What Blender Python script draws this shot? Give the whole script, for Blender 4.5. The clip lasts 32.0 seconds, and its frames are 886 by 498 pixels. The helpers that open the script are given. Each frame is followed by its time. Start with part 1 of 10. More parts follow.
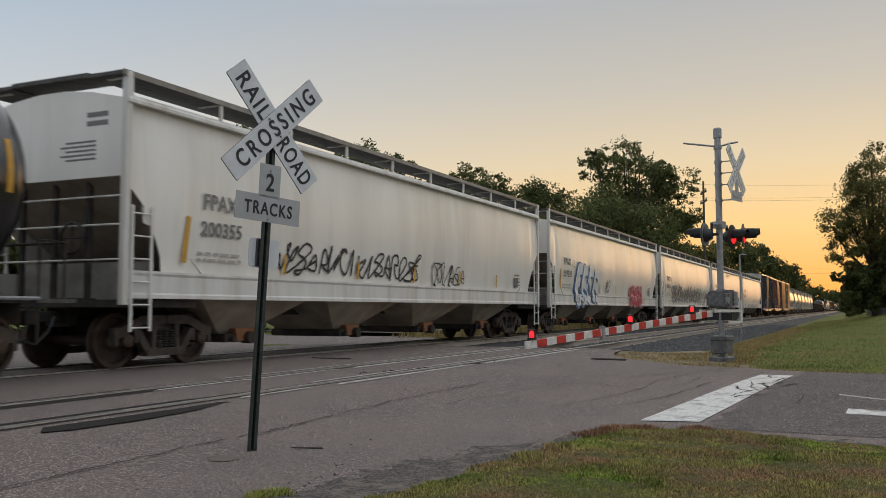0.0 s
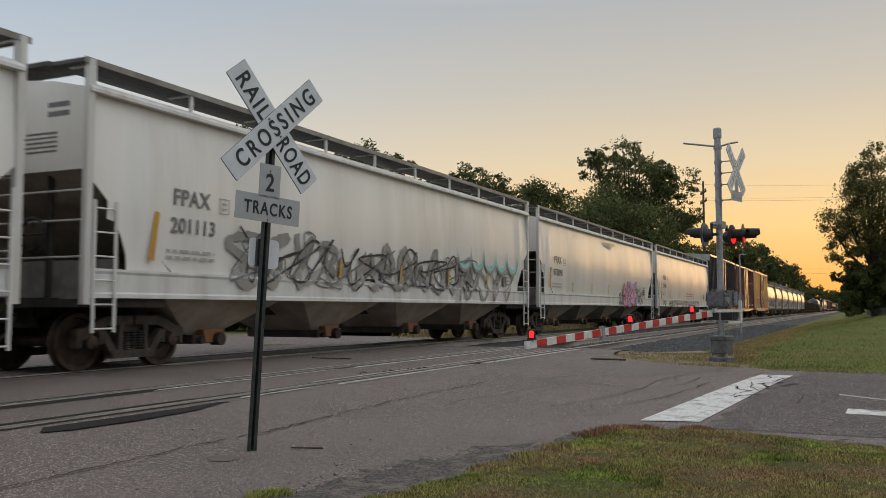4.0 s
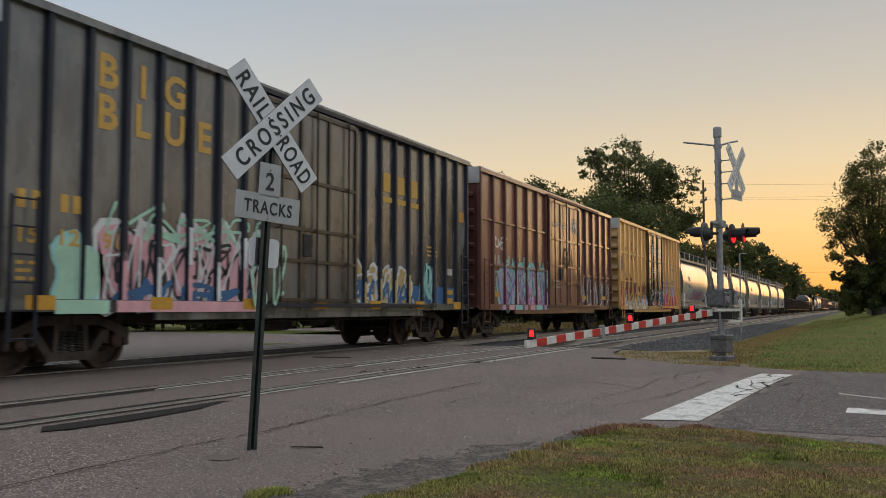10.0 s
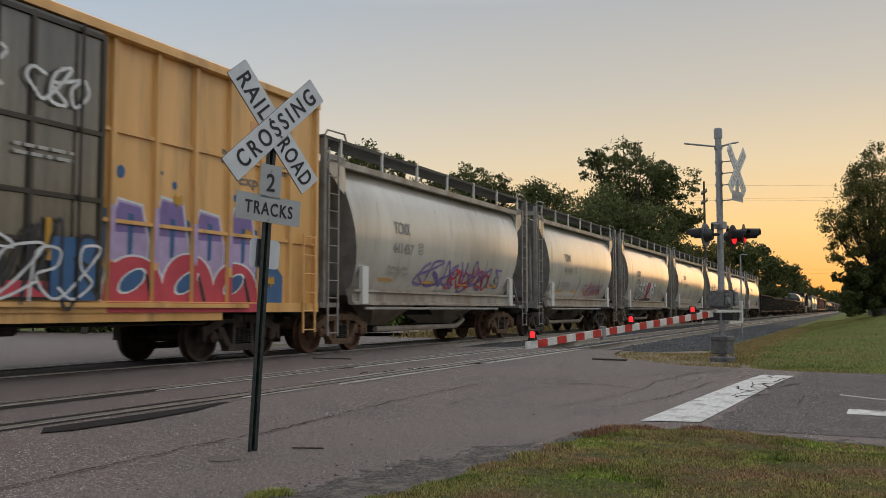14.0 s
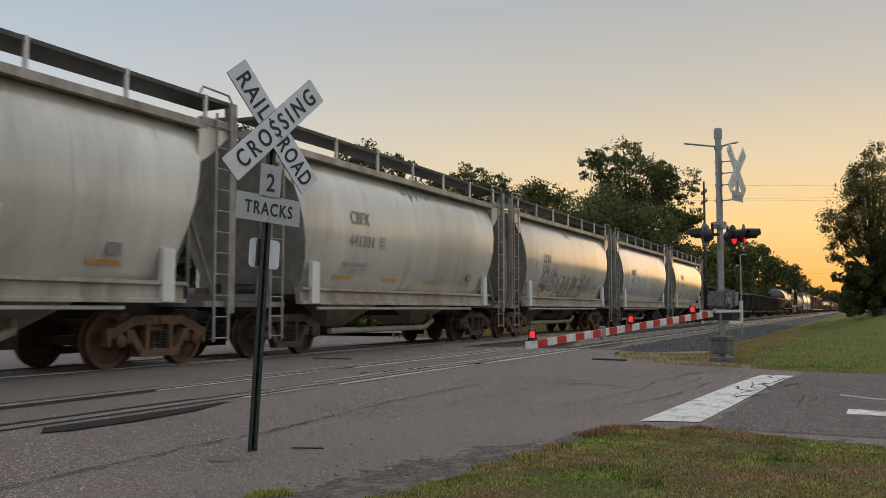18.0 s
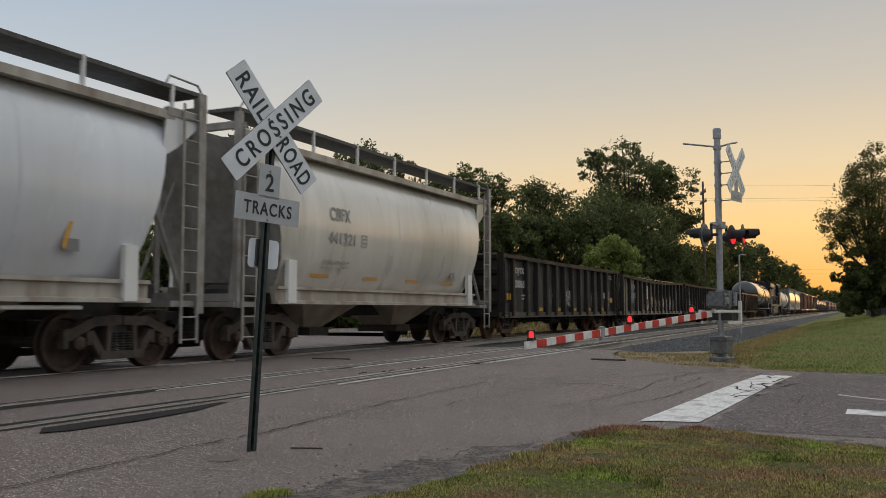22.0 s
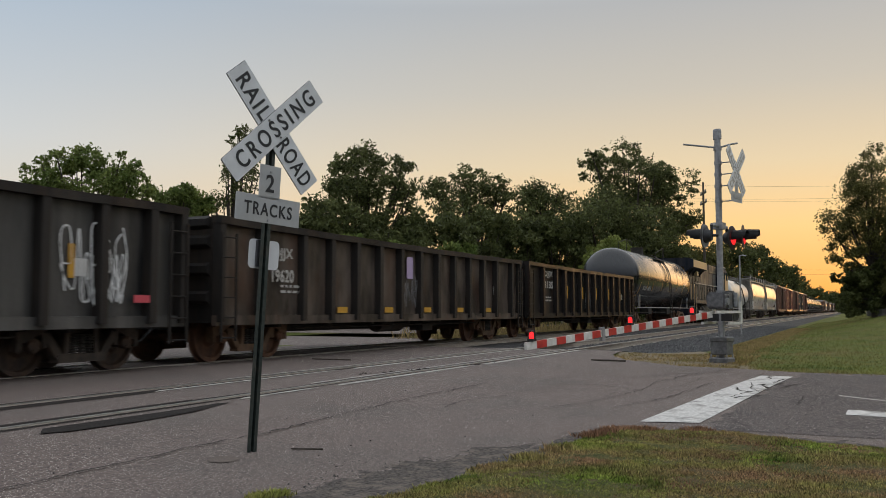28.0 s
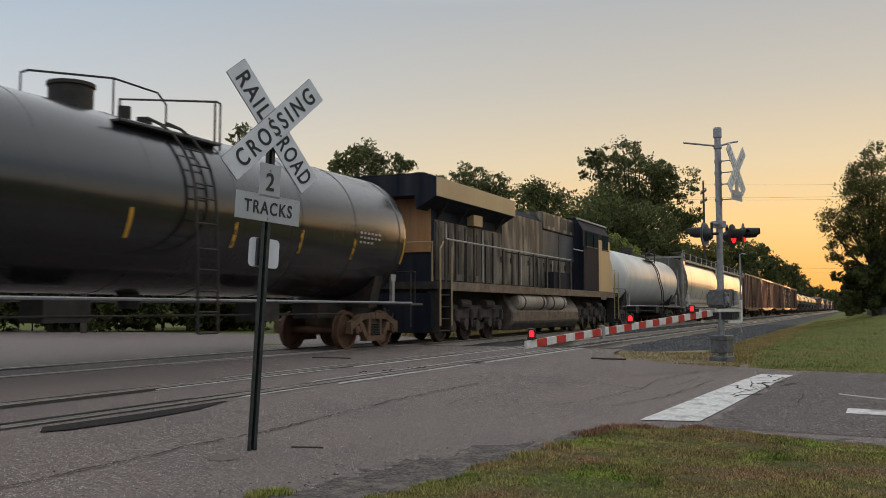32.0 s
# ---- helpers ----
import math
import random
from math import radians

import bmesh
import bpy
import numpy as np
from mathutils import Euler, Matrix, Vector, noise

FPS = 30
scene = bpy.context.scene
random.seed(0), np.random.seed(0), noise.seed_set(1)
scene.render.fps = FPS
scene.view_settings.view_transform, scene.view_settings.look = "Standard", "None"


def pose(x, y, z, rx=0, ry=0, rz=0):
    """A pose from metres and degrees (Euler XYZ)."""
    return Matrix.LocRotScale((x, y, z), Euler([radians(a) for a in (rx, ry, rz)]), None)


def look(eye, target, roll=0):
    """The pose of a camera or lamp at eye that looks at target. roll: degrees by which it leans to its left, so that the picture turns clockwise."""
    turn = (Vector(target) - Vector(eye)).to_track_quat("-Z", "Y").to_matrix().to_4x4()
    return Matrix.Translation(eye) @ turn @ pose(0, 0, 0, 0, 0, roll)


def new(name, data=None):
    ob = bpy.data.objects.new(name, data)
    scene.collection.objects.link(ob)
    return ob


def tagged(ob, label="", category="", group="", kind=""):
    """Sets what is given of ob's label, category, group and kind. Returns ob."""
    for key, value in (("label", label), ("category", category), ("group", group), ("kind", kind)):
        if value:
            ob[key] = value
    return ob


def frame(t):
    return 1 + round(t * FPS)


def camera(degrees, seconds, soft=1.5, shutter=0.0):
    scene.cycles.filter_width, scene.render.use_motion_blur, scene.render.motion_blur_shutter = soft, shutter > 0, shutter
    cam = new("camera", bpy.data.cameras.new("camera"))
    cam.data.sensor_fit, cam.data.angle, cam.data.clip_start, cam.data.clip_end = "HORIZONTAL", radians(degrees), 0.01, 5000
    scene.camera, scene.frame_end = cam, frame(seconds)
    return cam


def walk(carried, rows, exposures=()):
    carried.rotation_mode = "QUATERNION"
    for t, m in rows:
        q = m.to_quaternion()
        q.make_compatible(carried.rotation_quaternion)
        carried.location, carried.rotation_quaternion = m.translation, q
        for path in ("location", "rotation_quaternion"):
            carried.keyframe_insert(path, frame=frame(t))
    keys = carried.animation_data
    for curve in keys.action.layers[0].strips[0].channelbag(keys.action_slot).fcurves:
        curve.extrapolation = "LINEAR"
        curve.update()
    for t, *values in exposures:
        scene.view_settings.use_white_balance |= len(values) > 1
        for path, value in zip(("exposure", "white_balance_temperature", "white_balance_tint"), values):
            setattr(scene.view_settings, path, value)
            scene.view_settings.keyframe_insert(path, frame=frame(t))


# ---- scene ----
# x runs along the tracks, y across them, z up; rail tops lie at z = 0
F_PX = 1560.0
THETA = math.atan2(727, F_PX)
EYE = (0.0, 0.0, 0.97)
SPEED = 10.63          # the train, metres a second, towards -x
TRACK_Y = 11.83        # centre of the train's track
NEAR_Y = 7.155         # centre of the empty track


def aim(dx, dy):
    yaw = math.degrees(THETA + dx / F_PX)
    pitch = math.degrees(math.atan2(106 + dy, F_PX))
    return pose(*EYE, 0, 0, yaw - 90) @ pose(0, 0, 0, 90 + pitch)


# slight shake of the stand: seconds, sideways, upwards
SHAKE = [
    (0, 0, 0.6), (1, -0.2, -0.5), (2, -0.2, -1.8), (3, -0.2, 1), (6, -0.2, -0.5), (7, 0, 1.2), (8, -0.2, -1.8), (9, 0, 0.4), (10, -0.2, -1), (11, 0,
    -0.3), (12, 0.2, -0.5), (13, -0.2, -2.3), (14, 1.1, 1), (17, -0.2, -0.3), (18, 0.9, 1), (19, -0.2, 1), (20, 1.1, -0.3), (21, -0.2, 2.5), (22, -0.7,
    1.2), (23, 0.5, -0.1), (24, -0.2, 0.8), (25, -0.2, -0.5), (28, -0.2, 2.5), (29, -0.4, -0.7), (29.5, 0.7, -4.9), (30, 1.3, -2.3), (30.5, 0, 2.8), (31,
    -0.4, 2.5), (31.5, 0.5, -2.1), (32, 0, -0.3)
]
cam = camera(2 * math.degrees(math.atan(784 / F_PX)), 32.0, soft=0.8, shutter=0.2)
walk(cam, [(t, aim(a, b)) for t, a, b in SHAKE], [(0, 0.0), (32, 0.0)])

# ---- sky and light: just after sunset, glow low over the far end of the tracks ----
SUN_AZ = -4.0
world = bpy.data.worlds.new("evening_sky")
scene.world = world
world.use_nodes = True
wt = world.node_tree
sky = wt.nodes.new("ShaderNodeTexSky")
sky.sky_type, sky.sun_disc = "NISHITA", False
sky.sun_elevation, sky.sun_rotation = radians(1.0), radians(90 - SUN_AZ)
sky.air_density, sky.dust_density, sky.ozone_density, sky.altitude = 1.0, 0.6, 3.0, 200
# a thin even haze carries the afterglow: warm towards the sunset, cool away from it and overhead
def sky_ramp(stops):
    r = wt.nodes.new("ShaderNodeValToRGB")
    while len(r.color_ramp.elements) < len(stops):
        r.color_ramp.elements.new(0.5)
    for el, (at, c) in zip(r.color_ramp.elements, stops):
        el.position, el.color = at, (*c, 1)
    return r


co = wt.nodes.new("ShaderNodeTexCoord")
sep = wt.nodes.new("ShaderNodeSeparateXYZ")
wt.links.new(co.outputs["Generated"], sep.inputs[0])
dot = wt.nodes.new("ShaderNodeVectorMath")
dot.operation = "DOT_PRODUCT"
dot.inputs[1].default_value = (math.cos(radians(SUN_AZ)), math.sin(radians(SUN_AZ)), 0.0)
wt.links.new(co.outputs["Generated"], dot.inputs[0])
near_sun = wt.nodes.new("ShaderNodeMapRange")
near_sun.interpolation_type = "SMOOTHSTEP"
near_sun.inputs[1].default_value, near_sun.inputs[2].default_value = 0.45, 1.03
wt.links.new(dot.outputs["Value"], near_sun.inputs[0])
warm = sky_ramp([(0.0, (0.95, 0.36, 0.06)), (0.035, (1.0, 0.49, 0.13)), (0.09, (1.0, 0.64, 0.25)), (0.16, (0.81, 0.64, 0.395)), (0.24, (0.6, 0.54, 0.44)), (0.33, (0.47, 0.46, 0.44)), (0.42, (0.7, 0.71, 0.71)), (0.6, (0.95, 0.97, 1.0)), (1.0, (0.9, 0.95, 1.0))])
cool = sky_ramp([(0.0, (0.72, 0.58, 0.42)), (0.08, (0.74, 0.67, 0.55)), (0.18, (0.62, 0.64, 0.645)), (0.33, (0.42, 0.51, 0.61)), (0.42, (0.7, 0.75, 0.8)), (0.6, (0.95, 0.98, 1.0)), (1.0, (0.9, 0.95, 1.0))])
for r in (warm, cool):
    wt.links.new(sep.outputs["Z"], r.inputs[0])
haze = wt.nodes.new("ShaderNodeMix")
haze.data_type = "RGBA"
wt.links.new(near_sun.outputs[0], haze.inputs[0])
wt.links.new(cool.outputs[0], haze.inputs[6])
wt.links.new(warm.outputs[0], haze.inputs[7])
air = wt.nodes.new("ShaderNodeMix")
air.data_type, air.blend_type = "RGBA", "ADD"
air.clamp_result = False
air.inputs[0].default_value = 0.02
# behind, opposite the sunset, the low sky is already dusky
dusk = sky_ramp([(0.0, (0.19, 0.19, 0.21)), (0.1, (0.28, 0.29, 0.32)), (0.25, (0.46, 0.49, 0.54)), (0.5, (0.78, 0.84, 0.9)), (1.0, (0.8, 0.86, 0.92))])
wt.links.new(sep.outputs["Z"], dusk.inputs[0])
away = wt.nodes.new("ShaderNodeMapRange")
away.interpolation_type = "SMOOTHSTEP"
away.inputs[1].default_value, away.inputs[2].default_value = -0.75, 0.4
wt.links.new(dot.outputs["Value"], away.inputs[0])
all_round = wt.nodes.new("ShaderNodeMix")
all_round.data_type = "RGBA"
wt.links.new(away.outputs[0], all_round.inputs[0])
wt.links.new(dusk.outputs[0], all_round.inputs[6])
wt.links.new(haze.outputs[2], all_round.inputs[7])
wt.links.new(all_round.outputs[2], air.inputs[6])
wt.links.new(sky.outputs[0], air.inputs[7])
wt.links.new(air.outputs[2], wt.nodes["Background"].inputs[0])
wt.nodes["Background"].inputs[1].default_value = 1.0
sun = new("sun", bpy.data.lights.new("sun", "SUN"))
sun.data.energy, sun.data.angle, sun.data.color = 0.2, radians(25), (1.0, 0.6, 0.3)
sun.matrix_world = look((0, 0, 0), (-math.cos(radians(SUN_AZ)), -math.sin(radians(SUN_AZ)), -0.06))


# ---- materials ----
def material(name, a, b, scale=6.0, rough=0.6, metal=0.0, bump=0.0, dirt=None, dirt_scale=0.7, dirt_amount=0.5,
             stretch=(1, 1, 1), bump_scale=60.0, vary=0.0, spec=0.5, world_space=False, dirt_from=0.48, island=0.0, thin=0.0, coat=0.0, ramp=(0.32, 0.68)):
    m = bpy.data.materials.new(name)
    m.use_nodes = True
    n, l = m.node_tree.nodes, m.node_tree.links
    p = n["Principled BSDF"]
    co = n.new("ShaderNodeNewGeometry" if world_space else "ShaderNodeTexCoord").outputs["Position" if world_space else "Object"]
    mp = n.new("ShaderNodeMapping")
    mp.inputs["Scale"].default_value = stretch
    l.new(co, mp.inputs[0])
    t1 = n.new("ShaderNodeTexNoise")
    t1.inputs["Scale"].default_value, t1.inputs["Detail"].default_value = scale, 6
    l.new(mp.outputs[0], t1.inputs["Vector"])
    r1 = n.new("ShaderNodeValToRGB")
    r1.color_ramp.elements[0].position, r1.color_ramp.elements[1].position = ramp
    r1.color_ramp.elements[0].color, r1.color_ramp.elements[1].color = (*a, 1), (*b, 1)
    l.new(t1.outputs["Fac"], r1.inputs[0])
    col = r1.outputs[0]
    if dirt:
        t2 = n.new("ShaderNodeTexNoise")
        t2.inputs["Scale"].default_value, t2.inputs["Detail"].default_value, t2.inputs["Roughness"].default_value = dirt_scale, 8, 0.65
        l.new(mp.outputs[0], t2.inputs["Vector"])
        r2 = n.new("ShaderNodeMapRange")
        r2.inputs[1].default_value, r2.inputs[2].default_value, r2.inputs[4].default_value = dirt_from, dirt_from + 0.24, dirt_amount
        l.new(t2.outputs["Fac"], r2.inputs[0])
        mx = n.new("ShaderNodeMix")
        mx.data_type = "RGBA"
        l.new(r2.outputs[0], mx.inputs[0])
        l.new(col, mx.inputs[6])
        mx.inputs[7].default_value = (*dirt, 1)
        col = mx.outputs[2]
    if vary:
        oi = n.new("ShaderNodeObjectInfo")
        mr = n.new("ShaderNodeMapRange")
        mr.inputs[3].default_value, mr.inputs[4].default_value = 1 - vary, 1 + vary
        l.new(oi.outputs["Random"], mr.inputs[0])
        hs = n.new("ShaderNodeHueSaturation")
        l.new(mr.outputs[0], hs.inputs["Value"])
        l.new(col, hs.inputs["Color"])
        col = hs.outputs[0]
    if island:
        gi = n.new("ShaderNodeNewGeometry")
        mr = n.new("ShaderNodeMapRange")
        mr.inputs[3].default_value, mr.inputs[4].default_value = 1 - island, 1 + island
        l.new(gi.outputs["Random Per Island"], mr.inputs[0])
        hs = n.new("ShaderNodeHueSaturation")
        l.new(mr.outputs[0], hs.inputs["Value"])
        l.new(col, hs.inputs["Color"])
        col = hs.outputs[0]
    l.new(col, p.inputs["Base Color"])
    if thin:
        # light passes through leaves
        tr, sh = n.new("ShaderNodeBsdfTranslucent"), n.new("ShaderNodeMixShader")
        sh.inputs[0].default_value = thin
        l.new(col, tr.inputs[0])
        l.new(p.outputs[0], sh.inputs[1])
        l.new(tr.outputs[0], sh.inputs[2])
        l.new(sh.outputs[0], n["Material Output"].inputs["Surface"])
    p.inputs["Coat Weight"].default_value, p.inputs["Coat Roughness"].default_value = coat, 0.18
    p.inputs["Metallic"].default_value = metal
    p.inputs["Specular IOR Level"].default_value = spec
    rr = n.new("ShaderNodeMapRange")
    rr.inputs[3].default_value, rr.inputs[4].default_value = max(0.05, rough - 0.1), min(1, rough + 0.1)
    l.new(t1.outputs["Fac"], rr.inputs[0])
    l.new(rr.outputs[0], p.inputs["Roughness"])
    if bump:
        t3 = n.new("ShaderNodeTexNoise")
        t3.inputs["Scale"].default_value, t3.inputs["Detail"].default_value = bump_scale, 4
        l.new(co, t3.inputs["Vector"])
        bp = n.new("ShaderNodeBump")
        bp.inputs["Strength"].default_value, bp.inputs["Distance"].default_value = 1.0, bump
        l.new(t3.outputs["Fac"], bp.inputs["Height"])
        l.new(bp.outputs[0], p.inputs["Normal"])
    return m


def speckle(m, scale, size, colour, share):
    # scattered single grains of another colour in the surface
    n, l = m.node_tree.nodes, m.node_tree.links
    p = n["Principled BSDF"]
    geo = n.new("ShaderNodeNewGeometry")
    v = n.new("ShaderNodeTexVoronoi")
    v.inputs["Scale"].default_value = scale
    l.new(geo.outputs["Position"], v.inputs["Vector"])
    sep = n.new("ShaderNodeSeparateColor")
    l.new(v.outputs["Color"], sep.inputs[0])
    pick = n.new("ShaderNodeMath")
    pick.operation = "GREATER_THAN"
    pick.inputs[1].default_value = share
    l.new(sep.outputs[0], pick.inputs[0])
    near = n.new("ShaderNodeMapRange")
    near.inputs[1].default_value, near.inputs[2].default_value, near.inputs[3].default_value, near.inputs[4].default_value = size * 2, size * 3.4, 1.0, 0.0
    l.new(v.outputs["Distance"], near.inputs[0])
    both = n.new("ShaderNodeMath")
    both.operation = "MULTIPLY"
    l.new(pick.outputs[0], both.inputs[0])
    l.new(near.outputs[0], both.inputs[1])
    mx = n.new("ShaderNodeMix")
    mx.data_type = "RGBA"
    old = p.inputs["Base Color"].links[0].from_socket
    l.new(both.outputs[0], mx.inputs[0])
    l.new(old, mx.inputs[6])
    mx.inputs[7].default_value = (*colour, 1)
    l.new(mx.outputs[2], p.inputs["Base Color"])


def glow(name, c, strength):
    m = bpy.data.materials.new(name)
    m.use_nodes = True
    p = m.node_tree.nodes["Principled BSDF"]
    p.inputs["Base Color"].default_value = (*c, 1)
    p.inputs["Emission Color"].default_value = (*c, 1)
    p.inputs["Emission Strength"].default_value = strength
    return m


def plain(name, c, rough=0.5, metal=0.0):
    return material(name, tuple(v * 0.88 for v in c), tuple(min(1, v * 1.1) for v in c), 9, rough, metal)


STREAK = (1.0, 1.0, 0.12)
M_ASPHALT = material("asphalt", (0.081, 0.0615, 0.0555), (0.188, 0.145, 0.13), 38, 0.75, 0, 0.004, (0.095, 0.081, 0.074), 0.55, 0.8, bump_scale=130, world_space=True, spec=0.3, ramp=(0.3, 0.7))
speckle(M_ASPHALT, 85.0, 0.13, (0.6, 0.545, 0.485), 0.7)
speckle(M_ASPHALT, 42.0, 0.09, (0.022, 0.019, 0.018), 0.6)
M_OLDASPHALT = material("older_dark_asphalt", (0.05, 0.041, 0.039), (0.135, 0.11, 0.104), 30, 0.8, 0, 0.006, (0.055, 0.048, 0.047), 1.4, 0.8, bump_scale=110, world_space=True, spec=0.25)
speckle(M_OLDASPHALT, 70.0, 0.13, (0.5, 0.46, 0.43), 0.72)
speckle(M_OLDASPHALT, 16.0, 0.1, (0.016, 0.014, 0.014), 0.55)
M_PATCH = material("asphalt_patch", (0.018, 0.015, 0.014), (0.05, 0.042, 0.039), 40, 0.9, 0, 0.006, bump_scale=90, world_space=True, spec=0.1)
M_FADED = material("faded_tar", (0.11, 0.09, 0.08), (0.19, 0.158, 0.138), 60, 0.9, 0, 0.005, world_space=True, spec=0.15)
M_SEAM = material("grey_tar_patch", (0.015, 0.0135, 0.013), (0.05, 0.044, 0.041), 40, 0.9, 0, 0.006, (0.03, 0.027, 0.026), 0.9, 0.7, bump_scale=90, world_space=True, spec=0.1)
M_CRACK = material("crack", (0.03, 0.026, 0.024), (0.075, 0.065, 0.058), 15, 0.95, world_space=True, spec=0.1)
M_LAWN = material("lawn", (0.065, 0.09, 0.02), (0.15, 0.16, 0.045), 3.0, 0.9, 0, 0.03, (0.2, 0.15, 0.07), 0.35, 0.8, bump_scale=25, world_space=True, dirt_from=0.5, spec=0.12)
M_NEARLAWN = material("thin_lawn", (0.05, 0.065, 0.02), (0.12, 0.11, 0.045), 14.0, 0.95, 0, 0.03, (0.13, 0.085, 0.05), 1.4, 1.0, bump_scale=40, world_space=True, dirt_from=0.45, spec=0.12)
M_BLADE = material("grass_blade", (0.075, 0.14, 0.018), (0.34, 0.4, 0.085), 3.0, 0.7, 0, 0, (0.37, 0.23, 0.13), 0.8, 1.0, world_space=True, dirt_from=0.4, island=0.75, spec=0.12)
M_LAWNBLADE = material("lawn_blade", (0.1, 0.135, 0.03), (0.27, 0.28, 0.08), 1.2, 0.7, 0, 0, (0.3, 0.22, 0.1), 0.35, 0.95, world_space=True, dirt_from=0.42, island=0.4, spec=0.12)
M_DRYBLADE = material("dry_grass_blade", (0.22, 0.17, 0.06), (0.42, 0.3, 0.15), 2.0, 0.75, 0, 0, (0.2, 0.2, 0.06), 1.1, 0.8, world_space=True, dirt_from=0.5, island=0.4, spec=0.12)
M_DEADBLADE = material("dead_grass_blade", (0.2, 0.1, 0.06), (0.42, 0.25, 0.15), 3.0, 0.8, 0, 0, (0.14, 0.075, 0.05), 1.6, 0.8, world_space=True, dirt_from=0.45, island=0.6, spec=0.1)
M_DRYSOIL = material("dry_soil", (0.13, 0.1, 0.065), (0.27, 0.21, 0.13), 5, 0.95, 0, 0.015, (0.12, 0.12, 0.05), 1.1, 0.7, bump_scale=30, world_space=True)
M_GRAVEL = material("verge_gravel", (0.05, 0.046, 0.044), (0.17, 0.155, 0.145), 9, 0.9, world_space=True, island=0.5)
M_PALE = material("chipped_pale_edge", (0.34, 0.32, 0.29), (0.56, 0.52, 0.47), 9, 0.8, 0, 0.004, (0.14, 0.12, 0.11), 2.6, 1.0, world_space=True)
M_DIRT = material("verge_dirt", (0.04, 0.037, 0.035), (0.16, 0.14, 0.128), 34, 0.95, 0, 0.015, (0.25, 0.205, 0.175), 6.0, 0.9, bump_scale=60, world_space=True, spec=0.1)
M_BALLAST = material("ballast", (0.025, 0.025, 0.027), (0.14, 0.138, 0.138), 16, 0.9, 0, 0.05, (0.06, 0.045, 0.036), 0.5, 0.5, bump_scale=14, world_space=True, spec=0.1)
M_STONE = material("ballast_stone", (0.045, 0.045, 0.048), (0.17, 0.168, 0.168), 9, 0.85, world_space=True, spec=0.15, island=0.5)
M_TIE = material("tie_wood", (0.04, 0.032, 0.026), (0.11, 0.09, 0.07), 8, 0.9, 0, 0.01, stretch=(1, 0.15, 1), world_space=True)
M_RAIL_SIDE = material("rail_rust", (0.27, 0.235, 0.2), (0.44, 0.39, 0.335), 12, 0.6, 0.0, world_space=True)
M_RAIL_TOP = material("rail_head", (0.42, 0.40, 0.37), (0.6, 0.58, 0.55), 5, 0.32, 0.9, world_space=True)
M_LINE = material("worn_road_paint", (0.46, 0.44, 0.42), (0.7, 0.68, 0.65), 26, 0.7, 0, 0.003, (0.12, 0.105, 0.095), 5.0, 1.0, world_space=True, dirt_from=0.5)
M_GALV = material("galvanised_steel", (0.28, 0.28, 0.29), (0.4, 0.4, 0.41), 14, 0.5, 0.55, dirt=(0.2, 0.18, 0.16), dirt_scale=3, dirt_amount=0.4)
M_ALU = material("cast_aluminium", (0.2, 0.205, 0.215), (0.32, 0.325, 0.335), 10, 0.55, 0.4, dirt=(0.12, 0.11, 0.1), dirt_scale=4, dirt_amount=0.5)
M_CASTDARK = material("dark_cast_iron", (0.1, 0.1, 0.104), (0.19, 0.19, 0.195), 14, 0.5, 0.3, 0.002, (0.06, 0.055, 0.05), 4, 0.5)
M_SIGNWHITE = material("sign_sheeting", (0.62, 0.63, 0.66), (0.71, 0.72, 0.75), 7, 0.4, 0, dirt=(0.42, 0.42, 0.42), dirt_scale=2.2, dirt_amount=0.35)
M_SIGNDULL = material("weathered_sign_sheeting", (0.36, 0.365, 0.375), (0.44, 0.445, 0.455), 7, 0.5, 0, dirt=(0.3, 0.29, 0.26), dirt_scale=3.2, dirt_amount=0.5)
M_SIGNBLACK = plain("sign_black", (0.015, 0.015, 0.018), 0.5)
M_SIGNBACK = plain("sign_plate_grey", (0.1, 0.1, 0.11), 0.5, 0.5)
M_POST = material("green_painted_post", (0.018, 0.026, 0.024), (0.04, 0.052, 0.048), 20, 0.45, 0.2, dirt=(0.1, 0.07, 0.05), dirt_scale=5, dirt_amount=0.4)
M_BLACK = material("black_enamel", (0.012, 0.012, 0.013), (0.03, 0.03, 0.032), 12, 0.5)
M_GATEWHITE = material("gate_white", (0.6, 0.58, 0.54), (0.75, 0.73, 0.69), 14, 0.4, dirt=(0.35, 0.32, 0.28), dirt_scale=3, dirt_amount=0.4)
M_GATERED = material("gate_red", (0.42, 0.025, 0.02), (0.58, 0.04, 0.03), 10, 0.4)
M_LAMP = glow("lamp_red_lit", (1.0, 0.025, 0.03), 1.0)
M_LAMPDIM = glow("lamp_red_fading", (1.0, 0.03, 0.02), 0.45)
M_LENS = plain("lamp_red_dark", (0.25, 0.01, 0.01), 0.2)
M_WOODPOLE = material("pole_wood", (0.05, 0.04, 0.032), (0.11, 0.09, 0.075), 10, 0.9, stretch=(1, 1, 0.1))
M_WIRE = plain("wire", (0.05, 0.05, 0.05), 0.6)
M_BARK = material("bark", (0.035, 0.028, 0.022), (0.09, 0.072, 0.058), 8, 0.95, 0, 0.02, stretch=(1, 1, 0.2), bump_scale=18)
M_LEAF = material("leaves_dark", (0.06, 0.074, 0.028), (0.15, 0.165, 0.062), 0.9, 0.5, world_space=True, island=0.45, thin=0.4, spec=0.12)
M_LEAF2 = material("leaves_light", (0.095, 0.14, 0.036), (0.21, 0.25, 0.075), 0.9, 0.5, world_space=True, island=0.4, thin=0.4, spec=0.12)
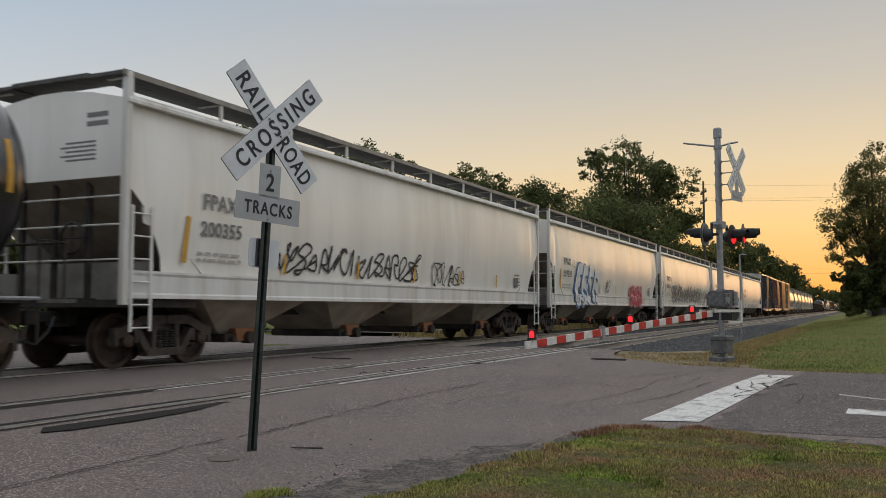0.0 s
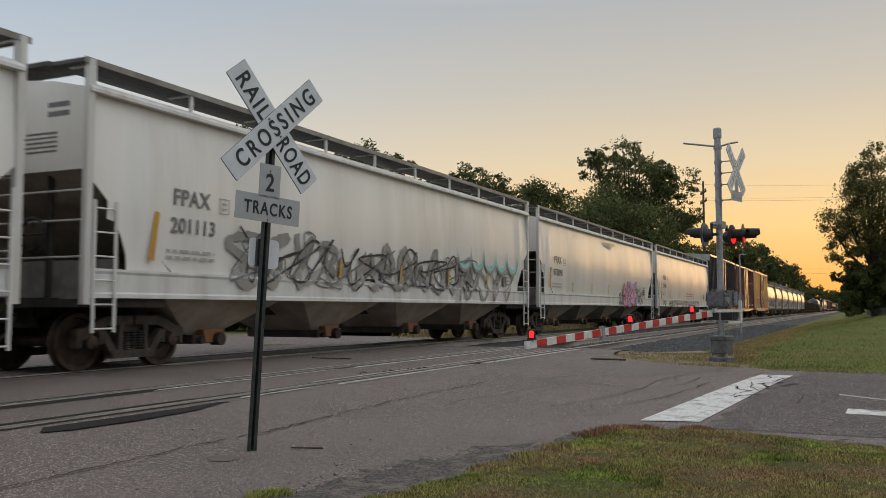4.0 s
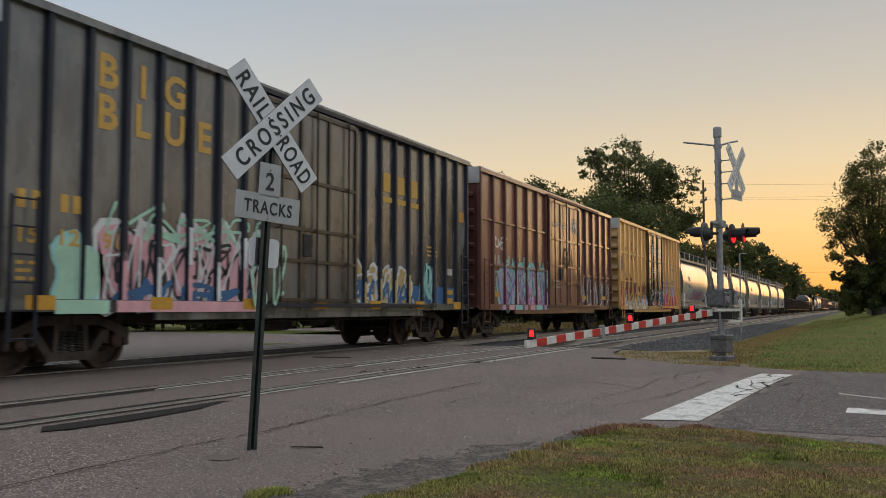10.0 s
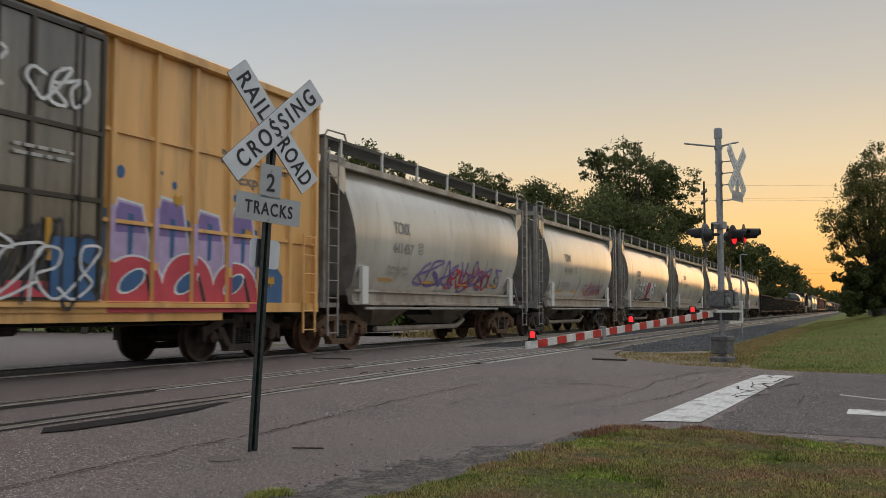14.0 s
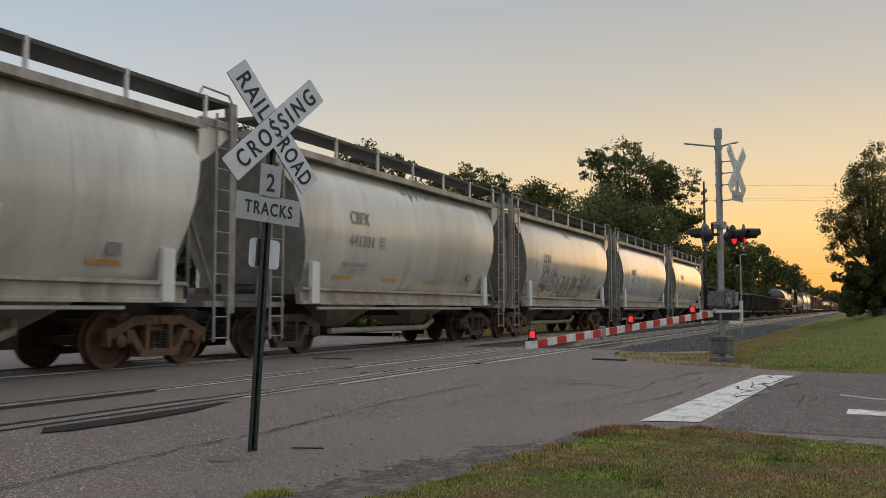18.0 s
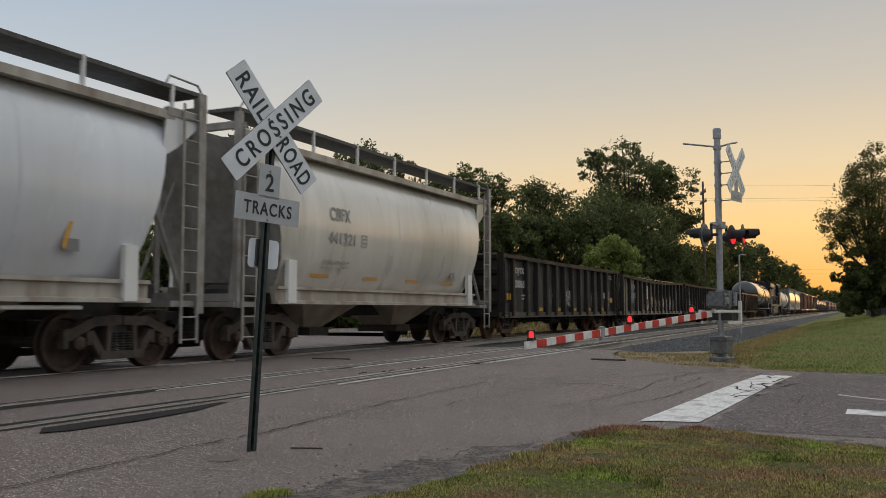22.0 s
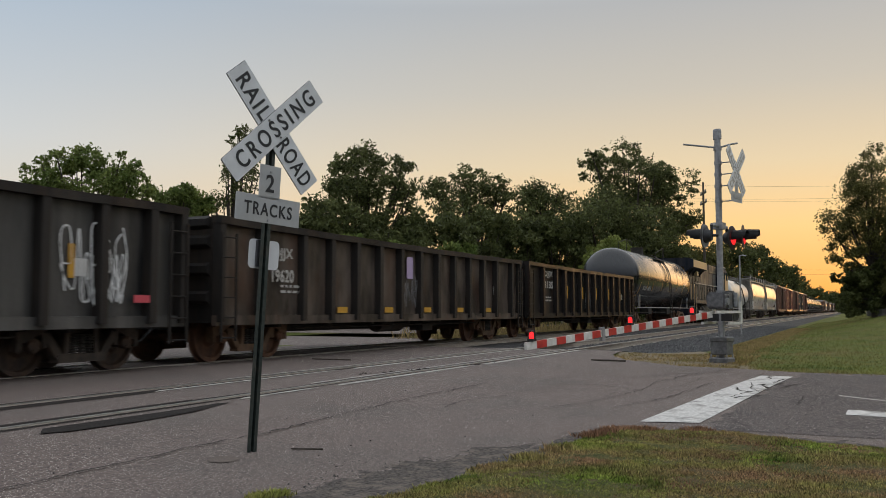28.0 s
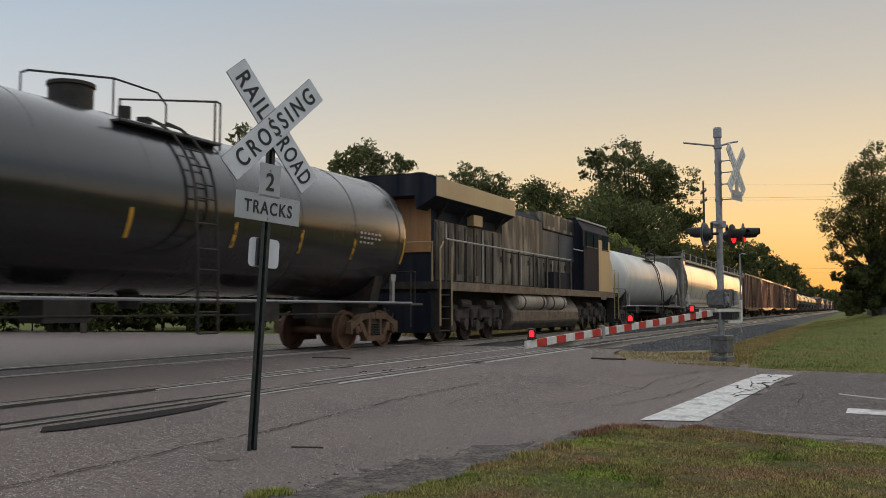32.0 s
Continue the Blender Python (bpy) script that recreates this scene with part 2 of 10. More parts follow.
M_LEAF4 = material("leaves_pale_green", (0.13, 0.17, 0.04), (0.27, 0.3, 0.09), 0.9, 0.5, world_space=True, island=0.4, thin=0.4, spec=0.12)
M_LEAF3 = material("leaves_warm", (0.065, 0.07, 0.025), (0.17, 0.16, 0.055), 0.9, 0.5, world_space=True, island=0.4, thin=0.55, spec=0.12)
M_SHED = material("shed_cladding", (0.12, 0.118, 0.105), (0.19, 0.185, 0.165), 5, 0.7, dirt=(0.1, 0.09, 0.075))
M_ROOF = material("shed_roof", (0.12, 0.11, 0.1), (0.2, 0.19, 0.18), 8, 0.8)
# rolling stock
RUST = (0.13, 0.06, 0.03)
GRIME = (0.12, 0.095, 0.07)
M_PELLET = material("light_grey_car_paint", (0.76, 0.73, 0.68), (0.86, 0.83, 0.78), 1.1, 0.33, 0, 0.005, (0.46, 0.42, 0.35), 0.8, 0.45, STREAK, 0.9, spec=0.35, coat=0.45)
M_SILLWHITE = material("white_sill_paint", (0.62, 0.61, 0.58), (0.74, 0.73, 0.7), 3, 0.45, 0, 0, (0.4, 0.33, 0.25), 2.2, 0.6, STREAK)
M_CEMENT = material("cement_car_paint", (0.55, 0.51, 0.45), (0.74, 0.7, 0.63), 1.6, 0.3, 0, 0.006, (0.25, 0.215, 0.165), 0.8, 0.8, STREAK, 0.9, coat=0.9)
M_CEMENT.node_tree.nodes["Principled BSDF"].inputs["Coat Roughness"].default_value = 0.16
M_CEMSILL = material("stained_sill_paint", (0.28, 0.245, 0.205), (0.45, 0.41, 0.355), 3, 0.5, 0, 0, (0.17, 0.11, 0.075), 1.6, 0.85, STREAK)
M_CEMENT2 = material("cool_grey_car_paint", (0.57, 0.575, 0.6), (0.67, 0.68, 0.7), 1.6, 0.25, 0, 0.0008, (0.33, 0.31, 0.29), 0.8, 0.5, STREAK, 3.0, coat=0.6)
M_FRAMEGREY = material("grey_frame_paint", (0.22, 0.205, 0.185), (0.33, 0.31, 0.28), 4, 0.55, 0, 0, (0.14, 0.1, 0.07), 1.8, 0.7)
M_BAY = material("dusty_hopper_steel", (0.3, 0.255, 0.2), (0.44, 0.385, 0.31), 2, 0.75, 0, 0, (0.2, 0.125, 0.075), 1.2, 0.6)
M_UNDER = material("dark_underframe", (0.016, 0.015, 0.014), (0.045, 0.04, 0.035), 5, 0.8, 0.1, 0, (0.12, 0.07, 0.045), 1.4, 0.5)
M_GRATE = material("walkway_grating", (0.06, 0.058, 0.055), (0.13, 0.125, 0.115), 8, 0.7, 0.4)
M_BOXBLACK = material("dark_blue_black_paint", (0.03, 0.033, 0.04), (0.17, 0.167, 0.16), 1.6, 0.27, 0, 0.045, (0.2, 0.185, 0.16), 1.2, 0.55, (1, 1, 0.35), 1.3, coat=0.9, ramp=(0.36, 0.7))
# door colour lightened above the car's paint to hold its reflected sheen
M_BOXDOOR = material("sheen_toned_blue_grey_door", (0.05, 0.052, 0.055), (0.17, 0.162, 0.148), 2, 0.3, 0, 0.04, (0.035, 0.036, 0.04), 1.2, 0.6, (1, 1, 0.3), 1.3, coat=0.5)
# ribs and ends darker than the reflecting walls, the shade put into their colour
M_BOXRIB = material("shaded_navy_rib", (0.012, 0.016, 0.028), (0.022, 0.027, 0.042), 3, 0.5, 0, 0, (0.05, 0.045, 0.04), 1.2, 0.4, STREAK, spec=0.3)
M_REDRIB = material("shaded_red_rib", (0.09, 0.034, 0.028), (0.14, 0.052, 0.042), 3, 0.5, 0, 0, (0.06, 0.04, 0.034), 1.2, 0.5, STREAK, spec=0.3)
M_BOXRED = material("oxide_red_paint", (0.155, 0.058, 0.049), (0.29, 0.115, 0.094), 1.6, 0.33, 0, 0.035, (0.11, 0.06, 0.05), 1.5, 0.65, (1, 1, 0.3), 1.3, coat=1.0)
M_BOXRED.node_tree.nodes["Principled BSDF"].inputs["Coat IOR"].default_value = 1.62
M_BOXYEL = material("faded_yellow_paint", (0.66, 0.36, 0.115), (0.84, 0.48, 0.18), 1.6, 0.36, 0, 0.008, (0.25, 0.15, 0.07), 1.5, 0.9, STREAK, 1.5, coat=0.3, dirt_from=0.52)
M_BOXBROWN = material("weathered_brown_paint", (0.10, 0.05, 0.035), (0.17, 0.085, 0.06), 2, 0.45, 0, 0.001, (0.07, 0.05, 0.04), 0.9, 0.6, STREAK, 3.0)
# dirty yellow end, darkened and banded to include the shadows under its ribs
M_YELEND = material("shaded_dirty_yellow_end", (0.38, 0.215, 0.075), (0.58, 0.34, 0.13), 1.8, 0.5, 0, 0.008, (0.07, 0.05, 0.035), 1.1, 0.9, (0.35, 0.35, 1.5), 1.5, coat=0.15, dirt_from=0.46)
M_PLATE = material("galvanised_end_plate", (0.4, 0.4, 0.4), (0.52, 0.52, 0.52), 3, 0.4, 0.5, 0, (0.28, 0.25, 0.2), 2, 0.5)
# grimy dark door; its pale tan streaks are sheen painted into the colour
M_DOORDARK = material("grimy_door_steel_sheen", (0.045, 0.04, 0.033), (0.2, 0.17, 0.125), 2.2, 0.3, 0.1, 0.03, (0.03, 0.027, 0.024), 1.3, 0.8, STREAK, 1.5, coat=0.7)
M_DOORDARK.node_tree.nodes["Principled BSDF"].inputs["Coat IOR"].default_value = 1.8
M_GONDOLA = material("weathered_black_paint", (0.02, 0.02, 0.021), (0.105, 0.1, 0.094), 1.8, 0.42, 0, 0.035, (0.15, 0.135, 0.12), 1.3, 0.7, STREAK, 1.7, dirt_from=0.52, spec=0.25)
M_GONDOLA3 = material("dusty_grey_car_paint", (0.05, 0.045, 0.041), (0.3, 0.275, 0.245), 2.4, 0.4, 0, 0.03, (0.2, 0.105, 0.062), 1.3, 0.75, (1, 1, 0.45), 1.7, spec=0.3, coat=0.15, dirt_from=0.52, ramp=(0.36, 0.62))
M_GONDOLA2 = material("rusty_black_paint", (0.011, 0.0105, 0.0105), (0.031, 0.027, 0.026), 1.8, 0.38, 0, 0.014, (0.062, 0.03, 0.018), 1.0, 0.8, STREAK, 1.7, dirt_from=0.5, spec=0.14)
M_GONDOLA4 = material("dusty_brown_car_paint", (0.026, 0.021, 0.019), (0.13, 0.104, 0.087), 2.2, 0.4, 0, 0.03, (0.1, 0.048, 0.029), 1.2, 0.75, (1, 1, 0.4), 1.7, spec=0.25, dirt_from=0.5, ramp=(0.36, 0.64))
M_TANK = material("black_tank_paint", (0.005, 0.0055, 0.007), (0.011, 0.0115, 0.014), 1.4, 0.4, 0, 0.0004, (0.014, 0.014, 0.015), 0.9, 0.6, STREAK, 2.0, spec=0.1, coat=1.0)
M_TANK.node_tree.nodes["Principled BSDF"].inputs["Coat IOR"].default_value = 1.62
M_TANK.node_tree.nodes["Principled BSDF"].inputs["Coat Roughness"].default_value = 0.18
M_TANKWHITE = material("white_tank_paint", (0.6, 0.59, 0.56), (0.7, 0.69, 0.66), 1.4, 0.33, 0, 0, (0.42, 0.38, 0.32), 0.8, 0.5, STREAK)
M_NAVY = material("navy_loco_paint", (0.012, 0.015, 0.024), (0.026, 0.03, 0.042), 2, 0.6, 0, 0, (0.06, 0.052, 0.045), 1.0, 0.5, STREAK, spec=0.05)
M_LOCOYEL = material("loco_yellow_paint", (0.44, 0.31, 0.155), (0.58, 0.42, 0.225), 2, 0.45, 0, 0, (0.27, 0.19, 0.12), 1.0, 0.6, STREAK)
M_LOCOTAN = material("sooty_tan_hood_paint", (0.06, 0.054, 0.05), (0.34, 0.285, 0.22), 2.6, 0.5, 0, 0.006, (0.04, 0.038, 0.037), 1.6, 0.85, (1, 1, 0.25), 3.0, spec=0.2, dirt_from=0.47, ramp=(0.4, 0.66))
M_LOCOBLUE = material("faded_blue_hood_paint", (0.04, 0.045, 0.055), (0.12, 0.125, 0.135), 2.2, 0.5, 0, 0.004, (0.16, 0.14, 0.11), 1.2, 0.6, (1, 1, 0.2), spec=0.2)
M_LOCOGREY = material("sooty_hood_paint", (0.03, 0.03, 0.031), (0.27, 0.235, 0.19), 2.6, 0.55, 0, 0.006, (0.03, 0.03, 0.031), 1.5, 0.85, (1, 1, 0.25), 3.0, spec=0.2, dirt_from=0.47, ramp=(0.42, 0.66))
M_GRIME = material("greasy_brown_steel", (0.04, 0.033, 0.028), (0.19, 0.15, 0.115), 3.5, 0.5, 0, 0.01, (0.05, 0.04, 0.034), 1.5, 0.7)
M_DOORFRAME = material("door_stiffener_paint", (0.025, 0.021, 0.016), (0.06, 0.045, 0.028), 3, 0.4, 0, 0, (0.03, 0.027, 0.024), 1.5, 0.8, STREAK)
M_REARHOOD = material("faded_rear_hood_paint", (0.36, 0.165, 0.06), (0.54, 0.27, 0.1), 2, 0.6, 0, 0, (0.13, 0.075, 0.045), 1.2, 0.6, STREAK)
M_GLASS = material("dark_window_glass", (0.02, 0.03, 0.028), (0.035, 0.045, 0.042), 3, 0.8, spec=0.0)
# gondola ribs and ends: shade of the deep ribs painted in as darker colour
M_GONRIB = material("shaded_gondola_rib", (0.013, 0.012, 0.012), (0.04, 0.036, 0.033), 1.8, 0.6, 0, 0.006, (0.1, 0.065, 0.043), 1.3, 0.5, STREAK, spec=0.12)
M_RUSTCAP = plain("rust_orange_outlet", (0.3, 0.13, 0.06), 0.8)
M_WHEEL = material("wheel_rust", (0.035, 0.024, 0.019), (0.1, 0.06, 0.04), 6, 0.7, 0.2, 0, (0.03, 0.026, 0.023), 2, 0.7)
M_WHEELRUST = material("wheel_orange_rust", (0.085, 0.042, 0.025), (0.17, 0.08, 0.042), 6, 0.75, 0.1, 0, (0.05, 0.035, 0.028), 2, 0.7)
M_TRUCK = material("truck_casting", (0.035, 0.029, 0.025), (0.095, 0.072, 0.056), 6, 0.8, 0.1, 0, (0.035, 0.03, 0.027), 2, 0.6)
M_TRUCKRUST = material("rusty_truck_casting", (0.095, 0.056, 0.034), (0.18, 0.105, 0.06), 6, 0.8, 0.1, 0, (0.07, 0.045, 0.034), 2, 0.6)
M_REFLECT = plain("yellow_reflector", (0.55, 0.29, 0.03), 0.45)
M_REFLECTDULL = plain("faded_orange_reflector", (0.4, 0.21, 0.045), 0.5)
M_REFLECTFAINT = material("pale_rust_bloom", (0.56, 0.47, 0.36), (0.68, 0.62, 0.53), 4, 0.55)
M_FADEDPINK = material("faded_pink_paint", (0.74, 0.36, 0.17), (0.78, 0.42, 0.2), 5, 0.6, dirt=(0.8, 0.47, 0.18), dirt_scale=2.0, dirt_amount=0.8)
M_STENCILMID = plain("worn_stencil_paint", (0.27, 0.26, 0.24), 0.6)
M_STENCIL = plain("dark_stencil_paint", (0.19, 0.185, 0.18), 0.6)
M_STENCILFAINT = plain("faded_stencil_paint", (0.4, 0.385, 0.36), 0.6)
M_STENCILW = plain("white_stencil_paint", (0.45, 0.435, 0.41), 0.6)
M_STENCILY = plain("yellow_stencil_paint", (0.6, 0.36, 0.08), 0.6)
M_OUTLETRED = plain("red_outlet_paint", (0.45, 0.14, 0.07), 0.7)
SPRAY = {k: material("spray_" + k, tuple(v * 0.8 for v in c), c, 3.5, 0.6, dirt=tuple(v * 0.55 for v in c), dirt_scale=1.2) for k, c in {
    "white": (0.78, 0.78, 0.78), "black": (0.03, 0.03, 0.035), "blue": (0.05, 0.14, 0.3), "red": (0.62, 0.075, 0.1), "pink": (0.78, 0.42, 0.46),
    "mint": (0.45, 0.72, 0.55), "purple": (0.25, 0.18, 0.42), "cyan": (0.35, 0.68, 0.64), "magenta": (0.5, 0.12, 0.25), "lilac": (0.52, 0.4, 0.62),
    "grey": (0.2, 0.2, 0.21), "orange": (0.6, 0.28, 0.06), "ochre": (0.55, 0.4, 0.16), "soot": (0.34, 0.318, 0.285), "maroon": (0.24, 0.055, 0.06), "cream": (0.62, 0.5, 0.34), "rust": (0.34, 0.16, 0.075)}.items()}


# ---- mesh helpers ----
def box(bm, x0, x1, y0, y1, z0, z1):
    v = [bm.verts.new(c) for c in ((x0, y0, z0), (x1, y0, z0), (x1, y1, z0), (x0, y1, z0), (x0, y0, z1), (x1, y0, z1), (x1, y1, z1), (x0, y1, z1))]
    for f in ((3, 2, 1, 0), (4, 5, 6, 7), (0, 1, 5, 4), (1, 2, 6, 5), (2, 3, 7, 6), (3, 0, 4, 7)):
        bm.faces.new([v[i] for i in f])
    return bm


def tube(bm, p, q, r, seg=8, r2=None):
    p, q = Vector(p), Vector(q)
    d = (q - p).normalized()
    a = d.orthogonal().normalized()
    b = d.cross(a)
    r2 = r if r2 is None else r2
    lo, hi = [], []
    for i in range(seg):
        c, s = math.cos(i * math.tau / seg), math.sin(i * math.tau / seg)
        lo.append(bm.verts.new(p + (a * c + b * s) * r))
        hi.append(bm.verts.new(q + (a * c + b * s) * r2))
    for i in range(seg):
        bm.faces.new((lo[i], lo[(i + 1) % seg], hi[(i + 1) % seg], hi[i]))
    bm.faces.new(lo[::-1])
    bm.faces.new(hi)
    return bm


def pipe(bm, pts, r, seg=6):
    # one bent tube through all the points
    pts = [Vector(p) for p in pts]
    dirs = [(q - p).normalized() for p, q in zip(pts, pts[1:])]
    a = dirs[0].orthogonal().normalized()
    rings = []
    for i, p in enumerate(pts):
        d = dirs[0] if i == 0 else (dirs[-1] if i == len(dirs) else (dirs[i - 1] + dirs[i]).normalized())
        a = (a - d * a.dot(d)).normalized()
        b = d.cross(a)
        rings.append([bm.verts.new(p + (a * math.cos(k * math.tau / seg) + b * math.sin(k * math.tau / seg)) * r) for k in range(seg)])
    for lo, hi in zip(rings, rings[1:]):
        for k in range(seg):
            bm.faces.new((lo[k], lo[(k + 1) % seg], hi[(k + 1) % seg], hi[k]))
    bm.faces.new(rings[0][::-1])
    bm.faces.new(rings[-1])
    return bm


def bar(bm, p, q, wide, thick):
    # a straight bar in the xz plane, thick across y
    p, q = Vector(p), Vector(q)
    d = (q - p).normalized()
    n = Vector((-d.z, 0, d.x)) * wide / 2
    y = Vector((0, thick / 2, 0))
    v = [bm.verts.new(c) for c in (p - n - y, q - n - y, q + n - y, p + n - y, p - n + y, q - n + y, q + n + y, p + n + y)]
    for f in ((0, 1, 2, 3), (7, 6, 5, 4), (0, 4, 5, 1), (1, 5, 6, 2), (2, 6, 7, 3), (3, 7, 4, 0)):
        bm.faces.new([v[i] for i in f])
    return bm


def spin(bm, profile, axis, centre=(0, 0, 0), seg=24):
    # profile: (along the axis, radius); closed at both ends where the radius is 0
    rings = []
    for s, r in profile:
        ring = []
        for i in range(1 if r == 0 else seg):
            c, n = r * math.cos(i * math.tau / seg), r * math.sin(i * math.tau / seg)
            co = {"x": (s, c, n), "y": (c, s, n), "z": (c, n, s)}[axis]
            ring.append(bm.verts.new(Vector(co) + Vector(centre)))
        rings.append(ring)
    for a, b in zip(rings, rings[1:]):
        for i in range(seg):
            j = (i + 1) % seg
            f = [a[i % len(a)], a[j % len(a)], b[j % len(b)], b[i % len(b)]]
            f = list(dict.fromkeys(f))
            if len(f) > 2:
                bm.faces.new(f)
    bmesh.ops.recalc_face_normals(bm, faces=bm.faces)
    return bm


def prism(bm, poly, axis, s0, s1):
    # a polygon in the two other axes, drawn out along one axis
    def at(p, s):
        return {"x": (s, p[0], p[1]), "y": (p[0], s, p[1]), "z": (p[0], p[1], s)}[axis]
    lo, hi = [bm.verts.new(at(p, s0)) for p in poly], [bm.verts.new(at(p, s1)) for p in poly]
    faces = [bm.faces.new(lo), bm.faces.new(hi)]
    for i in range(len(poly)):
        j = (i + 1) % len(poly)
        faces.append(bm.faces.new((lo[i], lo[j], hi[j], hi[i])))
    bmesh.ops.recalc_face_normals(bm, faces=faces)
    return bm


def finish(bm, name, mat, smooth=False):
    me = bpy.data.meshes.new(name)
    bm.to_mesh(me)
    bm.free()
    me.materials.append(mat)
    if smooth:
        me.shade_smooth()
        me.set_sharp_from_angle(angle=radians(38))
    return me


def part(name, bm, mat, parent, label="", smooth=False, at=None):
    me = bm if isinstance(bm, bpy.types.Mesh) else finish(bm, name, mat, smooth)
    ob = new(name, me)
    ob.parent = parent
    if at is not None:
        ob.matrix_basis = at
    if label:
        ob["label"] = label
    return ob


def thing(name, m, label, category, group="", kind=""):
    ob = new(name)
    ob.empty_display_size = 0.2
    ob.matrix_basis = m
    return tagged(ob, label, category, group, kind)


def nb():
    return bmesh.new()


def sheet(name, verts, faces, mat):
    me = bpy.data.meshes.new(name)
    me.from_pydata(verts, [], faces)
    me.materials.append(mat)
    return me


def lettering(text, size, mat, thick=0.002, bold=0.0, spaced=1.0):
    cu = bpy.data.curves.new("writing", "FONT")
    cu.body, cu.size, cu.align_x, cu.align_y, cu.extrude = text, size, "CENTER", "CENTER", thick
    cu.offset, cu.space_character = bold, spaced
    ob = bpy.data.objects.new("writing", cu)
    me = bpy.data.meshes.new_from_object(ob)
    bpy.data.objects.remove(ob)
    bpy.data.curves.remove(cu)
    me.materials.clear()
    me.materials.append(mat)
    return me


# ---- ground, road, tracks ----
def step(a, b, v):
    s = min(1, max(0, (v - a) / (b - a)))
    return s * s * (3 - 2 * s)


def ground_z(x, y):
    near = -0.22 + 0.13 * step(7, 15, x)
    z = near + (-0.02 - near) * step(4.3, 6.1, y)
    z = z + (-0.27 - z) * step(21, 27, x) * step(3.2, 5, y)
    z += 0.92 * step(20, 52, x) * (1 - step(-2.5, 2.8, y))      # the lawn rises away from the tracks
    return z - 0.05 * step(15, 18, y)


def axis_lines(lo, hi, a, b, fine):
    out, v = [], a
    while v <= b:
        out.append(v)
        v += fine
    s = fine
    while out[-1] < hi:
        s *= 1.5
        out.append(out[-1] + s)
    s = fine
    while out[0] > lo:
        s *= 1.5
        out.insert(0, out[0] - s)
    return out


def build_ground():
    xs, ys = axis_lines(-900, 3000, -4, 40, 0.7), axis_lines(-1200, 1500, -6, 22, 0.5)
    verts = [(x, y, ground_z(x, y) - 0.03) for y in ys for x in xs]
    n = len(xs)
    faces = [(j * n + i, j * n + i + 1, (j + 1) * n + i + 1, (j + 1) * n + i) for j in range(len(ys) - 1) for i in range(n - 1)]
    tagged(new("ground", sheet("ground", verts, faces, M_LAWN)), "rough green and brown grass ground out to the horizon", "ground", kind="structure")


def wob(x, y, s=1.0):
    return noise.noise(Vector((x * s, y * s, 3.7)))


def along(table, v):
    if v <= table[0][0]:
        return table[0][1]
    for (a, fa), (b, fb) in zip(table, table[1:]):
        if v <= b:
            return fa + (fb - fa) * (v - a) / (b - a)
    return table[-1][1]


LAWN_TOP = [(-6, 6.2), (3, 3.6), (4.4, 2.95), (4.8, 2.74), (5.2, 2.62), (6.2, 2.57), (6.6, 2.4), (7.5, 2.3), (8.5, 2.2), (8.9, 2.2)]
LAWN_SIDE = [(-5, 7.6), (-0.2, 8.36), (0.32, 8.53), (0.8, 8.68), (1.06, 8.79), (1.58, 8.77), (1.98, 8.62), (2.5, 8.45)]


def lawn_in(x, y):
    # how far inside the foreground lawn, ragged at its edge
    d = min(along(LAWN_TOP, x) - y, along(LAWN_SIDE, y) - x)
    return d + 0.09 * wob(x, y, 2.1) + 0.06 * wob(x + 9, y, 6.0)


def road_left(y):
    if y < 1.5:
        return 8.0
    if y < 2.6:
        return 8.0 - (y - 1.5) * 6
    return -70


ROAD_SIDE = [(-8, 13.2), (-0.5, 15.67), (1, 16.42), (2, 16.8), (3.1, 17.36), (3.7, 17.9), (4.5, 18.9), (5.1, 20.2), (5.5, 23.5), (6.0, 26), (8, 27.5), (14.2, 28.6), (14.3, 36), (20, 36)]


def road_right(y):
    return along(ROAD_SIDE, y) + 0.15 * wob(5, y, 1.5) + 0.12 * wob(6, y, 4)


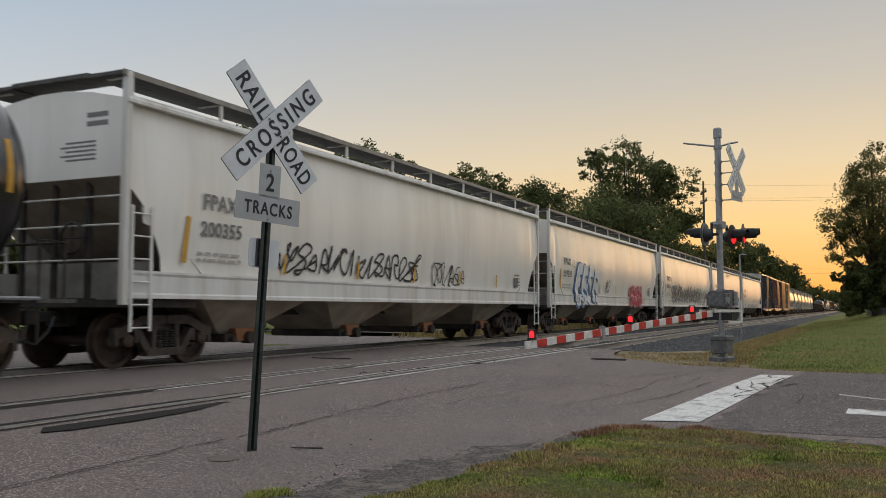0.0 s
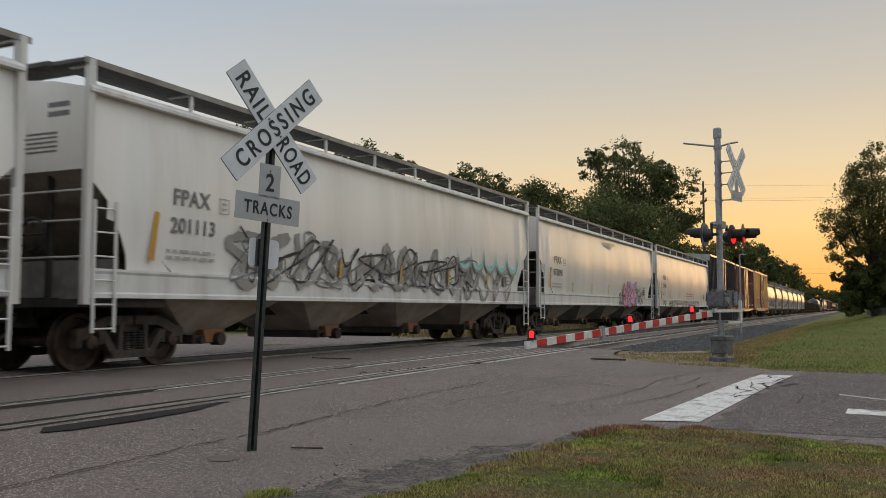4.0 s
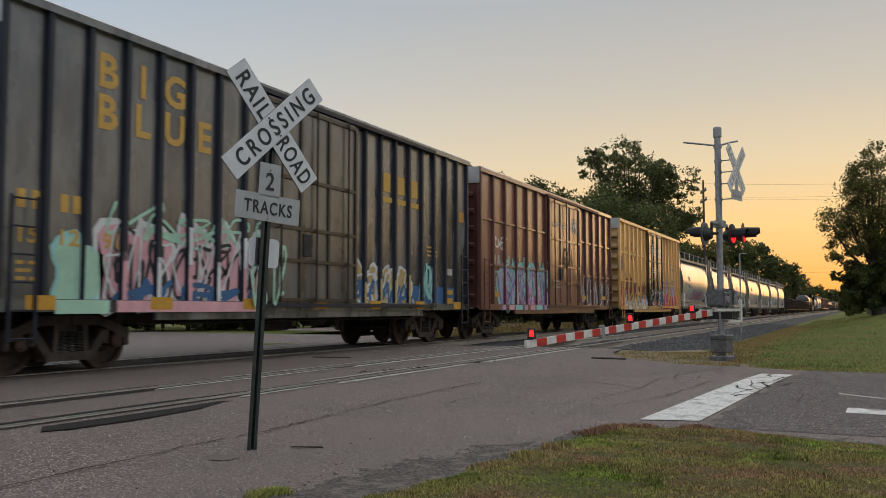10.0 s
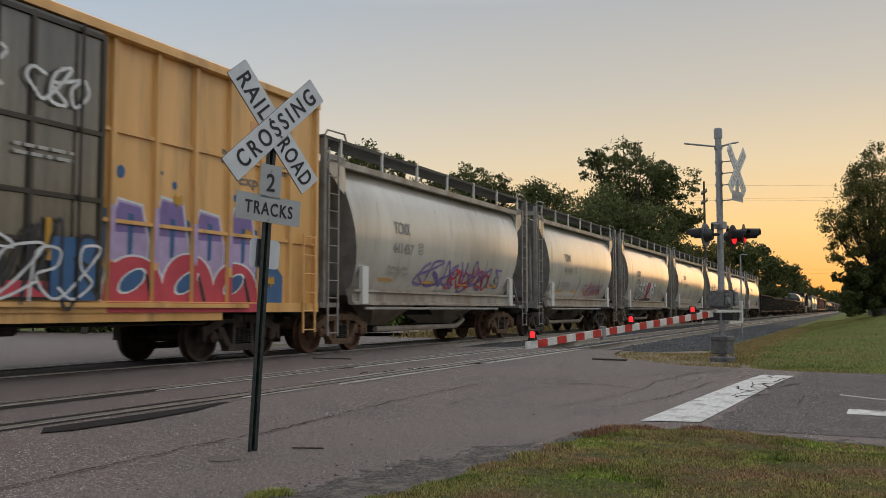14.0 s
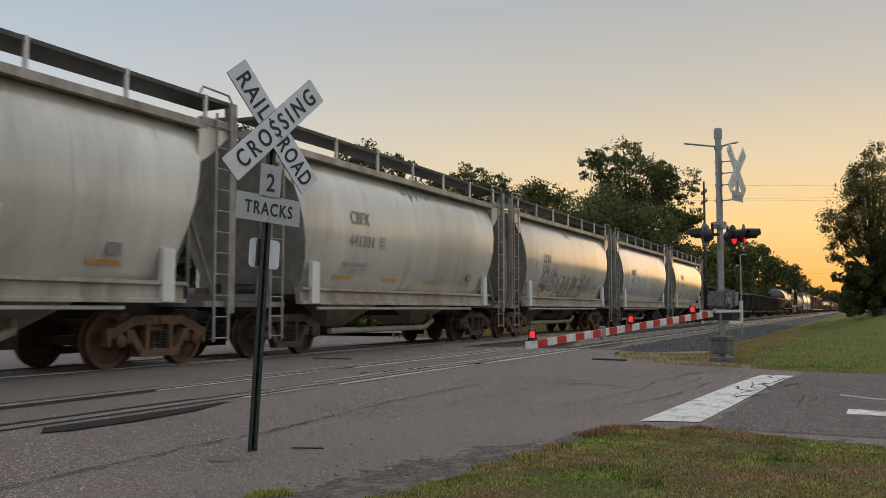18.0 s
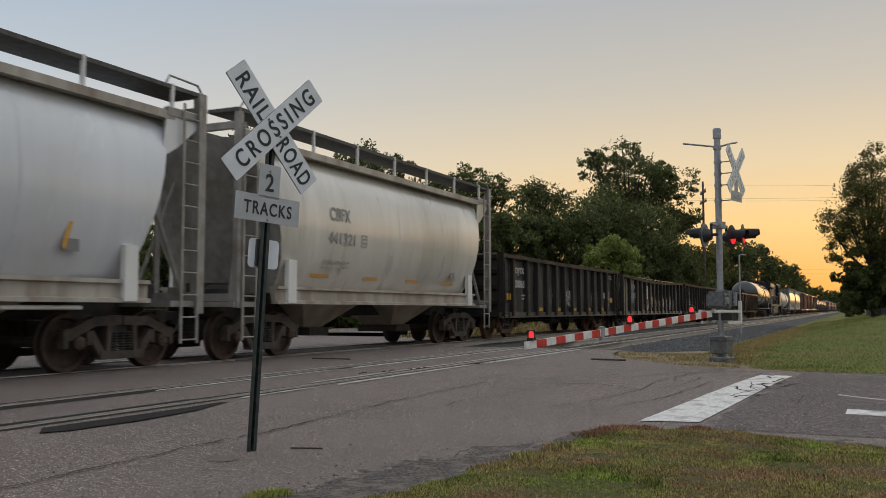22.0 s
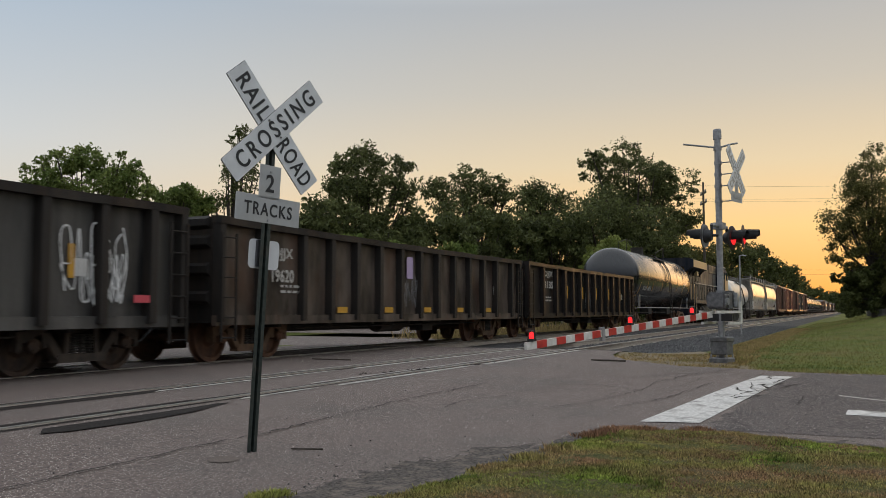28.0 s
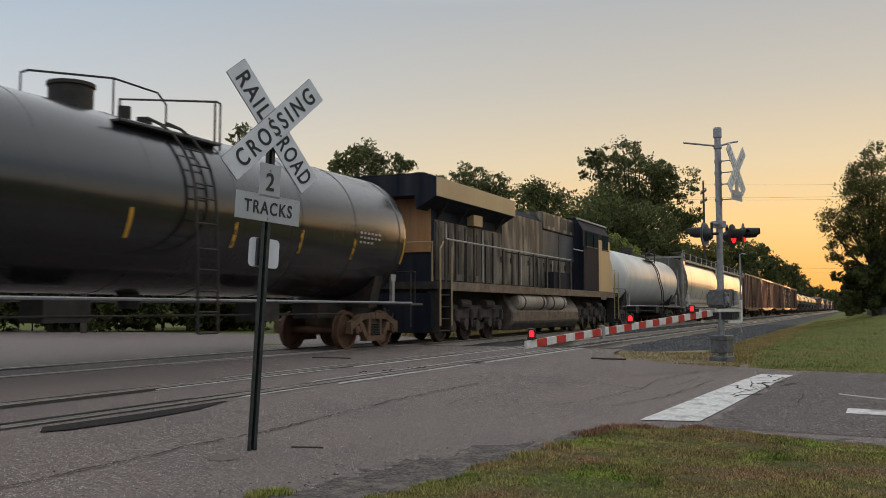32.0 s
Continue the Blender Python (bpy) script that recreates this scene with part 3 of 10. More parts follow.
def build_road():
    ys, y = [], -45.0
    while y < 46:
        ys.append(y)
        y += 0.12 if 1.2 < y < 5.6 else (0.4 if -6 < y < 14 else 3)
    cols = 26
    verts, faces = [], []
    for y in ys:
        a, b = road_left(y), road_right(y)
        near = max(a, -6)
        row = [a] + [near + (b - near) * (i + 1) / cols for i in range(cols)]
        verts += [(x, y, ground_z(x, y) + 0.006 + 0.04 * step(13.2, 15, y)) for x in row]
    n = cols + 1
    for j in range(len(ys) - 1):
        for i in range(n - 1):
            faces.append((j * n + i, j * n + i + 1, (j + 1) * n + i + 1, (j + 1) * n + i))
    road = tagged(new("road", sheet("road", verts, faces, M_ASPHALT)), "weathered grey asphalt road and crossing apron with cracks", "road", kind="structure")

    def flat(name, pts, mat, lift, label, cuts=1):
        vs, fs = [], []
        (a, b, c, d) = [Vector(p) for p in pts]
        for i in range(cuts + 1):
            f = i / cuts
            for p in (a.lerp(d, f), b.lerp(c, f)):
                vs.append((p.x, p.y, ground_z(p.x, p.y) + lift))
        for i in range(cuts):
            fs.append((2 * i, 2 * i + 1, 2 * i + 3, 2 * i + 2))
        return tagged(part(name, sheet(name, vs, fs, mat), mat, road, label))
    # the older, darker surface past the stop line, with an uneven edge
    vs, fs = [], []
    for j in range(41):
        y = -7.0 + j * 0.21
        for i in range(49):
            x = 9.0 + i * 0.155
            edge = 1.42 - 0.083 * (x - 9.4)
            d = min(edge - y, x - road_left(y) - 0.1 if y > 1.2 else 9, road_right(y) - 0.1 - x) + 0.12 * wob(x, y, 2.6)
            vs.append((x, y, ground_z(x, y) + 0.006 + max(-0.012, min(0.004, 0.08 * d))))
            if i and j:
                k = j * 49 + i
                fs.append((k - 50, k - 49, k, k - 1))
    part("older_asphalt", sheet("older_asphalt", vs, fs, M_OLDASPHALT), M_OLDASPHALT, road, "darker older asphalt past the stop line")
    flat("stop_line", ((9.25, 2.06), (9.38, 1.47), (15.06, 0.91), (15.09, 1.39)), M_LINE, 0.0145, "cracked and worn white stop line", 24)
    flat("lane_line", ((10.55, 0.12), (10.98, 0.1), (10.3, -3.4), (9.95, -3.4)), M_LINE, 0.0145, "worn white lane line", 8)
    flat("lane_line", ((12.41, 0.21), (12.3, 0.21), (11.85, -0.4), (11.95, -0.4)), M_PALE, 0.0145, "faint worn white line", 4)
    edge = [(5.1, 5.93), (5.34, 5.86), (6.1, 5.83), (6.9, 5.88), (7.63, 6.06), (7.5, 6.12), (7.0, 6.09), (6.3, 6.09), (5.7, 6.11), (5.3, 6.13)]
    part("asphalt_patch", sheet("asphalt_patch", [(x, y, ground_z(x, y) + 0.013) for x, y in edge], [tuple(range(len(edge)))], M_SEAM), M_SEAM, road, "dark grey tar patch beside the rail")
    flat("asphalt_patch", ((-9, 6.33), (-9, 6.7), (7.75, 6.66), (7.3, 6.36)), M_SEAM, 0.009, "dark worn tar round the rail", 10)
    for xa, xb, y, w in ((7.9, 9.6, 6.22, 0.06), (9.9, 14.6, 6.2, 0.09), (14.9, 24.5, 6.18, 0.1), (8.2, 12.5, 7.72, 0.07), (12.8, 24.5, 7.7, 0.1), (10.0, 24.0, 6.66, 0.05), (10.0, 24.0, 8.16, 0.05), (12.0, 24.0, 10.9, 0.08)):
        flat("chipped_edge", ((xa, y - w), (xa + 0.2, y + w * 0.4), (xb - 0.3, y + w * 0.5), (xb, y - w * 0.6)), M_PALE, 0.014, "pale chipped asphalt edge along the rail", 12)
    ring = [(5.65 + 0.14 * math.cos(k * math.tau / 18) * (1 + 0.1 * math.sin(3 * k)), 4.54 + 0.11 * math.sin(k * math.tau / 18)) for k in range(18)]
    part("asphalt_patch", sheet("asphalt_patch", [(x, y, ground_z(x, y) + 0.012) for x, y in ring], [tuple(range(18))], M_FADED), M_FADED, road, "dark round tar patch")
    # cracks and joints
    rng = random.Random(4)

    def crack(pts, w):
        vs, fs = [], []
        for (xa, ya), (xb, yb) in zip(pts, pts[1:]):
            steps = max(2, int(math.hypot(xb - xa, yb - ya) / 0.12))
            nx, ny = -(yb - ya), xb - xa
            ln = math.hypot(nx, ny) or 1
            for i in range(steps + 1):
                f = i / steps
                j = rng.uniform(-0.022, 0.022)
                ww = w * rng.uniform(0.3, 1.1)
                x, y = xa + (xb - xa) * f + nx / ln * j, ya + (yb - ya) * f + ny / ln * j
                k = len(vs)
                for s in (-1, 1):
                    px, py = x + nx / ln * ww * s / 2, y + ny / ln * ww * s / 2
                    vs.append((px, py, ground_z(px, py) + 0.0185))
                if i:
                    fs.append((k - 2, k - 1, k + 1, k))
        part("crack", sheet("crack", vs, fs, M_CRACK), M_CRACK, road, "dark open crack in the asphalt")
    crack([(2.4, 4.88), (4.4, 4.9), (5.8, 4.95), (6.8, 4.92), (8.1, 4.99), (9.7, 5.02), (12.0, 4.89)], 0.02)
    crack([(9.9, 3.3), (10.8, 2.9), (12.2, 2.65), (13.3, 2.7), (14.8, 2.45), (16.5, 2.15)], 0.022)
    crack([(12.3, 4.3), (12.6, 3.4), (12.1, 2.7)], 0.025)
    crack([(10.2, 2.6), (11.3, 2.2), (13.6, 1.9)], 0.02)
    crack([(13.8, 3.2), (14.9, 2.7), (15.6, 1.9), (16.1, 1.1)], 0.025)
    for x, y, a in ((12.4, 1.3, 0.2), (12.9, 1.12, -0.3), (13.3, 1.3, 0.1), (13.1, 0.98, -0.1), (13.8, 1.1, 0.3), (11.6, 1.4, -0.2), (14.4, 1.2, 0.1)):
        pts = [(x, y)]
        for k in range(4):
            a += rng.uniform(-0.7, 0.7)
            pts.append((pts[-1][0] + 0.16 * math.cos(a), pts[-1][1] + 0.12 * math.sin(a)))
        crack(pts, 0.05)
    for k in range(16):
        x, y = rng.uniform(9.5, 16), rng.uniform(-3, 4.8)
        a = rng.uniform(-0.6, 0.6)
        pts = [(x, y)]
        for s in range(rng.randint(2, 4)):
            a += rng.uniform(-0.5, 0.5)
            pts.append((pts[-1][0] + 0.5 * math.cos(a), pts[-1][1] + 0.3 * math.sin(a)))
        crack(pts, 0.018)
    for pts, w in (([(8.4, 3.9), (9.6, 3.75), (10.9, 3.9), (12.4, 3.7)], 0.014), ([(9.0, 2.9), (9.9, 2.75), (10.6, 2.95), (11.7, 2.9)], 0.016), ([(11.2, 4.4), (11.9, 3.9), (13.0, 3.75), (14.6, 3.5)], 0.02),
                   ([(15.2, 0.6), (14.6, 0.2), (14.9, -0.5), (14.2, -1.3)], 0.03), ([(12.0, 0.9), (12.6, 0.6), (13.4, 0.5), (14.4, 0.55)], 0.022), ([(11.0, 0.9), (11.4, 0.5), (12.3, 0.45)], 0.02), ([(13.2, 0.3), (13.5, -0.4), (13.2, -1.2)], 0.025),
                   ([(15.4, 2.2), (15.9, 1.6), (16.0, 0.8), (15.7, 0.0)], 0.035), ([(14.2, 2.1), (15.0, 1.8), (15.8, 1.75)], 0.03), ([(6.3, 3.6), (7.4, 3.5), (8.3, 3.62)], 0.01)):
        crack(pts, 0.45 * w)
    # the foreground lawn, rising out of the road along a ragged edge, with dark crumbled gravel before it
    for name, mat, step_m, label in (("foreground_lawn", M_NEARLAWN, 0.09, "thin foreground lawn with green and dry brown patches"), ("verge", M_DIRT, 0.055, "dark loose dirt and gravel along the lawn's edge")):
        nx, ny = int(15.5 / step_m), int(10 / step_m)
        vs, fs = [], []
        for j in range(ny + 1):
            y = -5 + j * step_m
            for i in range(nx + 1):
                x = -5.8 + i * step_m
                d = lawn_in(x, y)
                if name == "verge":
                    reach = 0.08 + 0.52 * step(8.5, 6.2, x) * step(1.6, 2.3, y)
                    lift = max(-0.02, min(0.008, 0.05 * (d + reach + 0.2 * wob(x, y, 3.3) + 0.16 * wob(x, y, 9) + 0.16 * wob(x, y, 17)))) + 0.003
                else:
                    lift = max(-0.03, min(0.035, 0.12 * d)) + 0.01 * wob(x, y, 4)
                vs.append((x, y, ground_z(x, y) + 0.006 + lift))
        for j in range(ny):
            for i in range(nx):
                x, y = -5.8 + (i + 0.5) * step_m, -5 + (j + 0.5) * step_m
                d = lawn_in(x, y)
                if (name == "verge" and -1.2 < d < 0.4) or (name != "verge" and d > -0.25):
                    k = j * (nx + 1) + i
                    fs.append((k, k + 1, k + nx + 2, k + nx + 1))
        tagged(new(name, sheet(name, vs, fs, mat)), label, "verge", kind="structure")
    # bare dry soil where the lawn runs out towards the stones
    vs, fs = [], []
    for j in range(48):
        y = -6 + j * 0.24
        for i in range(70):
            x = 12.5 + i * 0.22
            e = x - road_right(y)
            d = min(e + 0.2, max(1.2 - abs(y - 4.2) + 0.3 * (22 - x), 0.45 - e), 24.5 - x) + 0.3 * wob(x, y, 1.4) + 0.15 * wob(x, y, 4)
            vs.append((x, y, ground_z(x, y) - 0.03 + max(-0.05, min(0.028, 0.08 * d))))
            if i and j:
                k = j * 70 + i
                fs.append((k - 71, k - 70, k, k - 1))
    tagged(new("dry_verge", sheet("dry_verge", vs, fs, M_DRYSOIL)), "bare dry soil and yellowed grass beside the stones", "verge", kind="structure")
    # far cross street
    vs = [(x, y, -0.1) for x, y in ((150, -60), (158, -60), (168, 60), (160, 60))]
    tagged(new("far_road", sheet("far_road", vs, [(0, 1, 2, 3)], M_ASPHALT)), "distant asphalt cross street over the tracks", "road", kind="structure")
    vs = [(x, y, -0.105) for x, y in ((36, 19), (420, 19), (420, 27), (36, 27))]
    tagged(new("side_street", sheet("side_street", vs, [(0, 1, 2, 3)], M_ASPHALT)), "grey asphalt side street behind the tracks", "road", kind="structure")


def build_track(y0, label):
    track = thing("railway_track", pose(0, y0, 0), label, "railway track", kind="structure")
    for s in (-1, 1):
        y = s * 0.755
        r = nb()
        prism(r, [(y - 0.035, -0.005), (y - 0.032, 0), (y + 0.032, 0), (y + 0.035, -0.005), (y + 0.035, -0.035), (y + 0.009, -0.05), (y + 0.009, -0.14),
                  (y + 0.07, -0.155), (y + 0.07, -0.17), (y - 0.07, -0.17), (y - 0.07, -0.155), (y - 0.009, -0.14), (y - 0.009, -0.05), (y - 0.035, -0.035)], "x", -250, 1600)
        ob = part("rail", r, M_RAIL_SIDE, track, "rust-brown steel rail")
        b = nb()
        box(b, -250, 1600, y - 0.033, y + 0.033, 0.0, 0.004)
        part("rail_head", b, M_RAIL_TOP, ob, "polished bright running surface")
        # flangeways through the asphalt
        for a, w, lift in ((0.045, 0.16, 0.001), (-0.3 if s > 0 else -0.12, 0.26 if s > 0 else 0.08, 0.0)):
            # broad dark tar towards the sign, narrow grooves further on
            xr, xm = road_right(y0) - 0.3, 8.6 + 0.5 * (y0 - 6)
            lo, hi = (y + a, y + a + w)
            near_lo, near_hi = (lo + w / 2, hi) if a < 0 else (lo, hi - 0.05)
            for pts in ([(-70, lo), (xm - 1.2, lo), (xm, near_lo), (xm, near_hi), (xm - 1.2, hi), (-70, hi)], [(xm, near_lo), (xr, near_lo), (xr, near_hi), (xm, near_hi)]):
                part("flangeway", sheet("flangeway", [(p, q, -0.011 + lift) for p, q in pts], [tuple(range(len(pts)))], M_PATCH), M_PATCH, track, "dark tarred flangeway groove")
    return track


def build_ties(track, y0, count):
    x = road_right(y0) + 0.2
    b = nb()
    box(b, -0.115, 0.115, -1.3, 1.3, -0.18, 0.0)
    bmesh.ops.bevel(b, geom=list(b.edges), offset=0.012, segments=1, affect="EDGES")
    me = finish(b, "tie", M_TIE)
    rng = random.Random(int(y0 * 10))
    for i in range(count):
        part("tie", me, M_TIE, track, at=pose(x + i * 0.52 + rng.uniform(-0.03, 0.03), rng.uniform(-0.04, 0.04), -0.155 + rng.uniform(-0.008, 0.004), 0, 0, rng.uniform(-1, 1)))


def build_ballast():
    xs = axis_lines(21.5, 1600, 21.5, 70, 0.6)
    prof = [(3.1, -0.26), (3.5, -0.17), (4.3, -0.155), (5.3, -0.155), (9.0, -0.155), (9.6, -0.19), (10.2, -0.16), (13.6, -0.16), (14.4, -0.2), (15.6, -0.32)]
    verts, faces = [], []
    for x in xs:
        edge = step(21.5, 24, x)
        for y, z in prof:
            yy = y if y > 4.6 else 5.2 + (y - 5.2) * edge
            verts.append((x + (0 if x > 27 else 0.25 * (yy - 5)), yy + 0.12 * wob(x, y, 0.9), z + 0.02 * wob(x, y, 2.3) - 0.06 * step(23.5, 21.5, x)))
    n = len(prof)
    for i in range(len(xs) - 1):
        for j in range(n - 1):
            faces.append((i * n + j, i * n + j + 1, (i + 1) * n + j + 1, (i + 1) * n + j))
    tagged(new("ballast_bed", sheet("ballast_bed", verts, faces, M_BALLAST)), "grey crushed stone ballast bed under both tracks", "ballast", kind="structure")
    # loose stones on the near shoulder
    rng = np.random.default_rng(7)
    count = 26000
    x = 21 + 45 * rng.random(count) ** 1.5
    y = 3.3 + 6.6 * rng.random(count)
    keep = (y > 5.2 - 1.9 * np.clip((x - 21.8) / 2, 0, 1)) & (x > 22 + np.clip((y - 5) * 4, 0, 5))
    x, y = x[keep], y[keep]
    k = len(x)
    base = np.array([(1, 0, 0), (-0.6, 0.8, 0), (-0.6, -0.8, 0), (0, 0, 0.9)], float)
    s = 0.022 + 0.03 * rng.random(k)
    a = rng.random(k) * 6.28
    pts = np.empty((k, 4, 3))
    for i in range(4):
        bx, by, bz = base[i] * (0.7 + 0.6 * rng.random((k, 1)).T.repeat(3, 0).T[:, :1]).mean()
        pts[:, i, 0] = x + s * (bx * np.cos(a) - by * np.sin(a))
        pts[:, i, 1] = y + s * (bx * np.sin(a) + by * np.cos(a))
        pts[:, i, 2] = -0.165 + s * bz
    idx = np.arange(k)[:, None] * 4
    faces = np.concatenate([idx + np.array(f) for f in ((0, 1, 3), (1, 2, 3), (2, 0, 3))])
    me = sheet("ballast_stones", pts.reshape(-1, 3).tolist(), faces.tolist(), M_STONE)
    tagged(new("ballast_stones", me), "loose angular grey ballast stones beside the track", "ballast", kind="stuff")


def blades(name, seed, count, place, height, label, mat=None):
    rng = np.random.default_rng(seed)
    x, y, hmul = place(rng, count)
    k = len(x)
    z = np.array([ground_z(a, b) + (max(-0.02, min(0.03, 0.12 * lawn_in(a, b))) if a < 10 else -0.035) for a, b in zip(x, y)])
    a = rng.random(k) * 6.28
    h = height * (0.5 + rng.random(k)) * hmul
    w = (0.004 + 0.005 * rng.random(k)) * np.where(np.hypot(x, y) > 12, 1.7, 1.0)
    lean = h * 0.7 * rng.random(k)
    b = rng.random(k) * 6.28
    pts = np.empty((k, 4, 3))
    pts[:, 0] = np.stack([x - w * np.cos(a), y - w * np.sin(a), z], 1)
    pts[:, 1] = np.stack([x + w * np.cos(a), y + w * np.sin(a), z], 1)
    pts[:, 2] = np.stack([x + w * 0.6 * np.cos(a) + lean * 0.4 * np.cos(b), y + w * 0.6 * np.sin(a) + lean * 0.4 * np.sin(b), z + h * 0.6], 1)
    pts[:, 3] = np.stack([x + lean * np.cos(b), y + lean * np.sin(b), z + h], 1)
    idx = np.arange(k)[:, None] * 4
    faces = np.concatenate([idx + np.array((0, 1, 2)), idx + np.array((0, 2, 3))])
    tagged(new(name, sheet(name, pts.reshape(-1, 3).tolist(), faces.tolist(), mat or M_BLADE)), label, "grass", kind="stuff")


DEAD_PATCHES = [(8.2, 1.5, 0.45), (8.0, 0.6, 0.6), (8.15, 0.15, 0.4), (7.3, 1.0, 0.5), (6.9, 0.55, 0.4), (6.1, 1.1, 0.3), (7.8, 1.95, 0.25)]


def dead_grass(x, y):
    v = max(1.0 - math.hypot(x - px, (y - py) * 1.3) / r for px, py, r in DEAD_PATCHES)
    return min(1.0, max(0.0, 1.3 * v + 0.9 * wob(x, y, 2.2) + 0.8 * wob(x, y + 7, 7.0)))


def build_grass():
    def front(rng, n):
        x, y = 3.6 + 5.5 * rng.random(n), -0.9 + 4.3 * rng.random(n)
        d = np.array([lawn_in(a, b) for a, b in zip(x, y)])
        bare = np.array([dead_grass(a, b) for a, b in zip(x, y)])
        thick = np.array([wob(a, b, 1.6) + 0.6 * wob(a + 4, b, 5.5) for a, b in zip(x, y)])
        keep = (d > 0.0) & (rng.random(n) < np.clip(0.95 + 0.5 * thick, 0.8, 1) * (1 - 0.75 * bare))
        return x[keep], y[keep], (0.75 + 0.9 * np.clip(thick, -0.1, 0.7) + 0.5 * np.exp(-np.maximum(d, 0) / 0.12))[keep]
    blades("foreground_grass", 1, 380000, front, 0.024, "short mown grass, green with dry brown patches")

    def dead(rng, n):
        x, y = 4.2 + 4.7 * rng.random(n), -0.9 + 3.6 * rng.random(n)
        d = np.array([lawn_in(a, b) for a, b in zip(x, y)])
        bare = np.array([dead_grass(a, b) for a, b in zip(x, y)])
        keep = (d > 0.02) & (rng.random(n) < 0.08 + bare)
        return x[keep], y[keep], np.full(keep.sum(), 0.8)
    blades("dead_grass", 6, 120000, dead, 0.02, "matted red-brown dead grass in the lawn", M_DEADBLADE)

    def tuft_at(spots):
        def place(rng, n):
            q = np.array(spots)[rng.integers(0, len(spots), n)]
            return q[:, 0] + 0.8 * q[:, 2] * rng.normal(size=n), q[:, 1] + 0.7 * q[:, 2] * rng.normal(size=n), np.ones(n)
        return place
    blades("grass_tuft", 2, 3000, tuft_at([(4.62, 3.42, 0.05), (4.72, 3.36, 0.05), (7.2, 2.3, 0.09), (6.7, 2.4, 0.08)]), 0.055, "long uncut green grass tufts at the asphalt edge")
    blades("brown_grass_tuft", 7, 2600, tuft_at([(8.3, 2.2, 0.12), (8.5, 2.12, 0.13), (8.62, 2.02, 0.12), (8.1, 2.26, 0.1), (8.6, 1.85, 0.1), (8.75, 1.4, 0.1)]), 0.05, "long browned grass tufts at the asphalt edge", M_DEADBLADE)

    def far(rng, n):
        x, y = 16.5 + 70 * rng.random(n) ** 1.6, 3.0 - 26 * rng.random(n) ** 1.3
        keep = np.array([a > road_right(b) + 0.1 for a, b in zip(x, y)])
        return x[keep], y[keep], np.ones(keep.sum())
    blades("roadside_grass", 3, 170000, far, 0.03, "mown green roadside lawn beside the stones", M_LAWNBLADE)

    def dry(rng, n):
        x = 16.0 + 40 * rng.random(n) ** 1.5
        y = np.where(x < 22, 2.0 + 3.0 * rng.random(n), 3.3 - 0.9 * rng.random(n) ** 1.5)
        y = np.where(rng.random(n) < 0.3, -4 + 8 * rng.random(n), y)
        edge = np.array([a - road_right(b) for a, b in zip(x, y)])
        keep = (edge > -0.05) & ((y > 2) | (edge < 0.35)) & ((x < 21.8) | (y < 3.4)) & (rng.random(n) < np.clip(0.6 + np.array([wob(a, b, 1.3) for a, b in zip(x, y)]), 0.15, 1))
        return x[keep], y[keep], np.full(keep.sum(), 1.0)
    blades("dry_grass", 5, 110000, dry, 0.055, "dry yellow-brown grass between the road and the stones", M_DRYBLADE)

    def gravel():
        rng = np.random.default_rng(12)
        n = 90000
        x, y = 3.5 + 6.2 * rng.random(n), -1 + 5 * rng.random(n)
        d = np.array([lawn_in(a, b) for a, b in zip(x, y)])
        near = 0.06 + 0.3 * np.clip((8.5 - x) / 2.3, 0, 1) * (y > 1.9)
        keep = (rng.random(n) < np.exp(-np.abs(d + near * 0.7) / (near * 0.7))) & (d < 0.1)
        x, y = x[keep], y[keep]
        k = len(x)
        s = 0.003 + 0.008 * rng.random(k) ** 2.5
        a = rng.random(k) * 6.28
        z = np.array([ground_z(p, q) for p, q in zip(x, y)]) + 0.008
        pts = np.empty((k, 4, 3))
        for i, (bx, by, bz) in enumerate(((1, 0, 0), (-0.6, 0.8, 0), (-0.6, -0.8, 0), (0, 0, 0.9))):
            pts[:, i, 0] = x + s * (bx * np.cos(a) - by * np.sin(a))
            pts[:, i, 1] = y + s * (bx * np.sin(a) + by * np.cos(a))
            pts[:, i, 2] = z + s * bz
        idx = np.arange(k)[:, None] * 4
        faces = np.concatenate([idx + np.array(f) for f in ((0, 1, 3), (1, 2, 3), (2, 0, 3))])
        tagged(new("verge_gravel", sheet("verge_gravel", pts.reshape(-1, 3).tolist(), faces.tolist(), M_GRAVEL)), "dark crumbled gravel between the road and the lawn", "gravel", kind="stuff")
    gravel()

    def behind(rng, n):
        x, y = 34 + 60 * rng.random(n), 15.2 + 3.5 * rng.random(n)
        return x, y, 0.6 + 2.0 * rng.random(n) ** 3
    blades("trackside_weeds", 4, 16000, behind, 0.22, "tall dry weeds along the far side of the tracks", M_DRYBLADE)


build_ground()
build_road()
track_near = build_track(NEAR_Y, "empty railway track with worn rails set in asphalt")
track_far = build_track(TRACK_Y, "railway track carrying the freight train")


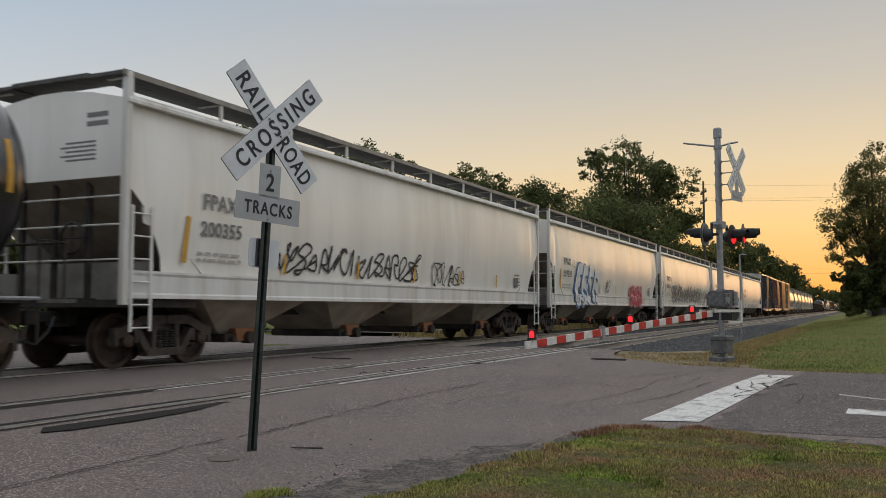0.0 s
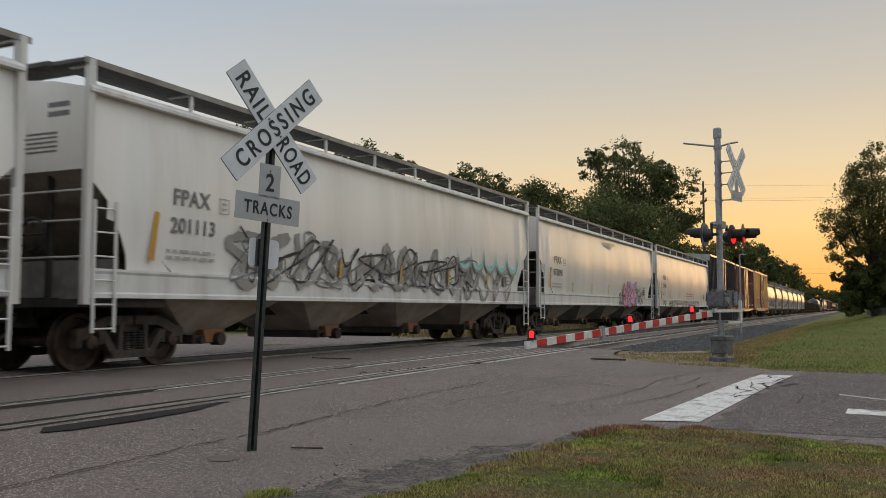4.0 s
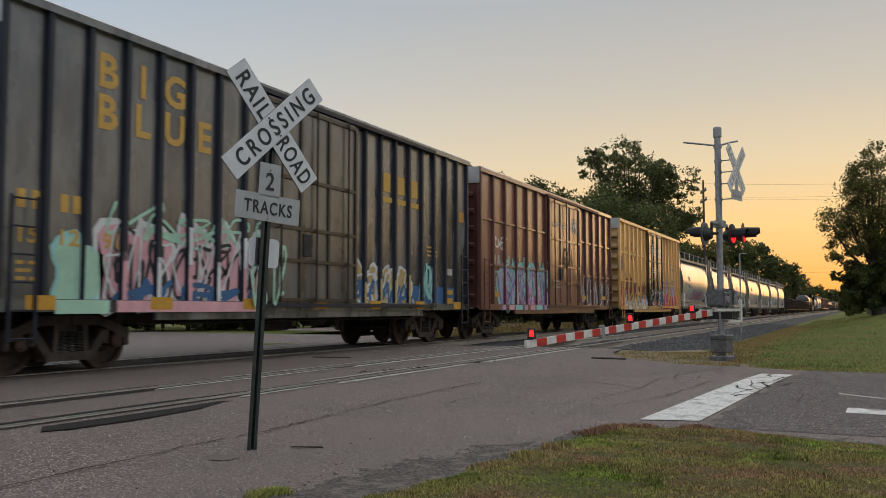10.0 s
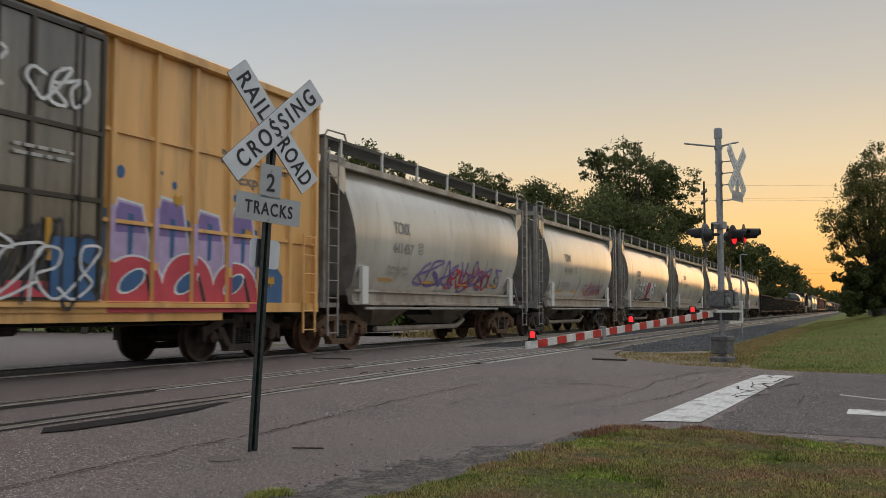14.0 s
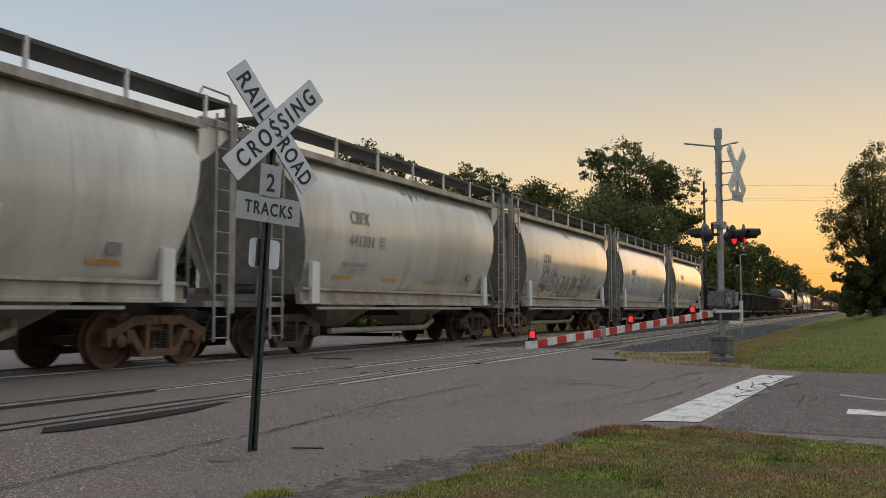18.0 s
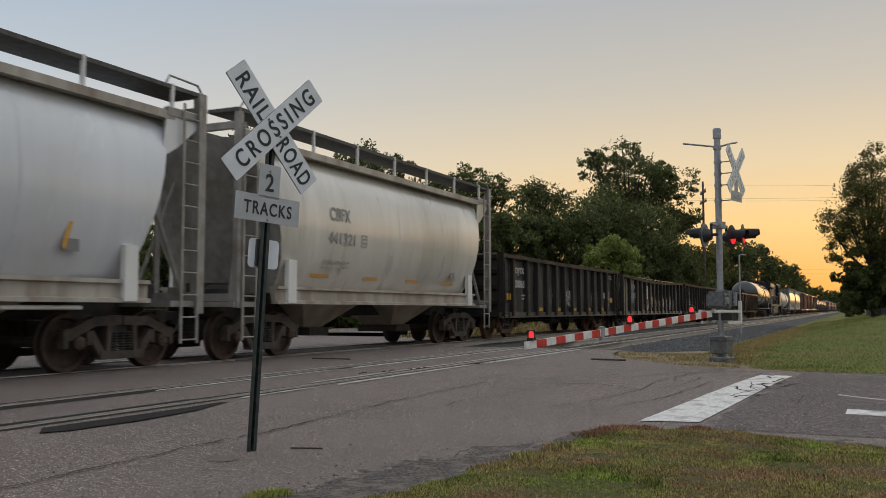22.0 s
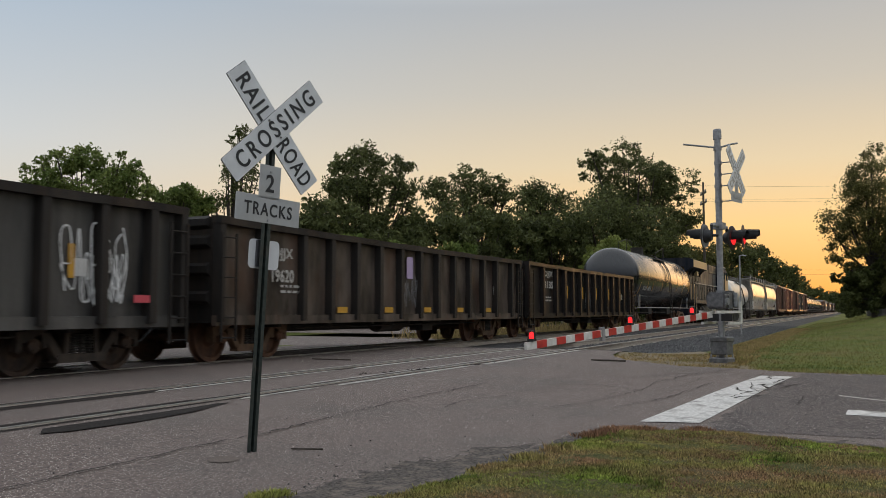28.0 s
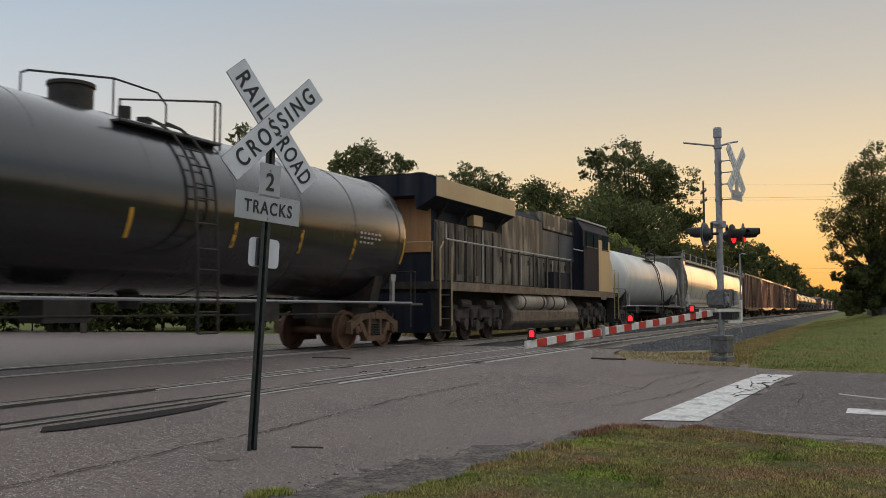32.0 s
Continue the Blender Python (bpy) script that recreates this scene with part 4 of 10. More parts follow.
def build_chips():
    # broken asphalt crumbs along the near rail
    rng = random.Random(9)
    b = nb()
    for k in range(170):
        x = rng.gauss(13.7, 0.9) if k < 110 else rng.uniform(3, 16)
        y = (6.72 - 0.2 * (x - 12.7) + rng.gauss(0, 0.05)) if k < 110 else rng.uniform(3.2, 6.2)
        s = rng.uniform(0.008, 0.03) if k < 110 else rng.uniform(0.005, 0.013)
        a = rng.random() * 6.28
        z = ground_z(x, y) + 0.006
        v = [b.verts.new((x + s * math.cos(a + q) * rng.uniform(0.7, 1.3), y + s * math.sin(a + q) * rng.uniform(0.7, 1.3), z)) for q in (0, 1.5, 3.1, 4.6)]
        t = b.verts.new((x, y, z + s * 0.7))
        for i in range(4):
            b.faces.new((v[i], v[(i + 1) % 4], t))
    tagged(new("asphalt_crumbs", finish(b, "asphalt_crumbs", M_PATCH)), "dark crumbs of broken asphalt along the rail", "rubble", kind="stuff")


build_ballast()
build_grass()
build_chips()


# ---- crossing signs and gate ----
def at_view(px, depth, z=0.0):
    # a place by how far it lies to the side of the view's middle and its depth along the view
    s = (px - 784) / F_PX * depth
    c, n = math.cos(THETA), math.sin(THETA)
    return Vector((depth * c + s * n, depth * n - s * c, z))


def plate(w, h, t, r=0.0):
    # an upright plate in xz, front towards -y, with rounded corners
    b = nb()
    if r:
        pts = []
        for cx, cz, a0 in ((w / 2 - r, h / 2 - r, 0), (-w / 2 + r, h / 2 - r, 90), (-w / 2 + r, -h / 2 + r, 180), (w / 2 - r, -h / 2 + r, 270)):
            for k in range(5):
                a = radians(a0 + k * 22.5)
                pts.append((cx + r * math.cos(a), cz + r * math.sin(a)))
        prism(b, pts, "y", -t / 2, t / 2)
    else:
        box(b, -w / 2, w / 2, -t / 2, t / 2, -h / 2, h / 2)
    return b


FACE = pose(0, 0, 0, 90)


def fitted_word(text, wide, tall, mat, spaced=1.0, bold=0.0):
    # capitals drawn out to a given width and height
    me = lettering(text, 0.2, mat, bold=bold, spaced=spaced)
    xs, ys = [v.co.x for v in me.vertices], [v.co.y for v in me.vertices]
    mx, my = (max(xs) + min(xs)) / 2, (max(ys) + min(ys)) / 2
    kx, ky = wide / (max(xs) - min(xs)), tall / (max(ys) - min(ys))
    for v in me.vertices:
        v.co.x, v.co.y = (v.co.x - mx) * kx, (v.co.y - my) * ky
    return me


def crossbuck(parent, y, z, turn=45.0, size=1.0, ink=None):
    ink = ink or M_SIGNBLACK
    for side, words in ((1, "CROSSING"), (-1, None)):
        m = pose(0, y - (0.012 if side > 0 else 0), z) @ pose(0, 0, 0, 0, -side * turn + 0.3, 0)
        blade = part("blade", plate(1.22 * size, 0.229 * size, 0.006, 0.012), M_SIGNWHITE, parent, "white reflective crossbuck blade", at=m)
        part("backing", plate(1.226 * size, 0.235 * size, 0.004, 0.012), M_SIGNBACK, blade, at=pose(0, 0.0055, 0))
        for w, dx, wide in ([(words, 0.02, 1.03)] if words else [("RAIL", -0.325, 0.41), ("ROAD", 0.345, 0.44)]):
            part("writing", fitted_word(w, wide * size, 0.152 * size, ink, 1.42 if words else 1.2, 0.0028), ink, blade, "black capitals reading " + w, at=pose(dx * size, -0.0055, 0, 90))
        for bx, bz in ((0.0, 0.09), (0.0, -0.09)) if words else ((0.0, 0.0),):
            bolt = nb()
            tube(bolt, (0, -0.012, 0), (0, 0, 0), 0.009, 8)
            part("bolt", bolt, M_CASTDARK, blade, at=pose(bx * size, 0, bz * size))


def tracks_plate(parent, y, z, size=1.0, ink=None):
    ink = ink or M_SIGNBLACK
    top = part("count_plate", plate(0.215 * size, 0.29 * size, 0.006), M_SIGNDULL, parent, "white plate with the number of tracks", at=pose(0, y, z + 0.24 * size))
    part("writing", fitted_word("2", 0.085 * size, 0.152 * size, ink, 1.0, 0.0025), ink, top, "black figure 2", at=pose(0, -0.0055, -0.01, 90))
    low = part("tracks_plate", plate(0.66 * size, 0.229 * size, 0.006), M_SIGNDULL, parent, "white plate reading TRACKS", at=pose(0, y, z))
    part("writing", fitted_word("TRACKS", 0.49 * size, 0.112 * size, ink, 1.2, 0.0025), ink, low, "black capitals reading TRACKS", at=pose(0.0, -0.0055, 0, 90))
    for dz in (0.33, -0.09):
        bolt = nb()
        tube(bolt, (0, -0.014, 0), (0, 0, 0), 0.01, 8)
        part("bolt", bolt, M_GALV, low, at=pose(0, 0, dz * size))


def build_sign():
    p = (6.04, 4.56)
    s = thing("crossing_sign", pose(*p, ground_z(*p), 0, 0, -18) @ pose(0, 0, 0, 0, 3.4, 0), "white railroad crossbuck with two-tracks plate on a dark green post", "crossing sign")
    post = nb()
    # flanged channel post
    prism(post, [(-0.045, 0.0), (-0.045, 0.008), (-0.02, 0.012), (-0.014, 0.05), (0.014, 0.05), (0.02, 0.012), (0.045, 0.008), (0.045, 0.0), (0.014, 0.0), (0.008, 0.038), (-0.008, 0.038), (-0.014, 0.0)], "z", -0.15, 2.78)
    part("post", post, M_POST, s, "dark green steel channel post with scuffs")
    crossbuck(s, -0.02, 2.74, 46.3)
    tracks_plate(s, -0.012, 2.035)
    b = plate(0.31, 0.25, 0.006, 0.04)
    part("back_plate", b, M_SIGNWHITE, s, "pale plate fixed to the far side of the post", at=pose(0.035, 0.06, 1.66))
    b = nb()
    box(b, -0.055, 0.045, 0.035, 0.055, 1.55, 1.78)
    part("back_bracket", b, M_SIGNBACK, s, "grey bracket")


def flasher(parent, x, y, z, facing, lit, turn=0):
    # a round black target with a hooded lens; facing +1 looks away from the road side
    f = facing
    disc = nb()
    spin(disc, [(0, 0), (0, 0.25), (0.012, 0.25), (0.03, 0.12), (0.03, 0)], "y", seg=28)
    t = part("target_disc", disc, M_BLACK, parent, "round black lamp target", True, pose(x, y + f * 0.16, z, 0, 0, (0 if f > 0 else 180) + turn))
    hood = nb()
    seg = 14
    pts = []
    for ln, r in ((0.0, 0.155), (0.3, 0.14)):
        pts.append([hood.verts.new((r * math.cos(radians(-20 + 220 * i / seg)), ln * (1 if i in range(2, seg - 1) else 0.75), r * math.sin(radians(-20 + 220 * i / seg)))) for i in range(seg + 1)])
    for i in range(seg):
        hood.faces.new((pts[0][i], pts[0][i + 1], pts[1][i + 1], pts[1][i]))
    bmesh.ops.solidify(hood, geom=list(hood.faces), thickness=0.006)
    part("hood", hood, M_BLACK, t, "black visor over the lens", True, pose(0, 0.03, 0))
    lens = nb()
    spin(lens, [(0.03, 0.152), (0.045, 0.13), (0.06, 0.07), (0.065, 0)], "y", seg=24)
    part("lens", lens, (M_LAMP if x > 0 else M_LAMPDIM) if lit else M_LENS, t, "glowing red lens" if lit else "dark red lens", True)
    body = nb()
    spin(body, [(-0.17, 0), (-0.16, 0.1), (-0.04, 0.15), (0.0, 0.15)], "y", seg=20)
    part("lamp_housing", body, M_BLACK, t, "", True)


def build_gate():
    p = (18.8, 2.48)
    z0 = ground_z(*p)
    g = thing("crossing_signal", pose(*p, z0, 0, 0, -14), "grey crossing signal mast with crossbuck, flashing lamps and gate machine", "crossing signal")
    mast = nb()
    tube(mast, (0, 0, 0.1), (0, 0, 4.62), 0.065, 16)
    tube(mast, (0, 0, 4.6), (0, 0, 4.78), 0.085, 16)
    part("mast", mast, M_GALV, g, "tall galvanised steel mast", True)
    cap = nb()
    spin(cap, [(4.78, 0.085), (4.81, 0.07), (4.82, 0)], "z", seg=16)
    part("mast_cap", cap, M_ALU, g, "", True)
    base = nb()
    box(base, -0.2, 0.2, -0.2, 0.2, -0.1, 0.1)
    bmesh.ops.bevel(base, geom=list(base.edges), offset=0.02, segments=1, affect="EDGES")
    part("base_plate", base, M_CASTDARK, g, "square cast base")
    junc = nb()
    box(junc, -0.18, 0.18, -0.17, 0.17, 0.16, 0.5)
    box(junc, -0.195, 0.195, -0.185, 0.185, 0.42, 0.52)
    bmesh.ops.bevel(junc, geom=list(junc.edges), offset=0.015, segments=1, affect="EDGES")
    part("junction_box", junc, M_CASTDARK, g, "dark cast junction box at the foot")
    for sx in (-1, 1):
        for sy in (-1, 1):
            b = nb()
            tube(b, (sx * 0.16, sy * 0.16, 0.1), (sx * 0.16, sy * 0.16, 0.17), 0.02, 6)
            part("anchor_bolt", b, M_GALV, g)
    b = nb()
    tube(b, (0.16, 0.05, 0.5), (0.16, 0.05, 1.05), 0.03, 8)
    part("conduit", b, M_GALV, g, "cable conduit")
    # gate machine
    mach = nb()
    box(mach, -0.1, 0.14, -0.2, 0.24, 1.08, 1.44)
    bmesh.ops.bevel(mach, geom=list(mach.edges), offset=0.03, segments=2, affect="EDGES")
    m = part("gate_machine", mach, M_CASTDARK, g, "dark grey cast gate machine housing", True)
    for xa, xb, za, zb in ((-0.29, -0.11, 1.1, 1.4), (0.15, 0.34, 1.12, 1.46)):
        b = nb()
        box(b, xa, xb, -0.2, 0.2, za, zb)
        bmesh.ops.bevel(b, geom=list(b.edges), offset=0.035, segments=2, affect="EDGES")
        part("side_housing", b, M_CASTDARK, m, "ribbed cast side housing", True)
        for k in range(3):
            zz = za + 0.08 + 0.09 * k
            part("rib", box(nb(), xa - 0.006, xb + 0.006, -0.215, -0.2, zz, zz + 0.025), M_ALU, m)
    part("cover", tube(nb(), (-0.2, -0.24, 1.24), (-0.2, -0.2, 1.24), 0.07, 16), M_ALU, m, "round cover", True)
    part("cover", tube(nb(), (0.245, -0.2, 1.14), (0.245, -0.2, 1.42), 0.055, 14), M_ALU, m, "upright cylinder cover", True)
    for zz in (1.1, 1.44):
        part("mast_clamp", spin(nb(), [(zz - 0.025, 0.066), (zz - 0.025, 0.095), (zz + 0.025, 0.095), (zz + 0.025, 0.066)], "z", seg=14), M_ALU, g, "clamp round the mast")
    for s in (-1, 1):
        b = nb()
        yy = s * 0.28
        box(b, -0.95 if s < 0 else -0.4, 0.34, yy - 0.025, yy + 0.025, 1.0, 1.055)
        box(b, -0.3, 0.34, yy - 0.025, yy + 0.025, 0.775, 0.825)
        prism(b, [(0.28, 0.78), (0.34, 0.78), (0.38, 0.83), (0.38, 1.24), (0.3, 1.24)], "y", yy - 0.024, yy + 0.024)
        part("counterweight_arm", b, M_GATEWHITE, g, "pale painted gate support arm")
    for k in range(4):
        part("counterweight", box(nb(), -0.06 + 0.085 * k, 0.015 + 0.085 * k, -0.25, 0.25, 0.84 + 0.012 * (k % 2), 0.985), M_BLACK, g, "black counterweight plate")
    # crossbuck, plate and brackets
    crossbuck(g, -0.38, 3.9, ink=M_STENCILFAINT)
    tracks_plate(g, -0.38, 3.36, 0.9, M_STENCILFAINT)
    for z in (4.1, 3.86, 3.62, 3.3):
        b = nb()
        tube(b, (0, -0.06, z), (0, -0.38, z), 0.012, 6)
        spin(b, [(z - 0.03, 0.078), (z + 0.03, 0.078)], "z", seg=14)
        part("bracket", b, M_GALV, g)
    # cross arm with two pairs of lamps
    b = nb()
    tube(b, (-0.4, 0, 2.79), (0.4, 0, 2.79), 0.035, 10)
    box(b, -0.11, 0.11, -0.1, 0.1, 2.72, 2.86)
    part("cross_arm", b, M_GALV, g, "horizontal lamp arm")
    for x in (-0.4, 0.4):
        b = nb()
        tube(b, (x, 0, 2.79), (x, 0, 2.6), 0.03, 8)
        tube(b, (x, -0.14, 2.57), (x, 0.14, 2.57), 0.03, 8)
        part("lamp_stem", b, M_BLACK, g)
    flasher(g, -0.4, 0, 2.57, 1, False, 8)
    part("target_back", spin(nb(), [(0.135, 0.0), (0.135, 0.235), (0.15, 0.235), (0.15, 0.0)], "y", (-0.4, 0, 2.57), 24), M_ALU, g, "pale back of the lamp target", True)
    flasher(g, 0.4, 0.05, 2.57, -1, True)
    flasher(g, 0.62, -0.1, 2.6, -1, True, 12)
    b = nb()
    pipe(b, [(-0.02, 0, 4.42), (-0.25, 0.25, 4.45), (-0.55, 0.5, 4.47)], 0.02, 8)
    pipe(b, [(0.02, 0, 4.42), (0.2, -0.2, 4.5), (0.32, -0.3, 4.53)], 0.02, 8)
    spin(b, [(4.37, 0.085), (4.45, 0.085)], "z", seg=14)
    part("top_bracket", b, M_GALV, g, "bent pipe bracket at the mast head")
    # striped arm, hanging slightly low at its tip
    tip = Vector((12.04, 4.30, 0.452))
    root = Vector((18.45, 2.62, 0.885))
    length = (tip - root).length
    d = (tip - root).normalized()
    yaw, drop = math.degrees(math.atan2(d.y, d.x)), math.degrees(math.asin(-d.z))
    arm = thing("gate_arm", Matrix.Translation(root) @ pose(0, 0, 0, 0, drop, yaw), "lowered red and white striped gate arm with red lamps", "gate arm")
    n = 25
    for i in range(n):
        a, e = length * i / n, length * (i + 1) / n
        h0 = 0.062 - 0.008 * a / length
        h1 = 0.062 - 0.008 * e / length
        b = nb()
        v = [b.verts.new(c) for c in ((a, -0.02, -h0), (e, -0.02, -h1), (e, 0.02, -h1), (a, 0.02, -h0), (a, -0.02, h0), (e, -0.02, h1), (e, 0.02, h1), (a, 0.02, h0))]
        for f in ((3, 2, 1, 0), (4, 5, 6, 7), (0, 1, 5, 4), (1, 2, 6, 5), (2, 3, 7, 6), (3, 0, 4, 7)):
            b.faces.new([v[k] for k in f])
        part("stripe", b, M_GATERED if i % 2 == 1 else M_GATEWHITE, arm, "red reflective stripe" if i % 2 == 1 else "white reflective stripe")
    b = nb()
    box(b, length * 0.66, length * 0.675, -0.03, 0.03, -0.12, 0.1)
    part("splice_clamp", b, M_GALV, arm, "metal clamp joining the arm")
    for f in (0.975, 0.52, 0.14):
        b = nb()
        box(b, -0.045, 0.045, -0.05, 0.05, 0.05, 0.09)
        box(b, -0.012, 0.012, -0.06, -0.05, 0.09, 0.2)
        box(b, -0.012, 0.012, 0.05, 0.06, 0.09, 0.2)
        box(b, -0.03, 0.03, -0.05, 0.05, 0.195, 0.21)
        lamp = part("lamp_base", b, M_BLACK, arm, "black bracket round the lamp", at=pose(length * f, 0, 0.01))
        b = nb()
        spin(b, [(0.09, 0), (0.09, 0.038), (0.15, 0.038), (0.178, 0.027), (0.19, 0)], "z", seg=14)
        part("lamp_lens", b, M_LAMP, lamp, "glowing red gate lamp", True)


SIDE = Vector((math.sin(THETA), -math.cos(THETA), 0.0))


def tree(name, x, y, h, r, seed, count, size, mat, label, trunk=0.25, low=0.25, group="trees", squash=1.0, dense=1.9, lobes=None, airy=1.0):
    # lobes: masses of the crown as (metres to the side, height, radius)
    rng = np.random.default_rng(seed)
    z0 = ground_z(x, y) - 0.1
    t = thing(name, pose(x, y, z0), label, "tree" if trunk else "bush", group)
    b = nb()
    bottom = h * low
    tube(b, (0, 0, 0), (0, 0, h * 0.45), 0.035 * h * max(trunk, 0.1) * 2, 9, 0.02 * h * max(trunk, 0.1) * 2)
    k = 48 if r > 3 else 34
    centres = []
    if lobes:
        area = sum(q[2] ** 2 for q in lobes)
        lobes = [(q[0], q[1], 1.06 * q[2]) for q in lobes]
        masses = [q for q in lobes for _ in range(max(3, round(110 * q[2] ** 2 / area)))]
        k = len(masses)
        r = 1.9 * math.sqrt(area / len(lobes))
    for i in range(k):
        a = rng.random() * math.tau
        if lobes:
            across, zz, lr = masses[i]
            rad, tilt = lr * 0.95 * rng.random() ** 0.42, math.asin(2 * rng.random() - 1)
            c = SIDE * (across + rad * math.cos(a) * math.cos(tilt)) + Vector((SIDE.y, -SIDE.x, 0)) * (rad * math.sin(a) * math.cos(tilt) * 1.3 + rng.normal() * 0.3 * r)
            c = np.array((c.x, c.y, zz - z0 + rad * math.sin(tilt)))
        else:
            u = rng.random()
            zz = bottom + (h - bottom) * (0.05 + 0.87 * u ** 0.85)
            wide = r * math.sqrt(max(0.05, 1 - (2 * (zz - bottom) / (h - bottom) - 0.8) ** 2 * 0.6)) * squash
            rad = wide * math.sqrt(rng.random() * 0.9 + 0.1) * 0.9
            c = np.array((rad * math.cos(a), rad * math.sin(a), zz))
        centres.append(c)
        if i % (4 if lobes else 2) == 0:
            s = Vector((0, 0, h * (0.2 + 0.25 * rng.random())))
            mid = s.lerp(Vector(c), 0.55) + Vector((0, 0, -0.04 * h))
            tube(b, s, mid, 0.011 * h, 6, 0.007 * h)
            tube(b, mid, Vector(c), 0.007 * h, 5, 0.002 * h)
    part("trunk", b, M_BARK, t, "dark bark trunk with spreading limbs", True)
    centres = np.array(centres)
    count = int(count * dense)
    size = size * 0.72
    spread = np.array([q[2] for q in masses]) * (0.26 + 0.2 * rng.random(k)) if lobes else r * (0.2 + 0.2 * rng.random(k))
    # small sprays of leaves round each limb's end
    m = 12
    twig = rng.normal(size=(k, m, 3))
    twig *= (0.35 + 0.75 * rng.random((k, m, 1))) / np.linalg.norm(twig, axis=2, keepdims=True)
    twig = (centres[:, None] + twig * spread[:, None, None] * np.array((1.25, 1.25, 1.0))).reshape(-1, 3)
    ci = rng.integers(0, k * m, count)
    off = rng.normal(size=(count, 3)) * np.array((1.2, 1.2, 0.75))
    off *= np.minimum(1, 1.55 / np.maximum(0.01, np.linalg.norm(off, axis=1, keepdims=True)))
    p = twig[ci] + off * (spread[ci // m] * 0.22 * airy * (0.6 + 0.8 * rng.random(k * m)[ci]))[:, None]
    p[:, 2] = np.maximum(p[:, 2], 0.15)
    u = rng.normal(size=(count, 3))
    u /= np.linalg.norm(u, axis=1, keepdims=True)
    v = np.cross(u, rng.normal(size=(count, 3)))
    v /= np.linalg.norm(v, axis=1, keepdims=True)
    s = (size * (0.5 + rng.random(count)))[:, None]
    pts = np.stack([p - u * s, p + v * s * 0.45, p + u * s, p - v * s * 0.45], 1).reshape(-1, 3)
    faces = (np.arange(count)[:, None] * 4 + np.arange(4)).tolist()
    part("crown", sheet("crown", pts.tolist(), faces, mat), mat, t, "crown of many small leaves with gaps")
    return t


